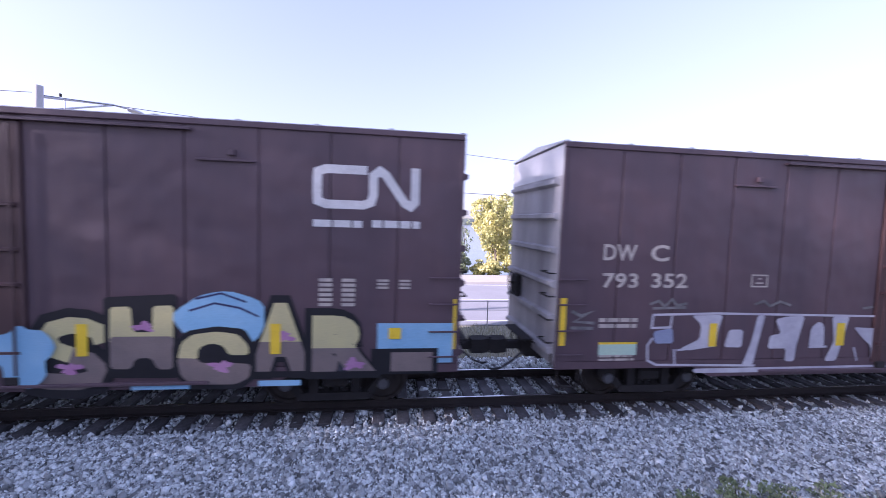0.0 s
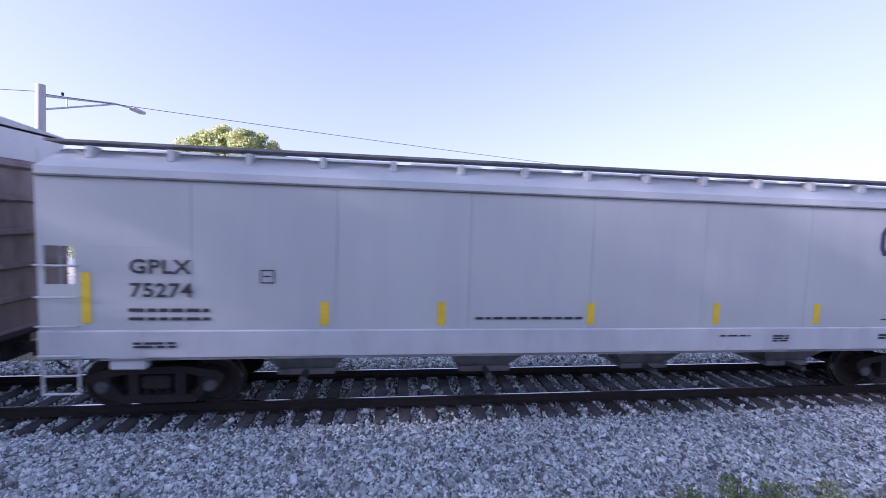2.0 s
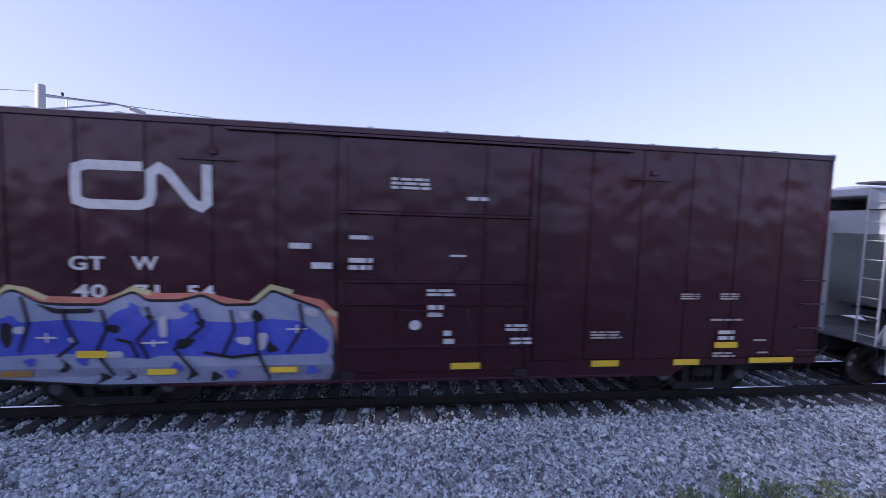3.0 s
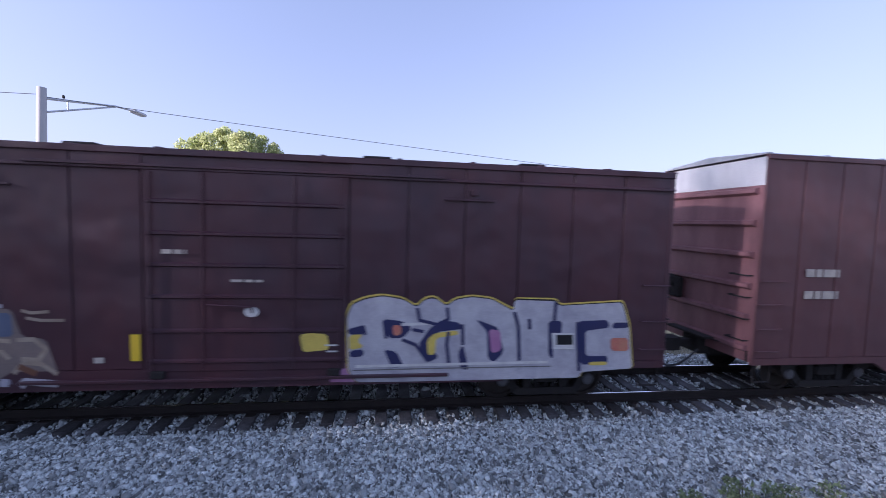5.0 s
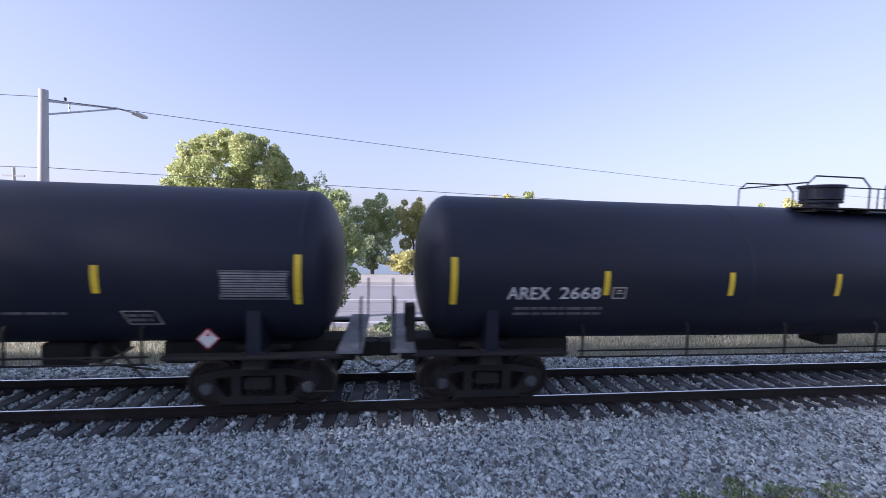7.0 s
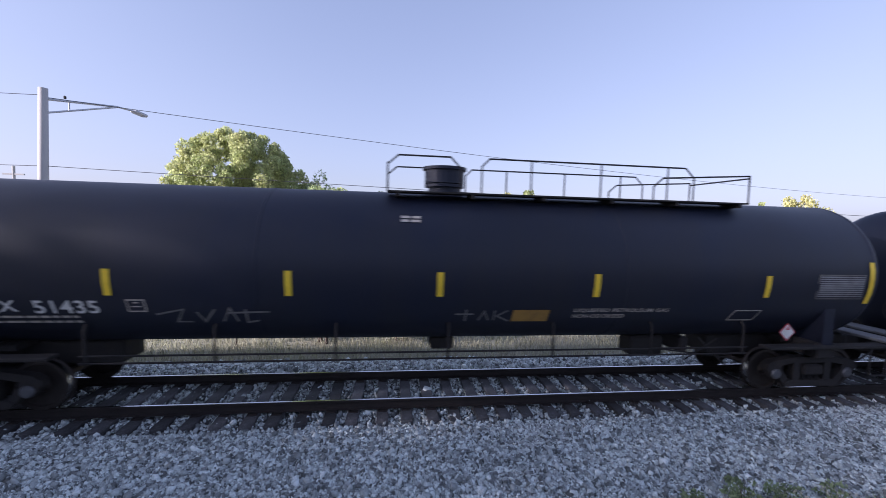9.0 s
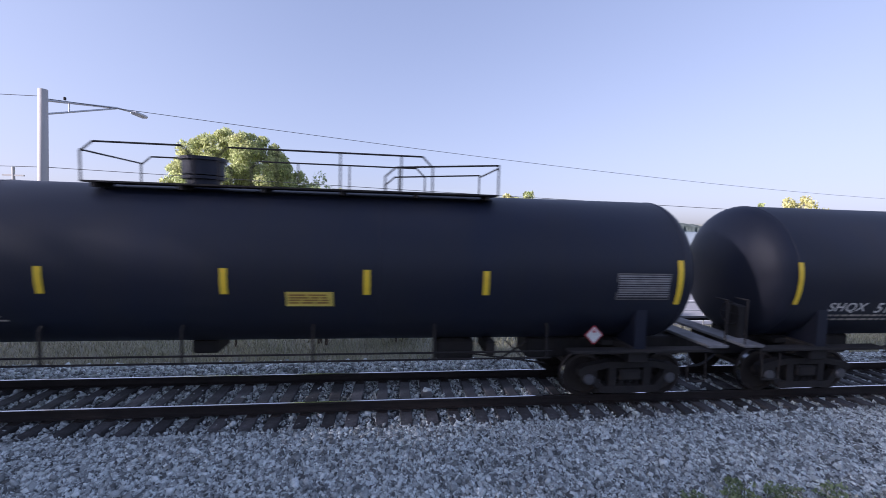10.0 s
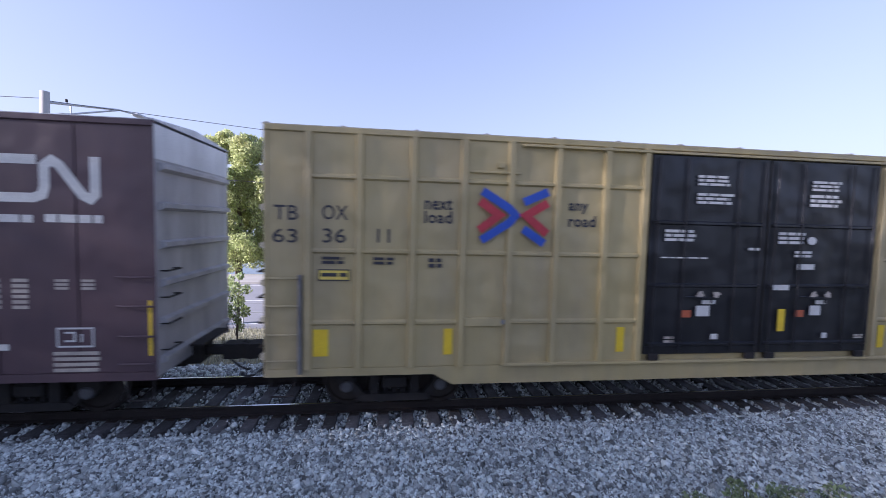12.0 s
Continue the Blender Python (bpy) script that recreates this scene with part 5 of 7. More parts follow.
k.band("graffiti_outline", M_g_navy, [[(4.9, 1.95), (5.3, 2.08), (5.7, 2.0), (6.0, 1.85)], [(5.0, 2.15), (5.4, 2.25), (5.8, 2.1)]], 0.035)
k.shape(M_g_black, [(4.64, 0.92), (4.64, 1.38), (4.86, 1.61), (5.33, 1.69), (5.77, 1.64), (5.94, 1.37), (5.96, 0.79), (5.72, 0.59), (4.85, 0.61)], "graffiti_outline")
k.shape(M_g_cream, [(4.71, 1.12), (4.77, 1.41), (4.95, 1.55), (5.33, 1.60), (5.67, 1.55), (5.84, 1.35), (5.84, 1.19), (5.52, 1.19), (5.44, 1.35), (5.25, 1.40), (5.05, 1.33), (5.02, 1.11)], label="cream graffiti letter with a taupe lower half")
k.shape(M_g_taupe, [(4.70, 1.15), (5.02, 1.14), (5.08, 1.06), (5.52, 1.06), (5.88, 1.03), (5.85, 0.79), (5.62, 0.68), (4.94, 0.69), (4.76, 0.84)])
for x in (3.1, 5.4, 6.4, 7.6):
    k.blob("graffiti_splash", M_g_pink, x, 1.0 if x != 6.4 else 1.5, 0.16, 0.09, int(x * 10), 0.5)
for x in (3.2, 6.19):
    k.tape(x, x + 0.17, 1.2, 1.73)
k.plate("label_panel", M_yellow, 8.2, 8.42, 1.45, 1.65)
k.plate("graffiti_base", M_g_sky, 4.0, 4.9, 0.62, 0.70)
k.plate("graffiti_base", M_g_sky, 6.0, 6.7, 0.64, 0.74)
k.letters("DW", -8.56, -7.93, 2.88, 3.20, M_cream)
k.letters("C", -7.56, -7.21, 2.88, 3.22, M_cream)
k.letters("793", -8.60, -7.82, 2.37, 2.68, M_cream)
k.letters("423", -7.60, -6.78, 2.38, 2.69, M_cream)
k.plate("patch", M_g_navy, -9.45, -8.70, 2.54, 3.22, "dark blue repaint patch")
k.plate("patch", M_g_plum, -8.64, -7.59, 1.79, 2.37, "dark plum repaint patch")
k.bars(-8.6, -7.85, 1.56, 1.78, 3, M_cream, 0.1)
k.shape(M_g_navy, [(-9.27, 0.86), (-9.00, 1.26), (-8.65, 0.85)], label="dark green-blue sprayed wedge")
k.shape(M_g_white, [(-8.66, 1.50), (-8.43, 1.57), (-7.83, 1.51), (-7.82, 1.04), (-8.59, 1.02), (-8.67, 1.19)], "graffiti_cloud", label="pale pink graffiti cloud")
k.shape(M_g_pink, [(-7.83, 1.44), (-7.43, 1.54), (-7.31, 1.17), (-7.65, 1.01), (-7.83, 1.11)])
k.shape(M_g_mint, [(-7.66, 1.96), (-7.34, 2.08), (-7.04, 2.01), (-7.09, 1.40), (-7.43, 1.40), (-7.65, 1.58)])
k.shape(M_g_slate, [(-7.49, 1.79), (-7.11, 1.88), (-7.11, 1.57), (-7.39, 1.57)])
k.shape(M_g_white, [(-7.06, 2.17), (-6.84, 2.36), (-6.57, 2.24), (-6.57, 1.92), (-6.96, 1.92)])
k.shape(M_g_mint, [(-6.47, 2.30), (-6.20, 2.39), (-5.68, 2.35), (-5.63, 1.94), (-6.33, 1.94)])
k.shape(M_g_sky, [(-6.10, 1.96), (-5.86, 1.98), (-5.90, 1.39), (-6.13, 1.39)])
k.shape(M_g_slate, [(-5.42, 2.17), (-5.29, 2.35), (-4.99, 2.46), (-4.68, 2.33), (-4.48, 2.08), (-4.58, 1.78), (-5.14, 1.78)])
k.shape(M_g_navy, [(-5.28, 1.87), (-4.86, 1.87), (-4.85, 1.57), (-5.34, 1.69)])
k.shape(M_g_pink, [(-6.90, 1.83), (-6.65, 1.70), (-6.44, 1.42), (-6.81, 1.49)])
k.shape(M_g_pink, [(-3.90, 1.68), (-3.73, 2.07), (-3.38, 2.04), (-3.39, 1.71)])
k.shape(M_g_navy, [(-3.42, 1.97), (-3.20, 2.28), (-2.91, 2.11), (-2.84, 1.77), (-3.14, 1.64)])
k.shape(M_g_rust, [(-7.37, 1.31), (-6.71, 1.38), (-6.20, 1.43), (-6.19, 0.88), (-7.34, 0.89)])
k.shape(M_g_rust, [(-6.19, 0.86), (-5.84, 1.43), (-5.48, 0.85)])
k.shape(M_g_rust, [(-4.95, 0.84), (-4.87, 1.26), (-3.94, 1.25), (-3.96, 0.82)])
k.shape(M_g_rust, [(-3.81, 1.42), (-3.26, 1.42), (-3.31, 0.87), (-3.66, 0.87)])
k.shape(M_g_taupe, [(-7.40, 2.15), (-6.92, 2.24), (-6.85, 1.61), (-6.09, 0.99), (-6.09, 0.77), (-6.80, 1.10), (-6.99, 1.39), (-7.45, 0.97), (-7.71, 0.88), (-7.59, 1.09), (-7.15, 1.42), (-7.12, 2.01), (-7.35, 2.04)], "graffiti_outline")
k.shape(M_g_ivory, [(-7.35, 2.11), (-6.95, 2.19), (-6.89, 1.58), (-6.18, 1.03), (-6.18, 0.82), (-6.84, 1.14), (-7.01, 1.41), (-7.40, 1.00), (-7.64, 0.92), (-7.53, 1.12), (-7.11, 1.44), (-7.09, 1.97), (-7.31, 2.00)], label="ivory graffiti letter")
k.shape(M_g_taupe, [(-6.77, 1.85), (-6.62, 2.08), (-6.16, 2.12), (-6.03, 1.94), (-6.36, 1.90), (-6.48, 1.76), (-6.14, 1.61), (-6.03, 1.33), (-6.29, 1.17), (-6.84, 1.32), (-6.82, 1.46), (-6.36, 1.40), (-6.33, 1.51), (-6.74, 1.68)], "graffiti_outline")
k.shape(M_g_ivory, [(-6.72, 1.83), (-6.59, 2.04), (-6.20, 2.08), (-6.08, 1.91), (-6.39, 1.87), (-6.46, 1.74), (-6.18, 1.64), (-6.08, 1.36), (-6.32, 1.21), (-6.79, 1.35), (-6.77, 1.48), (-6.39, 1.43), (-6.36, 1.53), (-6.69, 1.66)], label="ivory graffiti letter")
k.shape(M_g_taupe, [(-6.07, 2.13), (-5.23, 2.21), (-5.03, 2.06), (-5.11, 1.76), (-5.57, 1.62), (-5.17, 0.96), (-5.19, 0.80), (-5.57, 0.88), (-5.90, 1.39), (-6.17, 0.82), (-6.38, 0.86), (-5.91, 1.59), (-5.78, 1.95)], "graffiti_outline")
k.shape(M_g_ivory, [(-6.02, 2.09), (-5.28, 2.16), (-5.09, 2.01), (-5.17, 1.73), (-5.59, 1.59), (-5.23, 1.00), (-5.25, 0.85), (-5.60, 0.92), (-5.86, 1.41), (-6.11, 0.86), (-6.30, 0.90), (-5.87, 1.57), (-5.74, 1.91)], label="ivory graffiti letter")
k.shape(M_g_taupe, [(-5.01, 1.98), (-4.27, 1.99), (-4.26, 1.80), (-4.68, 1.76), (-4.30, 1.72), (-4.30, 1.52), (-4.68, 1.49), (-4.60, 1.27), (-5.07, 1.19)], "graffiti_outline")
k.shape(M_g_ivory, [(-4.96, 1.95), (-4.31, 1.95), (-4.31, 1.77), (-4.65, 1.73), (-4.35, 1.70), (-4.34, 1.55), (-4.65, 1.52), (-4.57, 1.30), (-5.01, 1.22)], label="ivory graffiti letter")
k.shape(M_g_taupe, [(-4.54, 2.16), (-3.97, 2.21), (-4.14, 1.98), (-4.12, 1.74), (-3.94, 2.24), (-3.36, 2.26), (-3.78, 1.94), (-3.89, 1.65), (-3.50, 0.83), (-3.80, 0.80), (-4.13, 1.37), (-4.25, 0.77), (-4.43, 0.81), (-4.33, 1.72)], "graffiti_outline")
k.shape(M_g_ivory, [(-4.48, 2.12), (-4.00, 2.16), (-4.10, 1.95), (-4.08, 1.71), (-3.97, 2.19), (-3.43, 2.21), (-3.82, 1.91), (-3.92, 1.63), (-3.56, 0.89), (-3.84, 0.85), (-4.10, 1.40), (-4.21, 0.83), (-4.38, 0.86), (-4.28, 1.70)], label="ivory graffiti letter")
k.shape(M_g_ivory, [(-6.66, 0.89), (-2.68, 0.87), (-2.67, 0.74), (-6.64, 0.69)], "graffiti_base")
k.blob("graffiti_splash", M_g_mint, -4.29, 1.19, 0.25, 0.10, 91, 0.05)
k.blob("graffiti_splash", M_g_steel, -7.15, 0.99, 0.24, 0.20, 92, 0.1)
k.blob("graffiti_splash", M_g_ivory, -5.17, 1.39, 0.13, 0.18, 94, 0.1)
k.shape(M_g_navy, [(-3.16, 1.19), (-2.68, 1.22), (-2.66, 0.86), (-3.15, 0.86)])
k.blob("graffiti_splash", M_g_white, -2.47, 0.87, 0.17, 0.18, 93, 0.1)
k.shape(M_g_navy, [(-6.30, 2.88), (-6.18, 3.00), (-6.00, 2.82), (-6.14, 2.44)])
k.shape(M_g_black, [(-3.14, 2.47), (-2.80, 2.63), (-2.76, 2.34)])
k.band("graffiti_scrawl", M_white, [[(-9.43, 3.72), (-9.20, 3.76), (-9.38, 3.44), (-9.12, 3.43)], [(-9.10, 3.42), (-9.03, 3.78), (-8.83, 3.77), (-9.06, 3.58), (-8.81, 3.40)], [(-8.75, 3.43), (-8.63, 3.82), (-8.55, 3.44)], [(-8.58, 3.63), (-8.37, 3.76)], [(-8.46, 3.79), (-8.38, 3.57), (-8.14, 3.77)], [(-8.11, 3.78), (-8.32, 3.32), (-8.13, 3.33)]], 0.05, "white sprayed scrawl")
k.tape(-8.42, -7.99, 1.15, 1.42)
k.tape(-6.1, -5.95, 1.2, 1.68)
k.tape(-3.1, -2.95, 1.2, 1.68)
k.band("stencil_frame", M_cream, [[(-5.34, 2.40), (-5.0, 2.40), (-5.0, 2.62), (-5.34, 2.62), (-5.34, 2.40)], [(-5.25, 2.5), (-5.1, 2.5)]], 0.03)
TRAIN.append((car, (-17.60 + 1.36) / 2))

# covered hopper
car, k = hopper("light grey covered hopper with dark blue emblem", 9.315)
W = 0.115
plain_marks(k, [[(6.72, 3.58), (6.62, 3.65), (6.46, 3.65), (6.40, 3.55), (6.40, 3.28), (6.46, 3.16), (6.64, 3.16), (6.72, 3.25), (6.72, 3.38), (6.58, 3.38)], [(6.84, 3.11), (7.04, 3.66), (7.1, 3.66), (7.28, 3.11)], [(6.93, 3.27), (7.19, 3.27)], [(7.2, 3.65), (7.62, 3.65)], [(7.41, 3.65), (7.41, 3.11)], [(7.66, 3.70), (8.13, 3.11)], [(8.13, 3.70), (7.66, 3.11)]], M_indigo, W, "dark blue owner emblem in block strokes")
for x in (-0.04, 2.60, 4.90, -4.95, -2.90):
    k.tape(x, x + 0.15, 1.67, 2.09)
k.tape(8.60, 8.76, 1.70, 2.52)
k.tape(8.35, 8.6, 1.66, 1.74)
k.tape(-8.67, -8.53, 1.72, 2.55)
for a, b, c, d, n in ((6.54, 7.31, 1.74, 1.78, 1), (7.47, 8.27, 1.76, 1.88, 2), (2.76, 3.50, 1.42, 1.47, 1), (3.95, 4.34, 1.31, 1.46, 3), (6.47, 7.44, 1.34, 1.47, 2), (7.6, 8.5, 1.36, 1.47, 2), (-7.98, -6.65, 1.89, 1.98, 1), (-7.98, -6.64, 1.75, 1.83, 1), (-2.2, -0.1, 1.76, 1.83, 1), (-7.9, -7.2, 1.3, 1.42, 2), (6.9, 7.2, 1.18, 1.26, 1)):
    k.bars(a, b, c, d, n, M_ink, 0.1)
k.letters("GPLX", -7.95, -7.01, 2.54, 2.78, M_ink)
k.letters("75274", -7.95, -7.00, 2.15, 2.39, M_ink)
k.band("stencil_frame", M_ink, [[(-5.92, 2.41), (-5.71, 2.41), (-5.71, 2.62), (-5.92, 2.62), (-5.92, 2.41)], [(-5.88, 2.52), (-5.75, 2.52)]], 0.02)
TRAIN.append((car, (-37.70 - 19.07) / 2))

# third boxcar: glossy maroon, blue and silver piece
H = 7.935
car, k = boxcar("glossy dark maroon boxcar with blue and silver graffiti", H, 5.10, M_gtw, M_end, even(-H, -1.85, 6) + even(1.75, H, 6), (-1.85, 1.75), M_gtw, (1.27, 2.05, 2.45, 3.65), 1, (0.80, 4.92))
worm_emblem(k, -5.99, -3.88, 3.57, 4.35)
k.letters("GT", -6.04, -5.52, 2.58, 2.81, M_white)
k.letters("W", -5.12, -4.72, 2.59, 2.82, M_white)
k.letters("40", -5.99, -5.51, 2.13, 2.35, M_white)
k.letters("71", -5.09, -4.71, 2.13, 2.35, M_white)
k.letters("54", -4.28, -3.85, 2.13, 2.35, M_white)
k.shape(M_g_coral, [(-7.99, 1.10), (-7.98, 1.31), (-7.79, 1.41), (-7.81, 1.73), (-7.60, 1.93), (-7.16, 2.20), (-6.92, 2.30), (-6.48, 2.16), (-5.57, 2.13), (-5.11, 2.27), (-4.63, 2.21), (-3.99, 2.23), (-3.60, 2.13), (-3.26, 2.08), (-2.96, 2.35), (-2.53, 2.20), (-2.07, 2.11), (-1.79, 1.80), (-1.56, 1.47), (-1.42, 1.06), (-1.30, 0.69), (-1.83, 0.65), (-7.61, 0.82), (-7.78, 0.89)], "graffiti_cloud", label="coral edge round a blue and silver graffiti piece")
k.band("graffiti_stroke", M_g_cream, [[(-7.19, 2.04), (-6.92, 2.29), (-6.67, 2.25), (-6.38, 2.11)], [(-5.41, 2.09), (-5.11, 2.28), (-4.84, 2.21)], [(-3.26, 2.05), (-2.94, 2.33), (-2.59, 2.24)], [(-2.00, 1.91), (-1.70, 1.80), (-1.25, 1.71)], [(-1.69, 1.71), (-1.49, 1.18), (-1.41, 0.82)], [(-7.79, 1.68), (-7.65, 1.41), (-7.68, 1.05)]], 0.09)
k.shape(M_g_black, [(-7.55, 1.67), (-7.48, 1.90), (-7.19, 2.01), (-6.97, 2.24), (-6.82, 2.27), (-6.48, 2.06), (-6.13, 2.04), (-5.57, 2.04), (-5.36, 2.15), (-5.10, 2.26), (-4.89, 2.11), (-4.42, 2.11), (-4.04, 2.21), (-3.71, 2.04), (-3.21, 2.05), (-2.93, 2.30), (-2.59, 2.16), (-2.12, 1.99), (-1.90, 1.65), (-1.80, 1.18), (-1.77, 0.65), (-5.56, 0.64), (-7.54, 0.82), (-7.60, 1.26)], "graffiti_shade")
k.shape(M_g_steel, [(-7.55, 1.62), (-7.48, 1.86), (-7.19, 1.96), (-6.97, 2.20), (-6.82, 2.22), (-6.48, 2.02), (-6.13, 1.99), (-5.57, 1.99), (-5.36, 2.10), (-5.10, 2.21), (-4.89, 2.06), (-4.41, 2.06), (-4.04, 2.16), (-3.71, 1.99), (-3.21, 2.00), (-2.93, 2.25), (-2.59, 2.11), (-2.12, 1.94), (-1.90, 1.59), (-1.90, 1.19), (-1.86, 0.68), (-5.56, 0.68), (-7.50, 0.84), (-7.60, 1.26)], "graffiti_fill", label="silver-grey upper and lower halves of a graffiti piece")
k.shape(M_g_blue, [(-7.60, 1.41), (-7.46, 1.74), (-7.02, 1.79), (-6.87, 1.86), (-6.78, 1.72), (-6.13, 1.77), (-5.57, 1.72), (-5.36, 1.91), (-5.10, 2.00), (-4.89, 1.75), (-4.36, 1.78), (-4.14, 1.99), (-4.03, 1.74), (-3.42, 1.71), (-2.97, 1.78), (-2.46, 1.74), (-1.95, 1.36), (-2.00, 1.16), (-3.74, 1.12), (-4.72, 1.16), (-4.88, 1.10), (-6.18, 1.21), (-7.12, 1.17), (-7.53, 1.23)], "graffiti_fill", label="bright blue middle of a graffiti piece")
k.shape(M_g_black, [(-7.04, 1.73), (-6.87, 1.70), (-6.88, 1.41), (-6.97, 1.27), (-7.06, 1.46)], "graffiti_shade")
k.shape(M_g_black, [(-5.51, 1.69), (-5.30, 1.67), (-5.33, 1.53), (-5.51, 1.57)], "graffiti_shade")
k.shape(M_g_black, [(-4.46, 1.44), (-4.13, 1.44), (-4.29, 1.27), (-4.48, 1.26)], "graffiti_shade")
k.shape(M_g_black, [(-3.02, 1.43), (-2.78, 1.22), (-3.01, 1.17)], "graffiti_shade")
k.shape(M_g_black, [(-6.23, 1.16), (-6.02, 0.99), (-6.15, 0.88), (-6.25, 0.92), (-6.13, 1.01)], "graffiti_shade")
k.shape(M_g_black, [(-5.66, 0.90), (-5.40, 0.81), (-5.72, 0.67), (-5.59, 0.80)], "graffiti_shade")
k.shape(M_g_black, [(-5.25, 0.95), (-5.03, 0.79), (-5.30, 0.73), (-5.14, 0.83)], "graffiti_shade")
k.shape(M_g_black, [(-4.31, 1.05), (-4.12, 0.82), (-4.33, 0.70), (-4.23, 0.85)], "graffiti_shade")
k.shape(M_g_black, [(-3.90, 0.90), (-3.70, 0.78), (-3.92, 0.67)], "graffiti_shade")
k.shape(M_g_black, [(-1.94, 1.19), (-1.78, 0.95), (-1.80, 0.68), (-1.97, 0.66), (-1.87, 0.89)], "graffiti_shade")
k.shape(M_g_black, [(-7.45, 1.86), (-7.12, 1.94), (-7.09, 1.86), (-7.41, 1.77)], "graffiti_shade")
k.shape(M_g_black, [(-4.19, 1.72), (-3.98, 1.80), (-4.05, 1.63)], "graffiti_shade")
k.shape(M_g_black, [(-3.21, 1.97), (-3.03, 1.80), (-3.14, 1.71), (-3.28, 1.80)], "graffiti_shade")
k.shape(M_g_black, [(-4.94, 1.86), (-4.76, 1.83), (-4.89, 1.75)], "graffiti_shade")
k.shape(M_g_black, [(-6.55, 2.04), (-6.18, 1.94), (-5.67, 1.96), (-5.70, 1.88), (-6.28, 1.87)], "graffiti_shade")
k.shape(M_g_silver, [(-7.22, 1.65), (-7.06, 1.67), (-7.06, 1.46), (-7.19, 1.49)], "graffiti_gleam")
k.shape(M_g_silver, [(-6.87, 1.65), (-6.68, 1.67), (-6.70, 1.54), (-6.85, 1.54)], "graffiti_gleam")
k.shape(M_g_silver, [(-6.10, 1.45), (-5.98, 1.51), (-6.00, 1.37)], "graffiti_gleam")
k.shape(M_g_silver, [(-5.56, 1.23), (-5.28, 1.25), (-5.25, 1.14), (-5.48, 1.12)], "graffiti_gleam")
k.shape(M_g_silver, [(-4.73, 1.80), (-4.60, 1.86), (-4.59, 1.47), (-4.71, 1.47)], "graffiti_gleam")
k.shape(M_g_silver, [(-3.53, 1.46), (-3.27, 1.48), (-3.27, 1.32), (-3.47, 1.35)], "graffiti_gleam")
k.shape(M_g_silver, [(-3.16, 1.54), (-2.99, 1.54), (-3.01, 1.31), (-3.12, 1.20)], "graffiti_gleam")
k.shape(M_g_silver, [(-2.41, 2.00), (-2.15, 1.94), (-2.17, 1.80), (-2.37, 1.85)], "graffiti_gleam")
k.shape(M_g_silver, [(-3.43, 1.94), (-3.26, 1.85), (-3.31, 1.76), (-3.45, 1.82)], "graffiti_gleam")
k.blob("graffiti_splash", M_g_blue, -5.87, 1.10, 0.08, 0.08, 500, 0.3)
k.blob("graffiti_splash", M_g_blue, -4.45, 0.96, 0.09, 0.08, 770, 0.3)
k.blob("graffiti_splash", M_g_blue, -3.59, 0.84, 0.09, 0.08, 925, 0.3)
k.blob("graffiti_splash", M_g_blue, -2.25, 0.87, 0.09, 0.08, 1160, 0.3)
k.blob("graffiti_splash", M_g_blue, -6.63, 1.08, 0.08, 0.07, 350, 0.3)
k.blob("graffiti_splash", M_g_blue, -5.10, 1.96, 0.08, 0.08, 650, 0.3)
k.blob("graffiti_splash", M_g_blue, -4.30, 1.97, 0.08, 0.08, 800, 0.3)
k.band("graffiti_gleam", M_white, [[(-7.86, 1.52), (-7.19, 1.53)], [(-6.53, 1.48), (-6.23, 1.48)], [(-4.99, 1.38), (-4.59, 1.39)], [(-2.68, 1.60), (-2.34, 1.61)], [(-7.81, 1.04), (-7.17, 1.03)], [(-6.38, 1.56), (-6.37, 1.40)], [(-4.80, 1.44), (-4.80, 1.32)], [(-2.51, 1.68), (-2.51, 1.53)]], 0.03)
k.band("graffiti_scrawl", M_cream, [[(-7.78, 2.42), (-7.28, 2.40)], [(-7.78, 2.30), (-7.31, 2.29)], [(-7.73, 2.18), (-7.33, 2.17)]], 0.1)
k.band("graffiti_outline", M_g_black, [[(-6.13, 1.96), (-6.10, 1.72), (-5.95, 1.40), (-6.23, 1.16)], [(-5.57, 1.94), (-5.50, 1.61), (-5.67, 1.23), (-5.40, 0.84)], [(-4.89, 1.99), (-4.81, 1.72), (-5.04, 1.44), (-4.88, 1.11)], [(-4.14, 1.97), (-4.03, 1.66), (-4.48, 1.27), (-4.12, 0.82)], [(-3.59, 1.94), (-3.53, 1.60), (-3.74, 1.12)], [(-3.20, 1.94), (-3.15, 1.20), (-2.94, 0.72)], [(-6.72, 2.15), (-6.63, 1.72), (-6.78, 1.25)], [(-2.47, 2.05), (-2.40, 1.65), (-2.67, 1.19)], [(-5.36, 1.45), (-5.15, 1.39), (-5.04, 1.14)], [(-4.02, 1.21), (-3.57, 1.12), (-3.12, 1.17)]], 0.05)
for x, m in ((-7.05, M_dull_yellow), (-4.9, M_yellow), (-2.95, M_yellow)):
    k.tape(x, x + 0.45, 0.84, 0.94, m)
k.tape(-5.95, -5.5, 1.14, 1.26)
for a, b in ((0.21, 0.77), (2.94, 3.50), (4.66, 5.22), (6.34, 7.35)):
    k.tape(a, b, 0.84 if a < 6 else 0.86, 0.96 if a < 6 else 0.97)
k.tape(5.53, 6.04, 1.18, 1.30)
k.bars(5.6, 5.95, 1.32, 1.55, 2, M_white, 0.0)
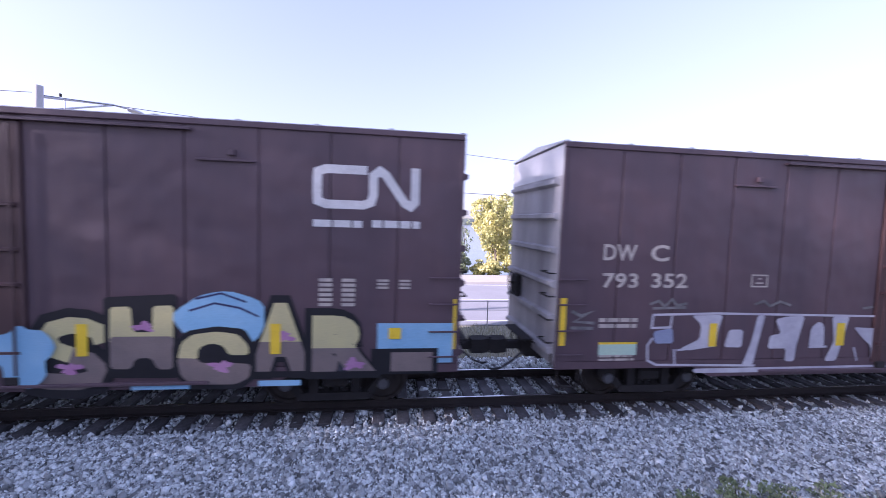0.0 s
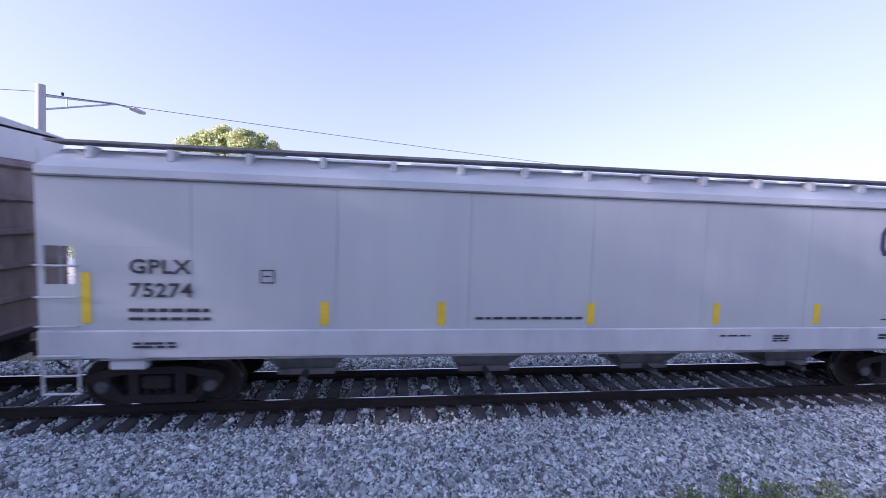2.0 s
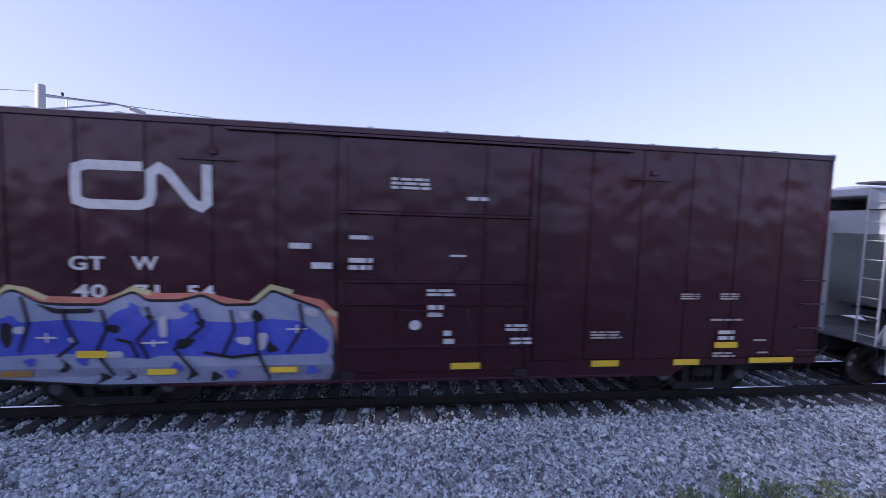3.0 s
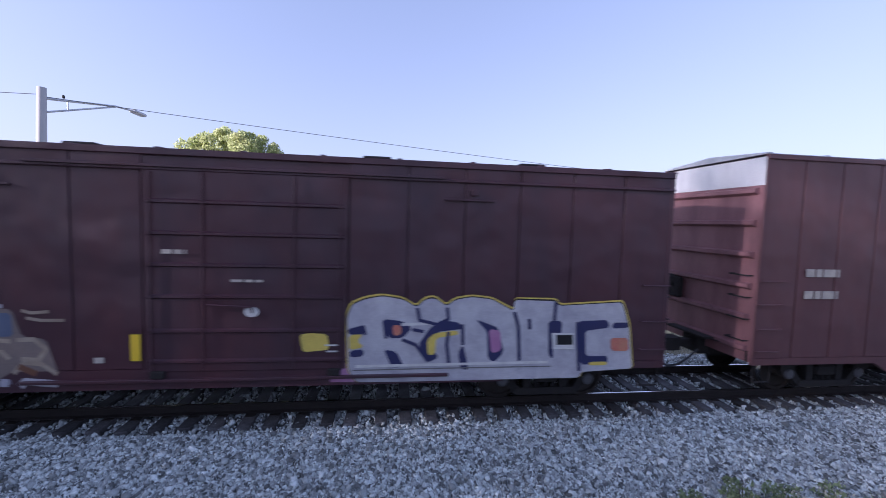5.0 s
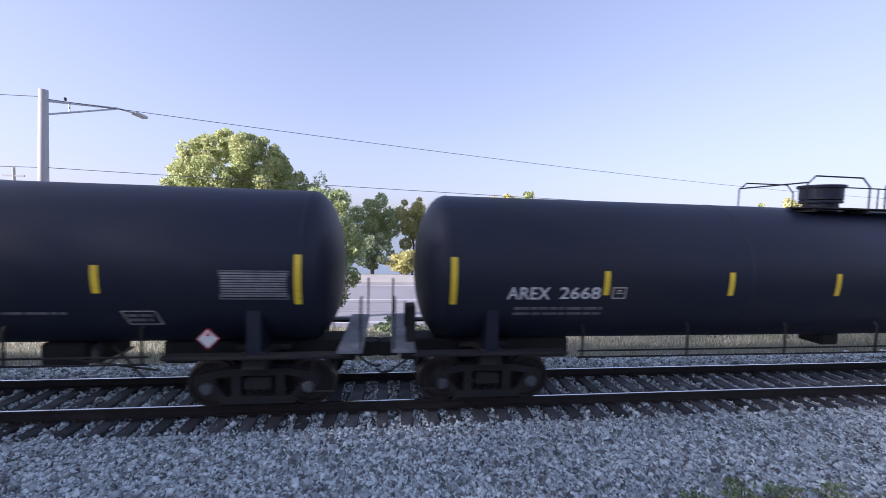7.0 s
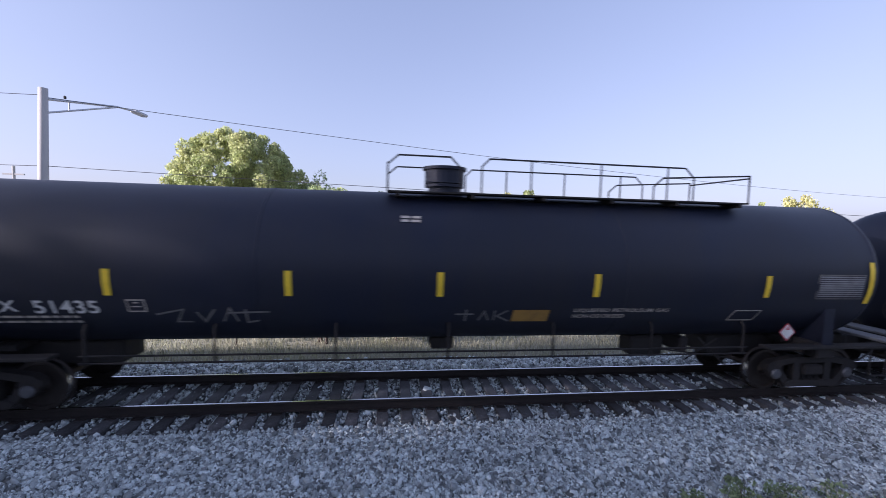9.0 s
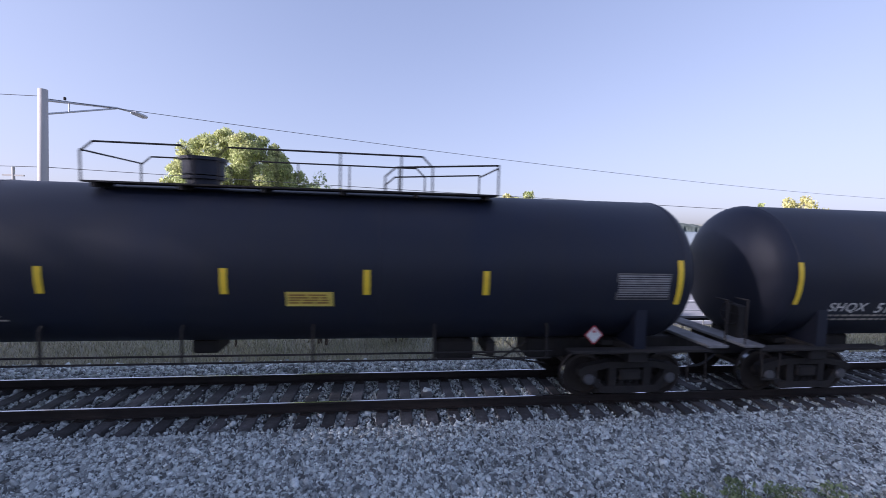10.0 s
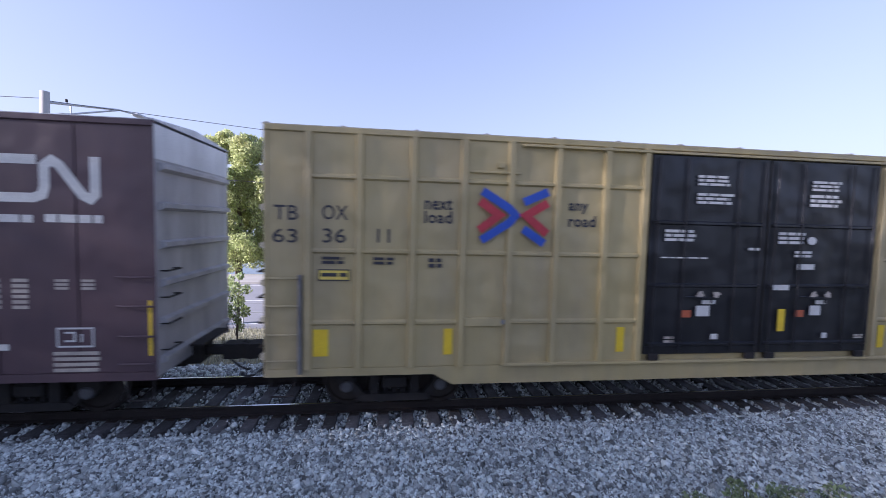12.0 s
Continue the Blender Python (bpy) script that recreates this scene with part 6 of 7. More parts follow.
for a, b, c, d, n in ((4.72, 5.15, 2.15, 2.28, 3), (5.58, 6.00, 2.15, 2.29, 3), (2.89, 3.53, 1.38, 1.54, 3), (5.4, 6.1, 1.72, 1.78, 1), (6.4, 6.7, 1.3, 1.36, 1), (5.5, 6.0, 0.98, 1.1, 2), (6.5, 6.75, 1.05, 1.1, 1)):
    k.bars(a, b, c, d, n, M_cream, 0.1)
for a, b, c, d in ((-2.64, -2.29, 3.0, 3.1), (-2.27, -1.93, 2.66, 2.77)):
    k.plate("label_panel", M_white, a, b, c, d)
k.at = lambda z: -1.54
for a, b, c, d, n in ((-1.63, -1.24, 3.16, 3.27, 1), (-1.64, -1.23, 2.63, 2.88, 2), (-0.94, -0.25, 4.06, 4.28, 3), (0.4, 0.8, 3.9, 4.0, 1), (-0.27, 0.27, 2.19, 2.34, 2), (-0.25, 0.04, 1.80, 2.06, 2), (0.12, 0.45, 2.9, 2.96, 1), (1.2, 1.6, 1.55, 1.7, 2), (1.3, 1.7, 1.3, 1.45, 2), (0.05, 0.25, 1.3, 1.6, 2)):
    k.bars(a, b, c, d, n, M_white, 0.1)
k.blob("label_disc", M_white, -0.47, 1.68, 0.1, 0.09, 3, 0.0)
TRAIN.append((car, (-55.25 - 39.38) / 2))

# fourth boxcar: red oxide, silver piece
H = 7.87
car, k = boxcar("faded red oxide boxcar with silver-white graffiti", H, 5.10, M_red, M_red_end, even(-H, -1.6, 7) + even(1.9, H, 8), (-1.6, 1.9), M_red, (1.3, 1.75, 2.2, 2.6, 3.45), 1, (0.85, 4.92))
k.shape(M_g_dusk, [(2.32, 1.77), (3.09, 1.93), (4.71, 1.88), (5.61, 1.82), (5.66, 0.78), (2.20, 0.85)], "graffiti_cloud", label="grey shading behind silver-white graffiti letters")
k.shape(M_g_white, [(1.87, 1.72), (2.04, 1.88), (2.47, 2.01), (2.42, 1.81), (2.13, 1.62), (2.33, 1.40), (2.17, 1.09), (1.73, 0.88), (1.61, 0.77), (1.71, 0.97), (1.98, 1.19), (1.82, 1.35), (1.98, 1.56)], label="soft white graffiti letter")
k.shape(M_g_white, [(2.28, 1.11), (2.44, 1.61), (2.70, 1.81), (2.97, 1.88), (2.89, 0.82), (2.58, 0.83), (2.65, 1.23), (2.50, 1.07), (2.40, 0.81), (2.16, 0.81)])
k.shape(M_g_white, [(3.02, 1.60), (3.33, 1.82), (3.43, 1.99), (3.65, 2.02), (3.64, 1.72), (3.95, 1.66), (3.79, 1.48), (3.66, 1.45), (3.73, 0.80), (3.46, 0.81), (3.42, 1.37), (3.06, 1.41)])
k.shape(M_g_white, [(3.99, 1.92), (4.60, 1.99), (4.73, 1.70), (4.34, 1.63), (4.23, 1.38), (4.60, 1.14), (4.55, 0.84), (4.08, 0.79), (3.92, 1.32)])
k.shape(M_g_white, [(4.79, 1.70), (5.07, 1.82), (5.57, 1.88), (5.64, 0.82), (5.34, 0.80), (5.31, 1.48), (5.09, 0.77), (4.78, 0.78)])
k.shape(M_g_white, [(5.66, 1.76), (5.87, 1.99), (6.26, 2.01), (6.49, 1.76), (6.50, 1.24), (6.75, 0.74), (6.44, 0.62), (5.88, 0.70), (5.72, 1.19)])
k.shape(M_g_blue, [(4.94, 1.92), (5.18, 2.03), (5.27, 1.81), (5.08, 1.73)], "graffiti_splash")
k.shape(M_g_navy, [(4.34, 1.50), (4.62, 1.32), (4.51, 1.09), (4.25, 1.25)], "graffiti_splash")
k.shape(M_g_navy, [(2.73, 0.78), (2.94, 1.25), (3.09, 0.77)], "graffiti_splash")
k.shape(M_g_navy, [(3.78, 1.64), (3.93, 1.88), (4.00, 1.60)], "graffiti_splash")
k.shape(M_g_dusk, [(5.85, 1.76), (6.20, 1.84), (6.29, 1.70), (6.03, 1.60), (6.26, 1.41), (5.90, 1.46)], "graffiti_shade")
k.shape(M_g_dusk, [(5.99, 1.24), (6.27, 1.30), (6.32, 1.06), (6.08, 0.97)], "graffiti_shade")
k.shape(M_g_dusk, [(1.98, 1.43), (2.17, 1.50), (2.12, 1.29)], "graffiti_shade")
k.shape(M_g_silver, [(1.59, 0.81), (6.44, 0.77), (6.44, 0.67), (1.58, 0.72)], "graffiti_base")
for x in (2.3, 4.3):
    k.tape(x, x + 0.55, 0.68, 0.78)
k.tape(6.60, 7.10, 0.83, 1.07)
k.plate("patch", M_g_navy, 6.58, 7.1, 1.07, 1.5, "dark painted patch")
k.plate("label_panel", M_g_black, 6.62, 7.06, 1.51, 1.82)
k.band("stencil_frame", M_white, [[(6.62, 1.51), (7.07, 1.51), (7.07, 1.82), (6.62, 1.82), (6.62, 1.51)]], 0.025)
k.bars(6.49, 7.16, 1.9, 2.27, 4, M_g_coral, 0.2)
k.bars(6.6, 7.0, 1.2, 1.3, 1, M_dim)
k.at = lambda z: -1.54
for a, b, c, d, n in ((-1.0, -0.45, 4.18, 4.4, 3), (-1.4, -0.7, 2.2, 2.35, 2), (-1.3, -0.95, 1.95, 2.15, 1), (0.9, 1.5, 1.55, 1.95, 4), (-0.3, 0.1, 1.6, 1.75, 1)):
    k.bars(a, b, c, d, n, M_cream, 0.1)
k.at = lambda z: -1.5
k.bars(-6.8, -6.0, 2.6, 2.85, 1, M_cream, 0.0)
k.bars(-6.8, -6.0, 2.15, 2.4, 1, M_cream, 0.0)
TRAIN.append((car, (-73.11 - 57.37) / 2))

# fifth boxcar: lower, older, with roof vents
car, k = boxcar("low old red-brown boxcar with block letter graffiti", H, 4.62, M_wf, M_wf, even(-H, -1.55, 6) + even(1.75, H, 6), (-1.55, 1.75), M_wf, (1.1, 1.62, 2.2, 2.73, 3.25, 3.77), 1, (0.92, 4.30), fascia=0.36, vents=(-5.6, -2.8, 2.2, 5.2), roof=M_wf, top_panel=False, ladder_z=(1.2, 1.75, 2.45), reach=0.5)
k.letters("WF", -6.61, -6.19, 2.10, 2.34, M_white)
k.letters("RX", -5.90, -5.50, 2.10, 2.35, M_white)
k.letters("62", -6.66, -6.18, 1.76, 2.00, M_white)
k.letters("164", -5.91, -5.32, 1.76, 2.00, M_white)
k.plate("patch", M_g_slate, -5.95, -5.27, 1.10, 1.74, "blue-grey repaint patch")
k.bars(-5.9, -5.35, 1.25, 1.6, 2, M_g_steel, 0.0, words=False)
k.shape(M_g_taupe, [(-5.30, 2.04), (-4.80, 2.14), (-4.25, 2.04), (-3.48, 1.98), (-3.34, 1.54), (-3.00, 1.49), (-2.83, 0.91), (-2.83, 0.70), (-5.92, 0.75), (-5.91, 1.09), (-5.32, 1.14)], "graffiti_cloud")
k.shape(M_g_bone, [(-5.30, 2.04), (-5.09, 2.04), (-5.09, 0.96), (-5.27, 0.80)], label="weathered bone and brown graffiti piece")
k.shape(M_g_bone, [(-4.90, 2.16), (-4.56, 2.16), (-4.56, 1.98), (-4.84, 1.96)])
k.band("graffiti_stroke", M_g_bone, [[(-5.19, 2.04), (-4.95, 1.90), (-4.64, 1.90), (-4.29, 2.02)], [(-4.95, 1.71), (-4.80, 1.90), (-4.56, 1.82), (-4.51, 1.64)], [(-5.09, 1.31), (-4.94, 1.45), (-4.70, 1.43), (-4.60, 1.19), (-4.69, 0.99)], [(-5.01, 0.95), (-4.93, 1.15), (-4.70, 1.11)], [(-4.40, 1.88), (-4.22, 1.84), (-4.23, 1.54)], [(-4.03, 1.46), (-3.75, 1.48), (-3.50, 1.46)], [(-3.98, 1.30), (-3.66, 1.32), (-3.53, 1.17)], [(-3.42, 1.48), (-3.17, 1.49), (-3.00, 1.33), (-3.11, 1.15), (-3.36, 1.17)], [(-3.48, 0.93), (-3.32, 1.11), (-3.07, 1.08), (-2.85, 0.91)], [(-4.46, 1.34), (-4.22, 1.26), (-4.17, 1.02)]], 0.07)
k.band("graffiti_stroke", M_g_taupe, [[(-5.03, 1.79), (-4.87, 1.63), (-4.55, 1.55)], [(-4.97, 1.27), (-4.81, 1.07), (-4.97, 0.91)], [(-4.50, 1.19), (-4.37, 0.98), (-4.49, 0.82)], [(-3.98, 1.10), (-3.73, 0.93)], [(-3.99, 1.38), (-3.58, 1.38)], [(-3.84, 0.81), (-3.52, 1.01)]], 0.11)
k.band("graffiti_stroke", M_g_rust, [[(-4.83, 1.80), (-4.64, 1.78)], [(-4.38, 1.10), (-4.21, 0.94)], [(-3.40, 1.05), (-3.15, 0.92)], [(-5.09, 1.11), (-5.00, 0.83)]], 0.1)
k.shape(M_g_navy, [(-4.93, 1.66), (-4.51, 1.67), (-4.53, 1.53), (-4.82, 1.51)])
k.shape(M_g_slate, [(-4.20, 1.92), (-3.48, 1.92), (-3.46, 1.54), (-4.15, 1.53)], "patch")
k.band("graffiti_stroke", M_g_silver, [[(-4.17, 1.99), (-3.93, 2.02)], [(-3.89, 2.01), (-3.60, 2.03)], [(-4.82, 1.21), (-4.54, 1.23)]], 0.06)
k.band("graffiti_scrawl", M_g_bone, [[(-3.33, 1.96), (-3.19, 1.92), (-2.94, 1.94)], [(-3.27, 1.84), (-3.06, 1.80), (-2.72, 1.80)]], 0.05)
k.band("graffiti_stroke", M_g_silver, [[(-5.89, 0.81), (-5.91, 1.01), (-5.78, 1.13), (-5.59, 1.10)], [(-5.81, 0.75), (-5.31, 0.76)], [(-5.47, 1.08), (-5.32, 0.96), (-5.39, 0.76)], [(-5.23, 0.76), (-5.16, 0.88), (-4.96, 0.75)], [(-4.80, 0.71), (-4.77, 0.99), (-4.53, 0.94), (-4.53, 0.72)], [(-4.25, 0.78), (-3.97, 0.98), (-3.88, 0.71)], [(-3.61, 0.72), (-3.60, 0.85)], [(-3.39, 0.72), (-3.31, 0.80), (-2.84, 0.75)], [(-4.45, 0.74), (-4.29, 0.72)]], 0.12)
k.band("graffiti_stroke", M_g_dusk, [[(-5.74, 0.85), (-5.55, 0.96)], [(-5.08, 0.84), (-4.84, 0.79)], [(-4.41, 0.90), (-4.25, 0.94)], [(-3.72, 0.77), (-3.51, 0.80)]], 0.08)
k.tape(-6.84, -6.67, 1.75, 2.20, M_dull_yellow)
k.tape(-6.83, -6.66, 1.15, 1.62)
k.tape(-4.20, -4.05, 1.07, 1.52)
k.tape(-1.75, -1.60, 1.11, 1.56)
k.bars(-6.35, -6.0, 1.3, 1.55, 2, M_cream, 0.0)
k.bars(-2.3, -2.15, 1.05, 1.2, 1, M_cream, 0.0)
k.shape(M_g_pink, [(1.43, 0.68), (1.75, 0.99), (1.70, 1.40), (1.87, 1.45), (1.92, 0.67)], "graffiti_cloud")
k.shape(M_ltyellow, [(1.72, 1.70), (1.72, 1.91), (1.80, 2.12), (2.04, 2.22), (2.33, 2.27), (2.69, 2.22), (2.95, 2.07), (3.09, 2.21), (3.27, 2.25), (3.50, 2.09), (3.65, 2.21), (3.96, 2.26), (4.33, 2.22), (4.77, 2.00), (4.77, 2.21), (5.58, 2.20), (5.65, 2.10), (6.93, 2.17), (7.10, 1.71), (7.22, 0.82), (6.16, 0.77), (6.13, 0.66), (2.74, 0.66), (1.89, 0.67), (1.75, 0.89)], "graffiti_outline")
k.shape(M_g_black, [(1.74, 1.68), (1.73, 1.88), (1.82, 2.09), (2.05, 2.19), (2.35, 2.24), (2.70, 2.19), (2.96, 2.04), (3.10, 2.18), (3.27, 2.22), (3.50, 2.06), (3.66, 2.18), (3.96, 2.23), (4.33, 2.19), (4.77, 1.97), (4.77, 2.19), (5.57, 2.17), (5.65, 2.07), (6.92, 2.14), (7.08, 1.68), (7.20, 0.82), (6.15, 0.77), (6.12, 0.66), (2.75, 0.66), (1.90, 0.67), (1.77, 0.89)], "graffiti_outline")
k.shape(M_g_silver, [(1.75, 1.65), (1.75, 1.86), (1.83, 2.07), (2.07, 2.17), (2.36, 2.22), (2.71, 2.16), (2.97, 2.02), (3.11, 2.16), (3.28, 2.19), (3.51, 2.04), (3.66, 2.16), (3.97, 2.21), (4.34, 2.17), (4.76, 1.95), (4.77, 2.16), (5.56, 2.14), (5.64, 2.05), (6.90, 2.12), (7.07, 1.65), (7.19, 0.82), (6.14, 0.77), (6.10, 0.66), (2.76, 0.66), (1.92, 0.67), (1.78, 0.89)], label="silver block graffiti letters with yellow edge")
k.shape(M_g_navy, [(2.38, 1.81), (2.71, 1.77), (2.89, 1.65), (2.73, 1.46), (2.47, 1.46)], "graffiti_shade")
k.shape(M_g_navy, [(2.39, 1.26), (2.62, 1.21), (2.76, 0.94), (2.54, 0.92)], "graffiti_shade")
k.shape(M_g_navy, [(3.01, 1.34), (3.19, 1.62), (3.41, 1.79), (3.75, 1.74), (3.81, 1.62), (3.35, 1.57), (3.22, 1.29), (3.39, 1.10), (3.19, 1.00)], "graffiti_shade")
k.shape(M_g_navy, [(4.05, 1.80), (4.48, 1.64), (4.60, 1.18), (4.43, 0.99), (4.30, 1.06), (4.27, 1.57)], "graffiti_shade")
k.shape(M_g_navy, [(3.74, 1.19), (3.83, 1.33), (3.95, 0.85), (3.79, 0.88)], "graffiti_shade")
k.shape(M_g_navy, [(5.44, 1.76), (5.71, 1.77), (5.71, 1.51), (5.56, 1.32), (5.56, 1.02), (5.47, 1.12)], "graffiti_shade")
k.shape(M_g_navy, [(6.04, 1.76), (6.63, 1.78), (6.67, 1.63), (6.25, 1.58), (6.26, 1.08), (6.67, 1.08), (6.66, 0.90), (6.12, 0.92)], "graffiti_shade")
k.shape(M_g_navy, [(1.75, 1.63), (2.02, 1.70), (2.04, 1.53), (1.78, 1.53)], "graffiti_shade")
k.shape(M_g_navy, [(1.79, 1.24), (2.04, 1.27), (2.04, 1.14), (1.80, 1.12)], "graffiti_shade")
k.shape(M_g_navy, [(6.74, 1.73), (7.06, 1.73), (7.07, 1.63), (6.73, 1.61)], "graffiti_shade")
k.shape(M_g_pink, [(4.30, 1.62), (4.52, 1.59), (4.55, 1.21), (4.36, 1.16)])
k.shape(M_g_coral, [(2.53, 1.70), (2.69, 1.70), (2.70, 1.53), (2.56, 1.50)])
k.shape(M_ltyellow, [(3.16, 1.43), (3.30, 1.55), (3.71, 1.60), (3.74, 1.52), (3.33, 1.46), (3.31, 1.15), (3.18, 1.15)])
k.shape(M_ltyellow, [(1.78, 1.53), (2.03, 1.54), (1.92, 1.42), (2.05, 1.31), (1.79, 1.25)])
k.shape(M_g_coral, [(6.70, 1.43), (7.06, 1.43), (7.09, 1.17), (6.73, 1.18)])
k.shape(M_ltyellow, [(6.29, 0.97), (6.65, 0.97), (6.66, 0.90), (6.29, 0.90)])
k.shape(M_g_silver, [(6.18, 1.58), (6.59, 1.58), (6.61, 1.08), (6.21, 1.09)])
k.band("graffiti_gleam", M_white, [[(1.90, 0.96), (3.39, 0.97), (5.46, 0.98)], [(2.69, 1.71), (3.31, 1.73)]], 0.05)
k.band("graffiti_stroke", M_dim, [[(1.85, 0.89), (3.45, 0.90), (5.52, 0.90)]], 0.02)
k.shape(M_white, [(5.51, 1.54), (5.96, 1.53), (5.98, 1.22), (5.54, 1.23)], "label_panel", rounds=0)
k.shape(M_g_black, [(5.60, 1.50), (5.93, 1.50), (5.94, 1.31), (5.62, 1.31)], "label_panel", rounds=0)
k.shape(M_ltyellow, [(0.94, 1.54), (1.10, 1.57), (1.41, 1.55), (1.45, 1.27), (1.00, 1.23)], "graffiti_splash")
k.band("graffiti_stroke", M_white, [[(1.37, 1.35), (1.59, 1.35)], [(1.40, 1.24), (1.59, 1.24)]], 0.03)
k.band("graffiti_outline", M_g_navy, [[(2.97, 2.01), (3.02, 1.79), (3.34, 1.71), (3.54, 1.81), (3.51, 2.02)], [(3.55, 1.57), (3.52, 1.34), (3.57, 1.00)], [(4.77, 1.94), (4.86, 1.66), (4.90, 1.02)], [(5.57, 2.14), (5.55, 1.73)], [(6.01, 1.75), (6.09, 0.80)], [(2.89, 1.62), (3.10, 1.58)], [(2.71, 1.44), (2.96, 1.34), (3.19, 1.03)], [(2.02, 1.70), (2.06, 1.53)], [(2.39, 1.79), (2.43, 1.46)], [(5.06, 1.81), (5.08, 1.61)], [(3.80, 1.71), (3.82, 1.33)]], 0.06)
k.at = lambda z: -1.54
k.blob("label_disc", M_white, 0.17, 1.95, 0.12, 0.09, 4, 0.0)
k.bars(-1.22, -0.73, 2.89, 3.0, 1, M_cream)
k.bars(-0.16, 0.42, 2.44, 2.51, 1, M_cream)
TRAIN.append((car, (-90.80 - 75.06) / 2))


def tank_marks(k, stripes, talls, z=(2.26, 2.73), tall=(2.07, 2.95)):
    for x in stripes:
        k.tape(x - 0.058, x + 0.058, *z)
    for x in talls:
        k.tape(x - 0.06, x + 0.06, *tall)


def data_panel(k, x0, x1, z0, z1):
    k.band("panel_frame", M_dim, [[(x0, z0), (x1, z0), (x1, z1), (x0, z1), (x0, z0)]], 0.02)
    k.bars(x0 + 0.02, x1 - 0.02, z0 + 0.03, z1 - 0.02, 10, M_data, 0.0, words=False)


def placard(k, x, z):
    def diamond(r, y):
        return prism(bmesh.new(), [(x, z - r), (x + r, z), (x, z + r), (x - r, z)], "y", y - 0.004, y)
    p = part("placard", diamond(0.19, -1.45), M_redp, k.car, "red and white diamond hazard placard")
    part("placard_border", diamond(0.16, -1.456), M_white, p)
    part("placard_flame", prism(bmesh.new(), [(x - 0.04, z + 0.05), (x + 0.04, z + 0.05), (x, z + 0.13)], "y", -1.466, -1.462), M_redp, p)


# four black tank cars
car, k = tank_car("long black tank car with white lettering and yellow strips", 10.13, -0.25, (-1.65, 5.72))
k.letters("AREX", -8.48, -7.65, 2.17, 2.41, M_white, 0.012)
k.letters("2668", -7.46, -6.65, 2.18, 2.42, M_white, 0.012)
k.band("stencil_frame", M_cream, [[(-6.40, 2.20), (-6.14, 2.20), (-6.14, 2.41), (-6.40, 2.41), (-6.40, 2.20)], [(-6.34, 2.3), (-6.2, 2.3)], [(-6.32, 2.35), (-6.22, 2.35)]], 0.025)
k.bars(-8.31, -6.55, 1.94, 2.03, 1, M_dim, 0.0)
k.bars(-8.32, -6.55, 1.83, 1.91, 1, M_dim, 0.0)
tank_marks(k, (-6.54, -3.90, -1.45, 2.28, 5.28), (-9.49, 9.10))
k.plate("sign", M_ltyellow, 5.40, 6.10, 2.17, 2.57, "dull yellow warning sign")
k.bars(5.45, 6.05, 2.22, 2.52, 6, M_ink, 0.1)
k.letters("NON-ODORIZED", 6.32, 7.36, 2.15, 2.25, M_cream)
k.letters("LIQUEFIED PETROLEUM GAS", 6.30, 7.48, 2.02, 2.10, M_cream)
k.bars(5.1, 6.3, 1.9, 1.98, 1, M_dim)
data_panel(k, 7.72, 8.86, 2.15, 2.65)
k.band("panel_frame", M_dim, [[(7.0, 1.85), (7.6, 1.85), (7.55, 2.05), (6.95, 2.05), (7.0, 1.85)]], 0.02)
placard(k, 8.3, 1.46)
TRAIN.append((car, (-112.16 - 91.9) / 2))

car, k = tank_car("long black tank car with data panel and placard", 9.65, -0.40, (-1.2, 5.9), way=-1)
tank_marks(k, (-5.6, -2.7, 0.1, 2.9, 5.83), (-8.95, 9.0))
data_panel(k, 7.73, 8.84, 2.17, 2.66)
k.band("panel_frame", M_cream, [[(6.18, 1.68), (6.70, 1.68), (6.65, 1.94), (6.13, 1.94), (6.18, 1.68)]], 0.022)
k.bars(6.2, 6.62, 1.72, 1.9, 2, M_dim, 0.1)
k.bars(3.6, 5.3, 1.86, 1.94, 1, M_dim, 0.0)
k.bars(2.0, 3.0, 1.72, 1.8, 1, M_dim, 0.0)
placard(k, 7.52, 1.48)
TRAIN.append((car, (-132.9 - 113.6) / 2))

car, k = tank_car("long black tank car with faint chalky scrawls", 9.55, 0.0, (-1.2, 6.45))
k.letters("SHQX", -8.04, -7.11, 1.87, 2.11, M_white, 0.018)
k.letters("51435", -6.87, -5.90, 1.87, 2.11, M_white, 0.018)
k.band("stencil_frame", M_cream, [[(-5.46, 1.91), (-5.19, 1.91), (-5.19, 2.12), (-5.46, 2.12), (-5.46, 1.91)], [(-5.4, 2.0), (-5.25, 2.0)], [(-5.36, 2.07), (-5.28, 2.07)]], 0.024)
k.bars(-8.03, -6.26, 1.77, 1.84, 1, M_cream, 0.0)
k.bars(-8.03, -6.25, 1.67, 1.74, 1, M_cream, 0.0)
tank_marks(k, (-5.71, -2.86, -0.22, 2.79, 6.45), (-8.92, 8.86), (2.20, 2.65))
k.plate("sign", M_dull_yellow, 1.21, 1.93, 1.67, 1.93, "dull yellow warning sign")
k.letters("LIQUEFIED PETROLEUM GAS", 2.42, 4.41, 1.87, 1.96, M_cream)
k.letters("NON-ODORIZED", 2.42, 3.5, 1.75, 1.83, M_cream)
k.band("panel_frame", M_cream, [[(5.83, 1.68), (6.42, 1.68), (6.49, 1.91), (5.9, 1.91), (5.83, 1.68)]], 0.022)
data_panel(k, 7.60, 8.70, 2.18, 2.68)
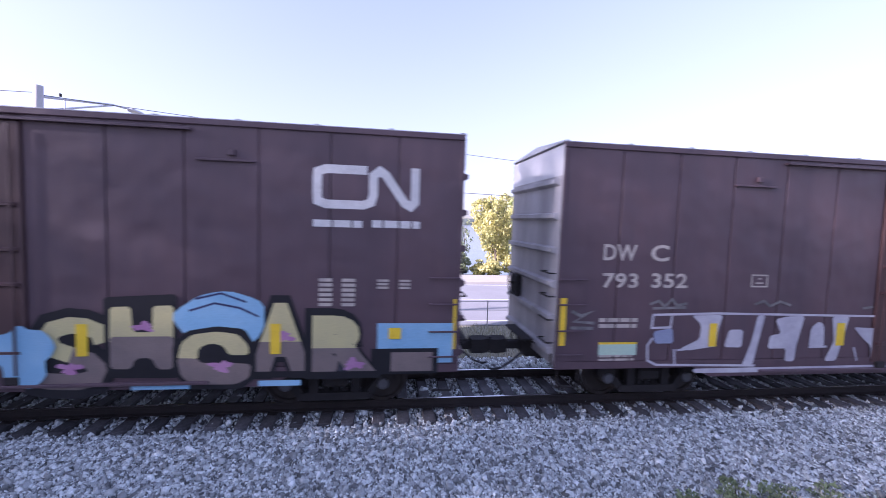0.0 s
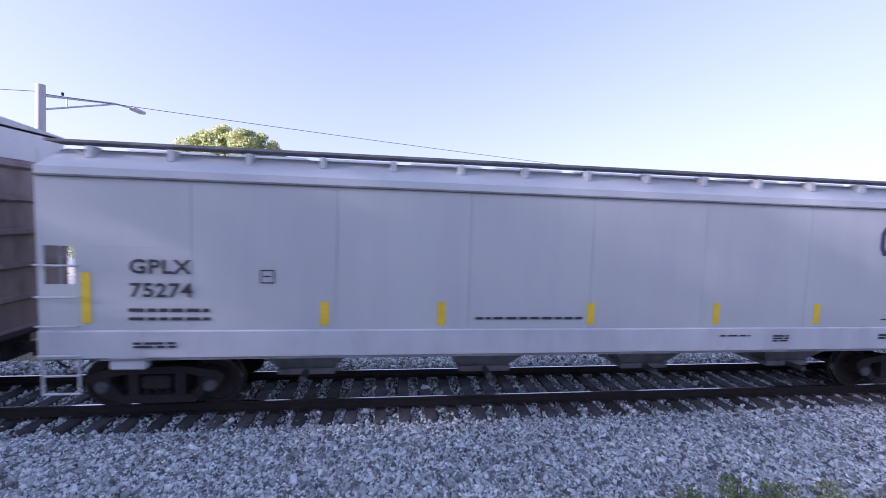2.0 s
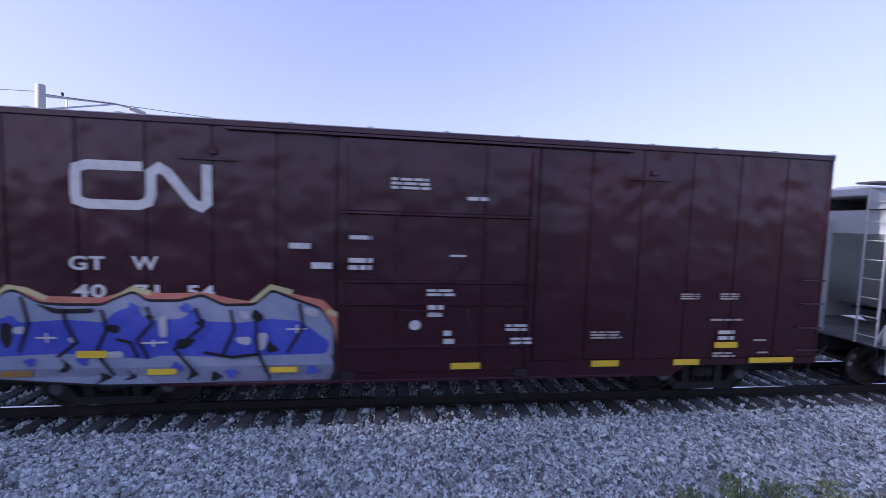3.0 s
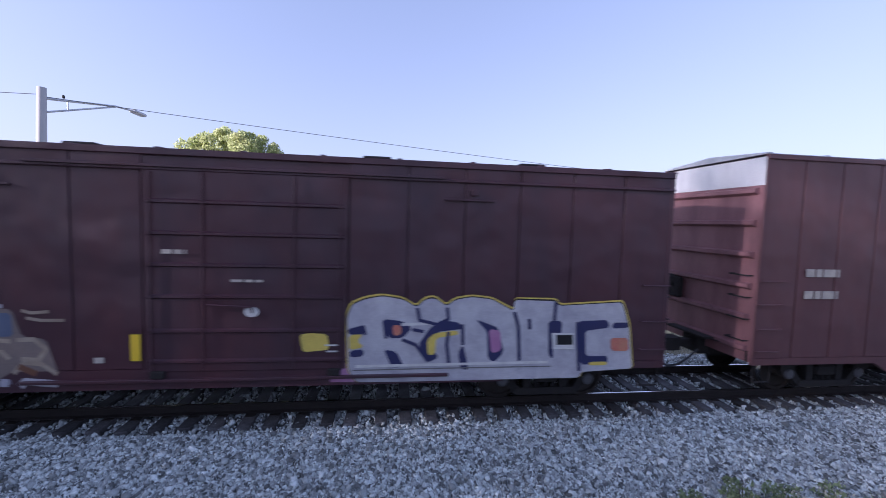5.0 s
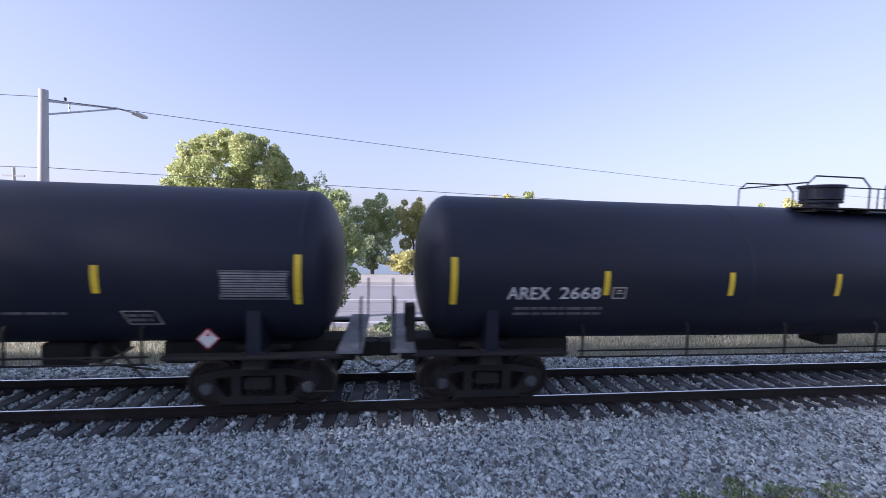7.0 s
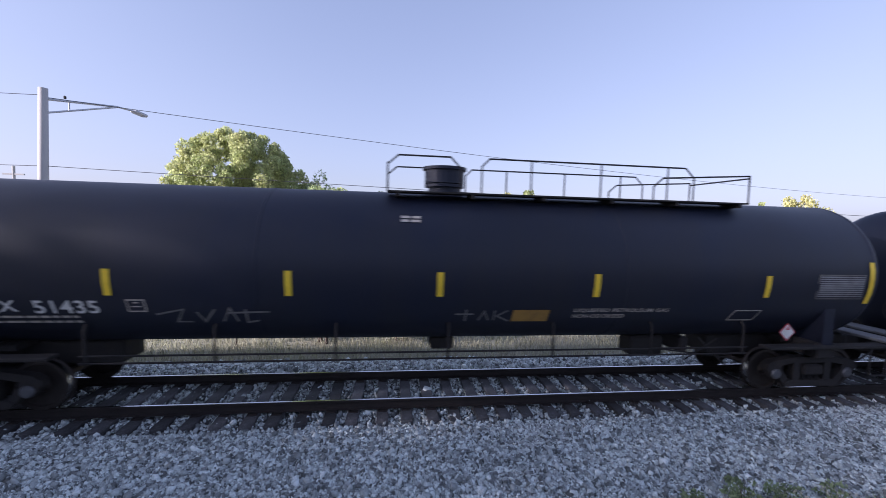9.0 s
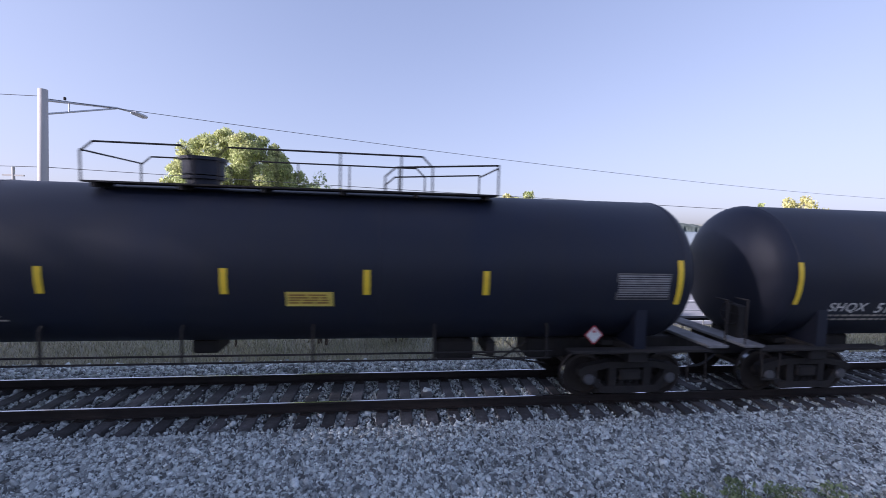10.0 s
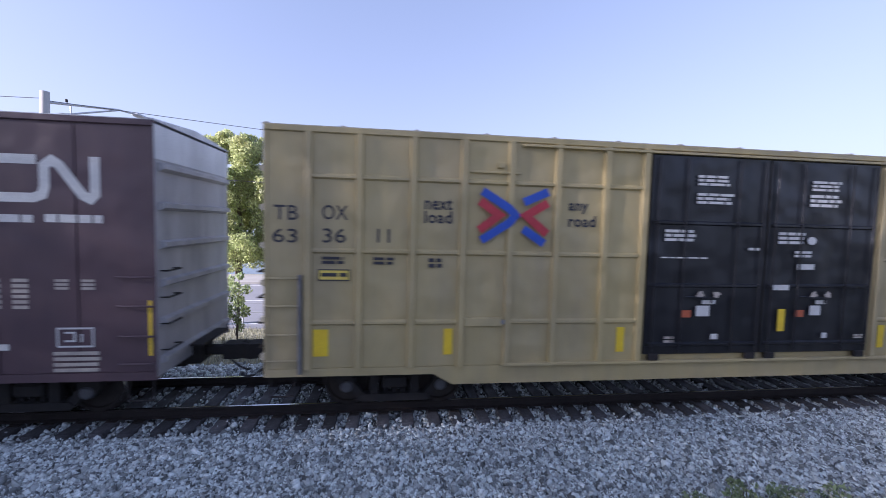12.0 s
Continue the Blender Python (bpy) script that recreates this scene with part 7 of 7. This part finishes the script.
k.band("graffiti_scrawl", M_dim, [[(-5.05, 1.85), (-4.6, 1.95), (-4.75, 1.7), (-4.5, 1.7)], [(-4.4, 1.9), (-4.3, 1.7), (-4.1, 1.95)], [(-4.0, 1.7), (-3.85, 1.97), (-3.75, 1.7)], [(-3.6, 1.95), (-3.6, 1.68), (-3.4, 1.72)], [(-3.9, 1.88), (-3.2, 1.9)]], 0.035, "faint chalky scrawl")
k.band("graffiti_scrawl", M_dim, [[(0.1, 1.84), (0.45, 1.84)], [(0.3, 1.94), (0.3, 1.68)], [(0.55, 1.7), (0.65, 1.9), (0.75, 1.7)], [(0.85, 1.92), (0.85, 1.7)], [(1.1, 1.92), (0.9, 1.8), (1.15, 1.68)]], 0.035, "faint chalky scrawl")
k.bars(-0.94, -0.58, 3.52, 3.66, 2, M_cream, 0.0)
placard(k, 7.03, 1.48)
TRAIN.append((car, (-153.3 - 134.2) / 2))

car, k = tank_car("long black tank car with yellow lettering", 9.95, -0.12, (-1.75, 5.66), 0.38)
k.letters("UTLX", -8.09, -7.09, 2.07, 2.33, M_ltyellow, 0.02)
k.letters("957872", -6.98, -5.92, 2.07, 2.33, M_ltyellow, 0.012)
k.bars(-8.0, -6.9, 1.93, 2.0, 1, M_dim, 0.0)
k.bars(-8.0, -6.5, 1.80, 1.87, 1, M_dim, 0.0)
tank_marks(k, (-5.42, -1.98, 0.80, 3.18, 5.33), (-9.05, 9.2), (2.25, 2.70))
k.plate("sign", M_ltyellow, 1.80, 2.60, 2.03, 2.30, "yellow warning sign")
k.bars(1.85, 2.55, 2.07, 2.26, 4, M_dull_yellow, 0.1)
k.band("stencil_frame", M_dim, [[(-5.26, 2.11), (-5.0, 2.11), (-5.0, 2.34), (-5.26, 2.34), (-5.26, 2.11)]], 0.022)
k.band("graffiti_scrawl", M_cream, [[(-4.3, 1.92), (-4.5, 1.85), (-4.45, 1.7), (-4.25, 1.72)], [(-4.15, 1.7), (-4.1, 1.92), (-3.95, 1.72), (-3.9, 1.9)], [(-3.8, 1.72), (-3.7, 1.93), (-3.6, 1.7)], [(-3.5, 1.92), (-3.4, 1.72), (-3.3, 1.94), (-3.2, 1.74)], [(-3.15, 1.9), (-3.0, 1.65), (-3.1, 1.62)], [(-2.9, 1.76), (-2.62, 1.76)], [(-2.95, 1.84), (-2.7, 1.84)]], 0.032, "whitish sprayed scrawl")
data_panel(k, 7.9, 9.0, 2.18, 2.68)
placard(k, 7.5, 1.48)
TRAIN.append((car, (-174.5 - 154.6) / 2))

# tall tan boxcar with black double doors
H = 9.46
POSTS = [-8.73, -7.87, -6.94, -6.04, -5.17, -4.29, -3.34, -2.56, 2.73, 3.44, 4.32, 5.24, 6.15, 6.96, 7.90, 8.80]
car, k = boxcar("tall dusty yellow-tan boxcar with black double doors", H, 5.16, M_tan, M_tan_end, [-H, -2.45, 2.62, H], (-2.45, 2.62), M_navy, (1.32, 2.48, 3.69), 2, (1.12, 4.97), posts=POSTS, rails=(1.78, 3.04, 4.32), roof=M_tan_end, reach=0.8)
for x0, x1 in ((-5.98, -5.27), (5.32, 6.05)):
    part("latch_cover", boxes((x0, x1, -1.555, -1.49, 1.70, 1.86), soft=0.012), M_tan, car)
    part("latch_bolt", rod(bmesh.new(), (x1 + 0.02, -1.56, 1.78), (x1 + 0.02, -1.49, 1.78), 0.045, 10), M_hop_dark, car)
# Dark strip stands in for the shadowed gap between ladder and post.
for x in (-8.86, 8.90):
    part("ladder_shade_strip", boxes((x - 0.03, x + 0.03, -1.575, -1.49, 0.88, 2.62), soft=0.008), M_hop_dark, car, "dark strip painted as the shade beside the corner ladder")
for x0, body, z0, z1, w in ((-9.30, "TB", 3.56, 3.81, 0.40), (-8.50, "OX", 3.58, 3.83, 0.43), (-9.32, "63", 3.17, 3.41, 0.41), (-8.49, "36", 3.18, 3.43, 0.39), (-7.56, "11", 3.20, 3.44, 0.22)):
    k.letters(body, x0, x0 + w, z0, z1, M_ink, 0.006)
k.letters("next", -6.74, -6.24, 3.80, 4.0, M_ink)
k.letters("load", -6.74, -6.24, 3.56, 3.78, M_ink)
k.letters("any", -4.06, -3.68, 3.80, 4.0, M_ink)
k.letters("road", -4.06, -3.52, 3.56, 3.77, M_ink)
k.at = lambda z: -1.585
plain_marks(k, [[(-5.72, 4.16), (-5.22, 3.86), (-5.10, 3.74), (-5.22, 3.60), (-5.72, 3.28)], [(-4.95, 3.98), (-4.5, 4.18)], [(-4.95, 3.50), (-4.55, 3.24)]], M_blue, 0.15, "blue chevron emblem")
plain_marks(k, [[(-5.76, 3.98), (-5.40, 3.74), (-5.76, 3.46)], [(-4.5, 3.98), (-4.9, 3.74), (-4.5, 3.42)]], M_redp, 0.15, "red chevron emblem")
k.at = lambda z: -1.5
for x in (-8.64, 8.43):
    k.tape(x, x + 0.26, 1.18, 1.66)
for x in (-6.34, -2.99, 2.89, 6.23):
    k.tape(x, x + 0.16, 1.18, 1.66)
for x in (-8.54, 8.08):
    k.plate("label_panel", M_ink, x - 0.02, x + 0.52, 2.52, 2.72)
    k.tape(x, x + 0.5, 2.54, 2.70, M_ltyellow)
    k.bars(x + 0.03, x + 0.47, 2.57, 2.67, 1, M_ink, 0.0)
k.plate("label_panel", M_ink, 7.25, 7.67, 2.68, 2.98)
k.band("panel_frame", M_white, [[(7.25, 2.68), (7.67, 2.68), (7.67, 2.98), (7.25, 2.98), (7.25, 2.68)], [(7.27, 2.83), (7.45, 2.83)], [(7.27, 2.91), (7.45, 2.91)]], 0.02)
k.plate("label_panel", M_white, 6.4, 6.7, 2.82, 2.92)
for a, b, c, d in ((-8.5, -8.1, 2.80, 2.95), (-7.62, -7.25, 2.8, 2.95), (-6.65, -6.4, 2.75, 2.95), (5.4, 5.9, 2.85, 2.95), (3.6, 4.1, 2.4, 2.6)):
    k.bars(a, b, c, d, 2, M_ink, 0.1)
k.at = lambda z: -1.585
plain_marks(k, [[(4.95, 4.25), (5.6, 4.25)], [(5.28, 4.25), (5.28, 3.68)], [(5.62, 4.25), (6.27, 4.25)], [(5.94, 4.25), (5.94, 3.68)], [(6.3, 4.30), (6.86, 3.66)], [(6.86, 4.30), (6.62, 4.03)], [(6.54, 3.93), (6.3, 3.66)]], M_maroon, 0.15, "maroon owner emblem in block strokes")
k.at = lambda z: -1.58
for body, x0, x1 in (("RAILCAR", 3.62, 5.06), ("POOLING", 5.24, 6.84), ("EXPERTS", 7.02, 8.43)):
    k.letters(body, x0, x1, 3.23, 3.51, M_ink, 0.004)
k.at = lambda z: -1.54
for a, b, c, d, n in ((-1.51, -0.79, 4.40, 4.62, 3), (-1.51, -0.72, 4.05, 4.28, 3), (0.99, 1.67, 4.38, 4.60, 3), (0.96, 1.70, 4.06, 4.33, 3), (-2.14, -1.48, 3.32, 3.57, 3), (0.31, 0.94, 3.31, 3.57, 3), (0.7, 1.15, 3.05, 3.2, 2), (-2.2, -1.2, 3.0, 3.04, 1), (-0.35, -0.1, 3.17, 3.25, 1)):
    k.bars(a, b, c, d, n, M_white, 0.15)
for a, b, c, d in ((0.77, 1.16, 2.82, 2.93), (0.26, 0.62, 2.40, 2.51), (-1.40, -1.11, 1.88, 2.09), (1.13, 1.38, 1.89, 2.09), (-1.05, -0.9, 1.42, 1.53), (1.45, 1.57, 1.42, 1.53), (-1.28, -1.0, 2.12, 2.2), (1.25, 1.5, 2.12, 2.2)):
    k.plate("label_panel", M_white, a, b, c, d)
for a in (-1.71, 0.79):
    k.plate("label_panel", M_orange, a, a + 0.2, 1.86, 2.0)
for x in (-1.33, -0.98, 1.2, 1.52):
    k.blob("label_disc", M_cream, x, 2.31, 0.075, 0.06, int(x * 9) + 40, 0.3)
k.blob("label_disc", M_white, 1.05, 3.4, 0.1, 0.08, 3, 0.0)
k.tape(0.40, 0.56, 1.57, 2.02)
k.bars(-2.05, -1.85, 1.35, 1.5, 2, M_cream, 0.0)
k.bars(2.2, 2.42, 1.4, 1.5, 2, M_cream, 0.0)
TRAIN.append((car, (-194.80 - 175.88) / 2))

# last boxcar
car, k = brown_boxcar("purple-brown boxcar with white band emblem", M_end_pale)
k.band("stencil_frame", M_white, [[(8.0, 1.41), (8.52, 1.41), (8.52, 1.71), (8.0, 1.71), (8.0, 1.41)], [(8.1, 1.5), (8.25, 1.5), (8.25, 1.64), (8.1, 1.64)], [(8.35, 1.62), (8.35, 1.48)]], 0.03)
k.bars(7.93, 8.62, 0.97, 1.34, 4, M_cream, 0.05, words=False)
k.plate("label_panel", M_white, 6.85, 7.3, 1.36, 1.46)
TRAIN.append((car, (-215.46 - 196.5) / 2))

# distance that the train has run, in metres: 16.1 metres a second, easing a little near the end
RUN = [(0, 0), (1, 16.1), (2, 32.2), (3, 48.3), (4, 64.4), (5, 80.5), (6, 96.6), (7, 112.7), (8, 128.8), (9, 144.9), (10, 161.0), (10.5, 169.05), (11, 177.03), (11.5, 184.75), (12, 192.68)]


def run_at(t):
    for (a, u), (b, v) in zip(RUN, RUN[1:]):
        if t <= b:
            return u + (v - u) * (t - a) / (b - a)
    return RUN[-1][1]


def motions():
    for car, middle in TRAIN:
        walk(car, [(t, pose(middle + d, 0, 0)) for t, d in RUN])
    steps = [i / 30 for i in range(361)]
    turns = [math.degrees(run_at(t) / 0.457) % 360 for t in steps]
    for w in WHEELSETS:
        at = w.matrix_basis.translation.copy()
        walk(w, [(t, pose(*at, 0, a, 0)) for t, a in zip(steps, turns)])


motions()
